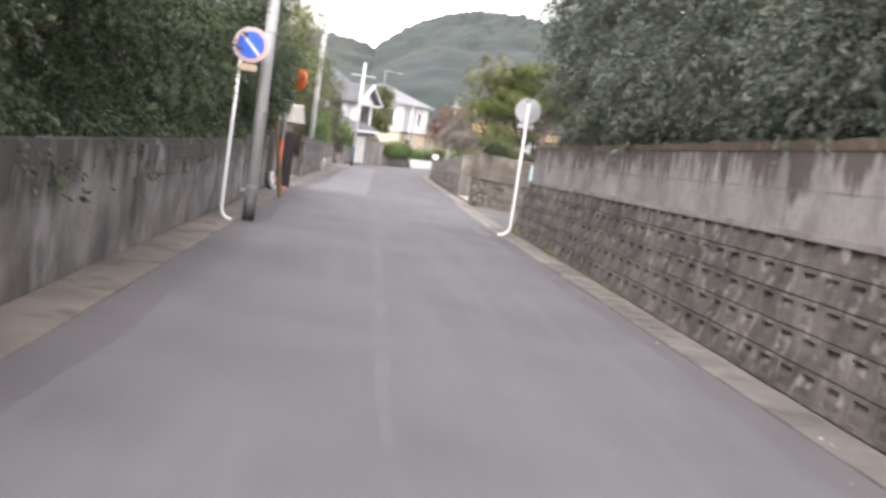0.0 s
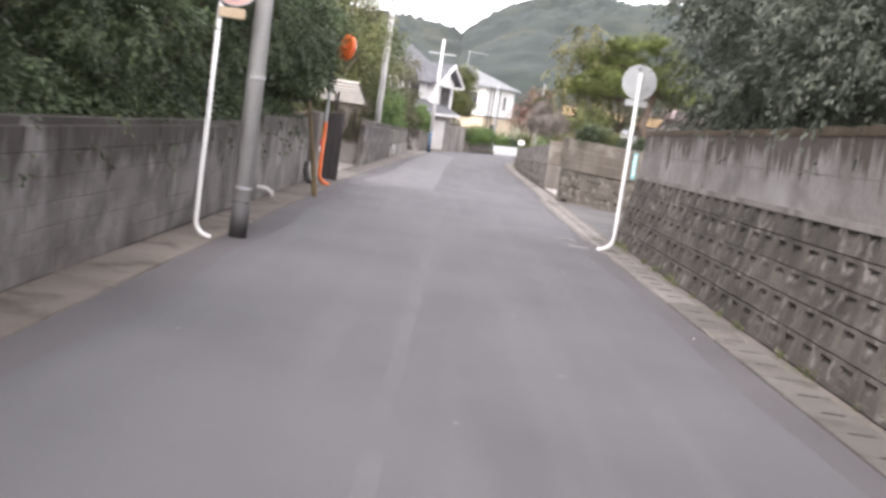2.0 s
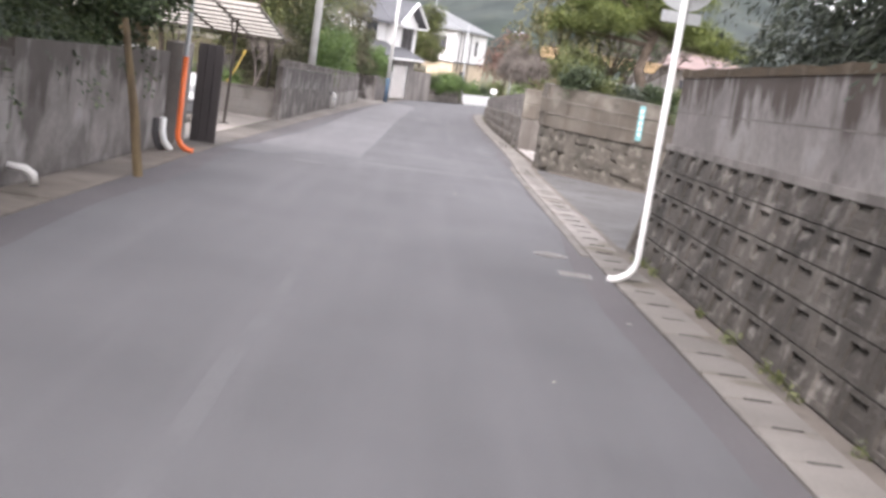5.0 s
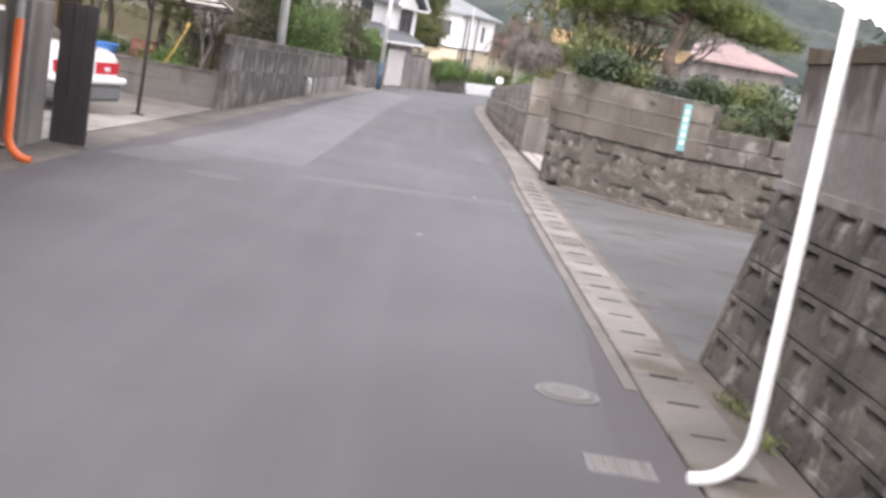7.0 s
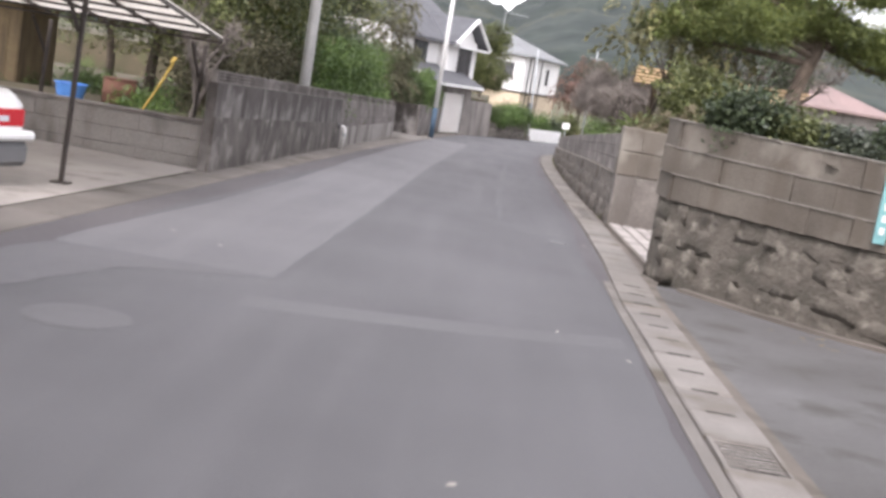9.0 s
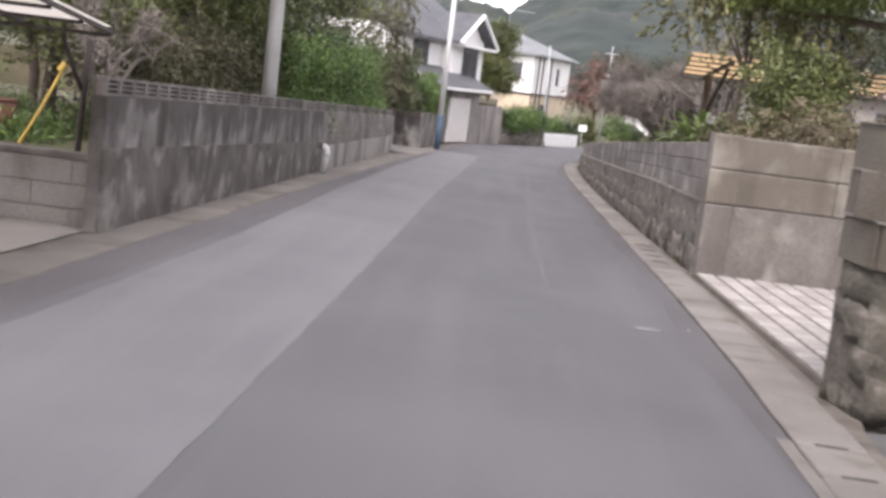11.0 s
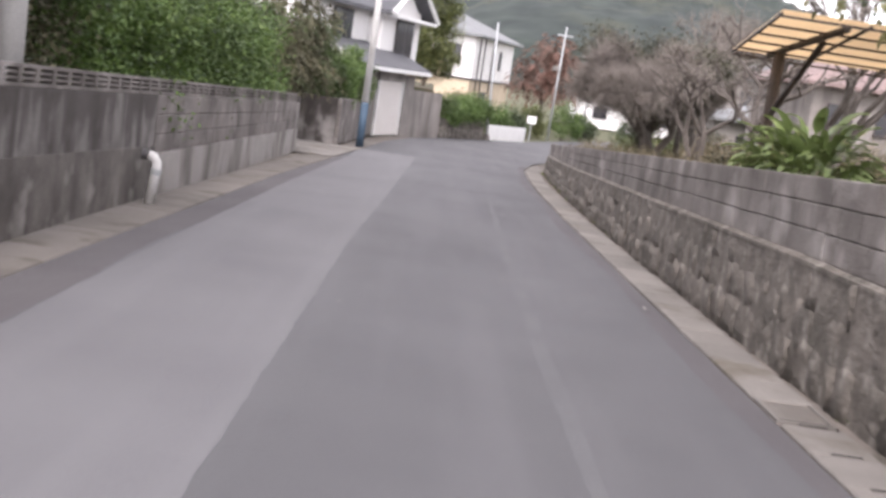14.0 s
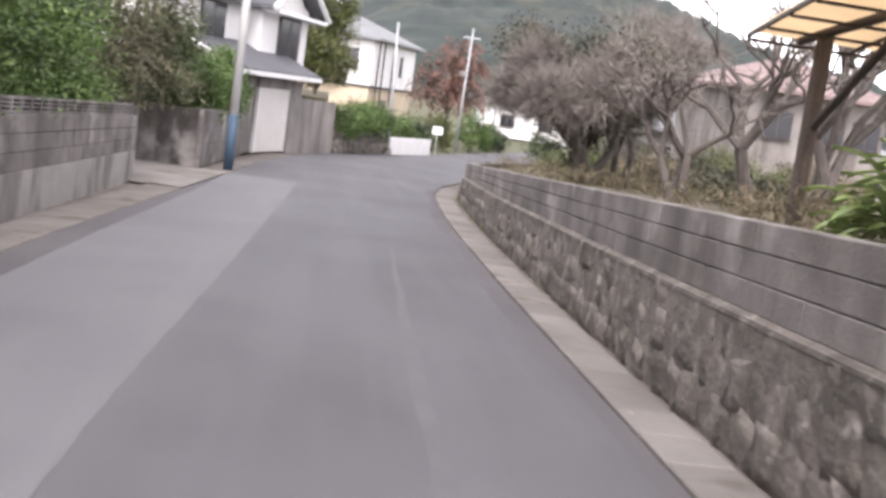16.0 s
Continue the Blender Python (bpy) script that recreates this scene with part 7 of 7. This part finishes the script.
far_house("white house with a faded red tiled roof", (20.6, 97.0, -3.0), 10, (6.4, 6.0), M_PLINTH, M_ROOFRED, 2, 1.5)
far_house("pale house with a grey roof behind the garden", (21.5, 108.0, -2.4), -8, (8.5, 7.0), M_GREYWALL, M_ROOF2, 1, 1.3)
far_house("white house with a dull grey roof beyond the trees", (30.0, 116.0, -2.4), 6, (9.0, 7.0), M_GREYWALL, M_ROOF2, 1, 1.4)
far_house("white flat far house beside the road", (19.5, 152.0, -2.3), 0, (9.0, 7.0), M_HOUSE, M_ROOF2, 1, 1.0)
far_house("pinkish house with a brown roof", (24.5, 124.0, -2.4), 3, (7.0, 6.0), M_GREYWALL, M_ROOF2, 2, 1.2)

# ---- wooded hill in the distance ----
RIDGE = [(-75, 3.0), (-40, 3.8), (-12, 3.6), (-4, 3.5), (-2.3, 3.45), (-1.0, 3.3), (0.0, 3.05), (1.0, 3.9), (2.2, 4.55), (3.2, 4.95), (4.5, 5.15), (6.0, 5.4), (8.7, 5.4), (11.7, 5.6), (14, 5.2), (15.8, 4.7), (18, 4.2), (21, 3.2), (25, 2.4), (60, 2.0)]
az, rad = np.linspace(-60, 55, 760), np.linspace(0, 1, 46)
hv = []
for r in rad:
    dist = 620 + 1050 * r
    for a in az:
        e = math.tan(radians(np.interp(a, *zip(*RIDGE))))
        top_h = (e * 1380 + 7.0) * math.sin(math.pi * min(1.0, 0.08 + r * 0.5 / 0.86)) ** 1.2
        x, y = dist * math.sin(radians(a)), dist * math.cos(radians(a))
        bumpy = 6.0 * noise.noise((x * 0.05, y * 0.05, 0)) + 7.0 * abs(noise.noise((x * 0.13, y * 0.13, 4.0))) + 12.0 * noise.noise((x * 0.008, y * 0.008, 9.0))
        hv.append((x, y, -14.0 if r == 0 else -8.0 + top_h + bumpy * min(1.0, r * 3)))
na = len(az)
me = bpy.data.meshes.new("hill")
me.from_pydata(hv, [], [(i * na + k, i * na + k + 1, (i + 1) * na + k + 1, (i + 1) * na + k) for i in range(len(rad) - 1) for k in range(na - 1)])
me.materials.append(M_HILL)
for p in me.polygons:
    p.use_smooth = True
tagged(new("hill", me), "green wooded hill closing the distance", "hill", kind="structure")

# a curved scrap of pale plastic on the road
sc = thing("plastic_scrap", "curved scrap of pale plastic lying on the asphalt", "litter", (3.26, 43.1, zg(43.1)))
bm = bmesh.new()
arc = [(0.13 * (k / 5 - 1), 0.045 * (k / 5 - 1) ** 2) for k in range(11)]
lo = [bm.verts.new((x, y, 0.004 - 0.0218 * y)) for x, y in arc]
hi = [bm.verts.new((x, y + 0.012 * (1 - (x / 0.14) ** 2), 0.010 + 0.022 * (1 - (x / 0.14) ** 2))) for x, y in arc]
fr = [bm.verts.new((x, y - 0.012 * (1 - (x / 0.14) ** 2), 0.007)) for x, y in arc]
for k in range(10):
    bm.faces.new((lo[k], lo[k + 1], hi[k + 1], hi[k]))
    bm.faces.new((fr[k], fr[k + 1], lo[k + 1], lo[k]))
part("strip", bm, M_CARG, sc, smooth=True)
# small pale litter and fallen leaves on the asphalt
frng = random.Random(77)
for k in range(44):
    y = frng.uniform(6, 66)
    x = frng.uniform(xl(y) + 0.4, xr(y) + 0.1) if k % 3 else xr(y) + frng.uniform(-0.25, 0.1)
    if k >= 30:
        x, y = frng.uniform(5.05, 5.75), frng.uniform(37.9, 38.6)
    f = tagged(part("fallen_leaf", bmesh.new(), M_FLECK if k < 30 else M_LEAFLITTER), "small pale fallen leaf on the asphalt" if k < 30 else "yellow-brown fallen leaf at the foot of the garden wall", "leaf", "fallen leaves")
    bm = bmesh.new()
    a, ln = frng.uniform(0, 6.28), frng.uniform(0.018, 0.04)
    vs = [bm.verts.new((ln * c * math.cos(a) - ln * 0.45 * d * math.sin(a), ln * c * math.sin(a) + ln * 0.45 * d * math.cos(a), h)) for c, d, h in ((-1, 0, 0.0), (0, -1, 0.004), (1, 0, 0.010), (0, 1, 0.006))]
    bm.faces.new(vs)
    bm.to_mesh(f.data)
    bm.free()
    f.location = (x, y, zg(y) + (0.003 if k >= 30 else 0.022 if x > xr(y) - 0.02 else 0.007))

ov = thing("manhole_cover", "worn round manhole cover level with the asphalt", "manhole cover", (-0.28, 34.2, zg(34.2)))
bm = bmesh.new()
disc(bm, (0, 0, -0.003), 0.34, 0.012, (0, 0.0218, 1), 40)
part("rim", bm, M_PATCH2, ov)
bm = bmesh.new()
disc(bm, (0, 0, -0.0008), 0.31, 0.012, (0, 0.0218, 1), 40)
part("lid", bm, M_PATCH2, ov)
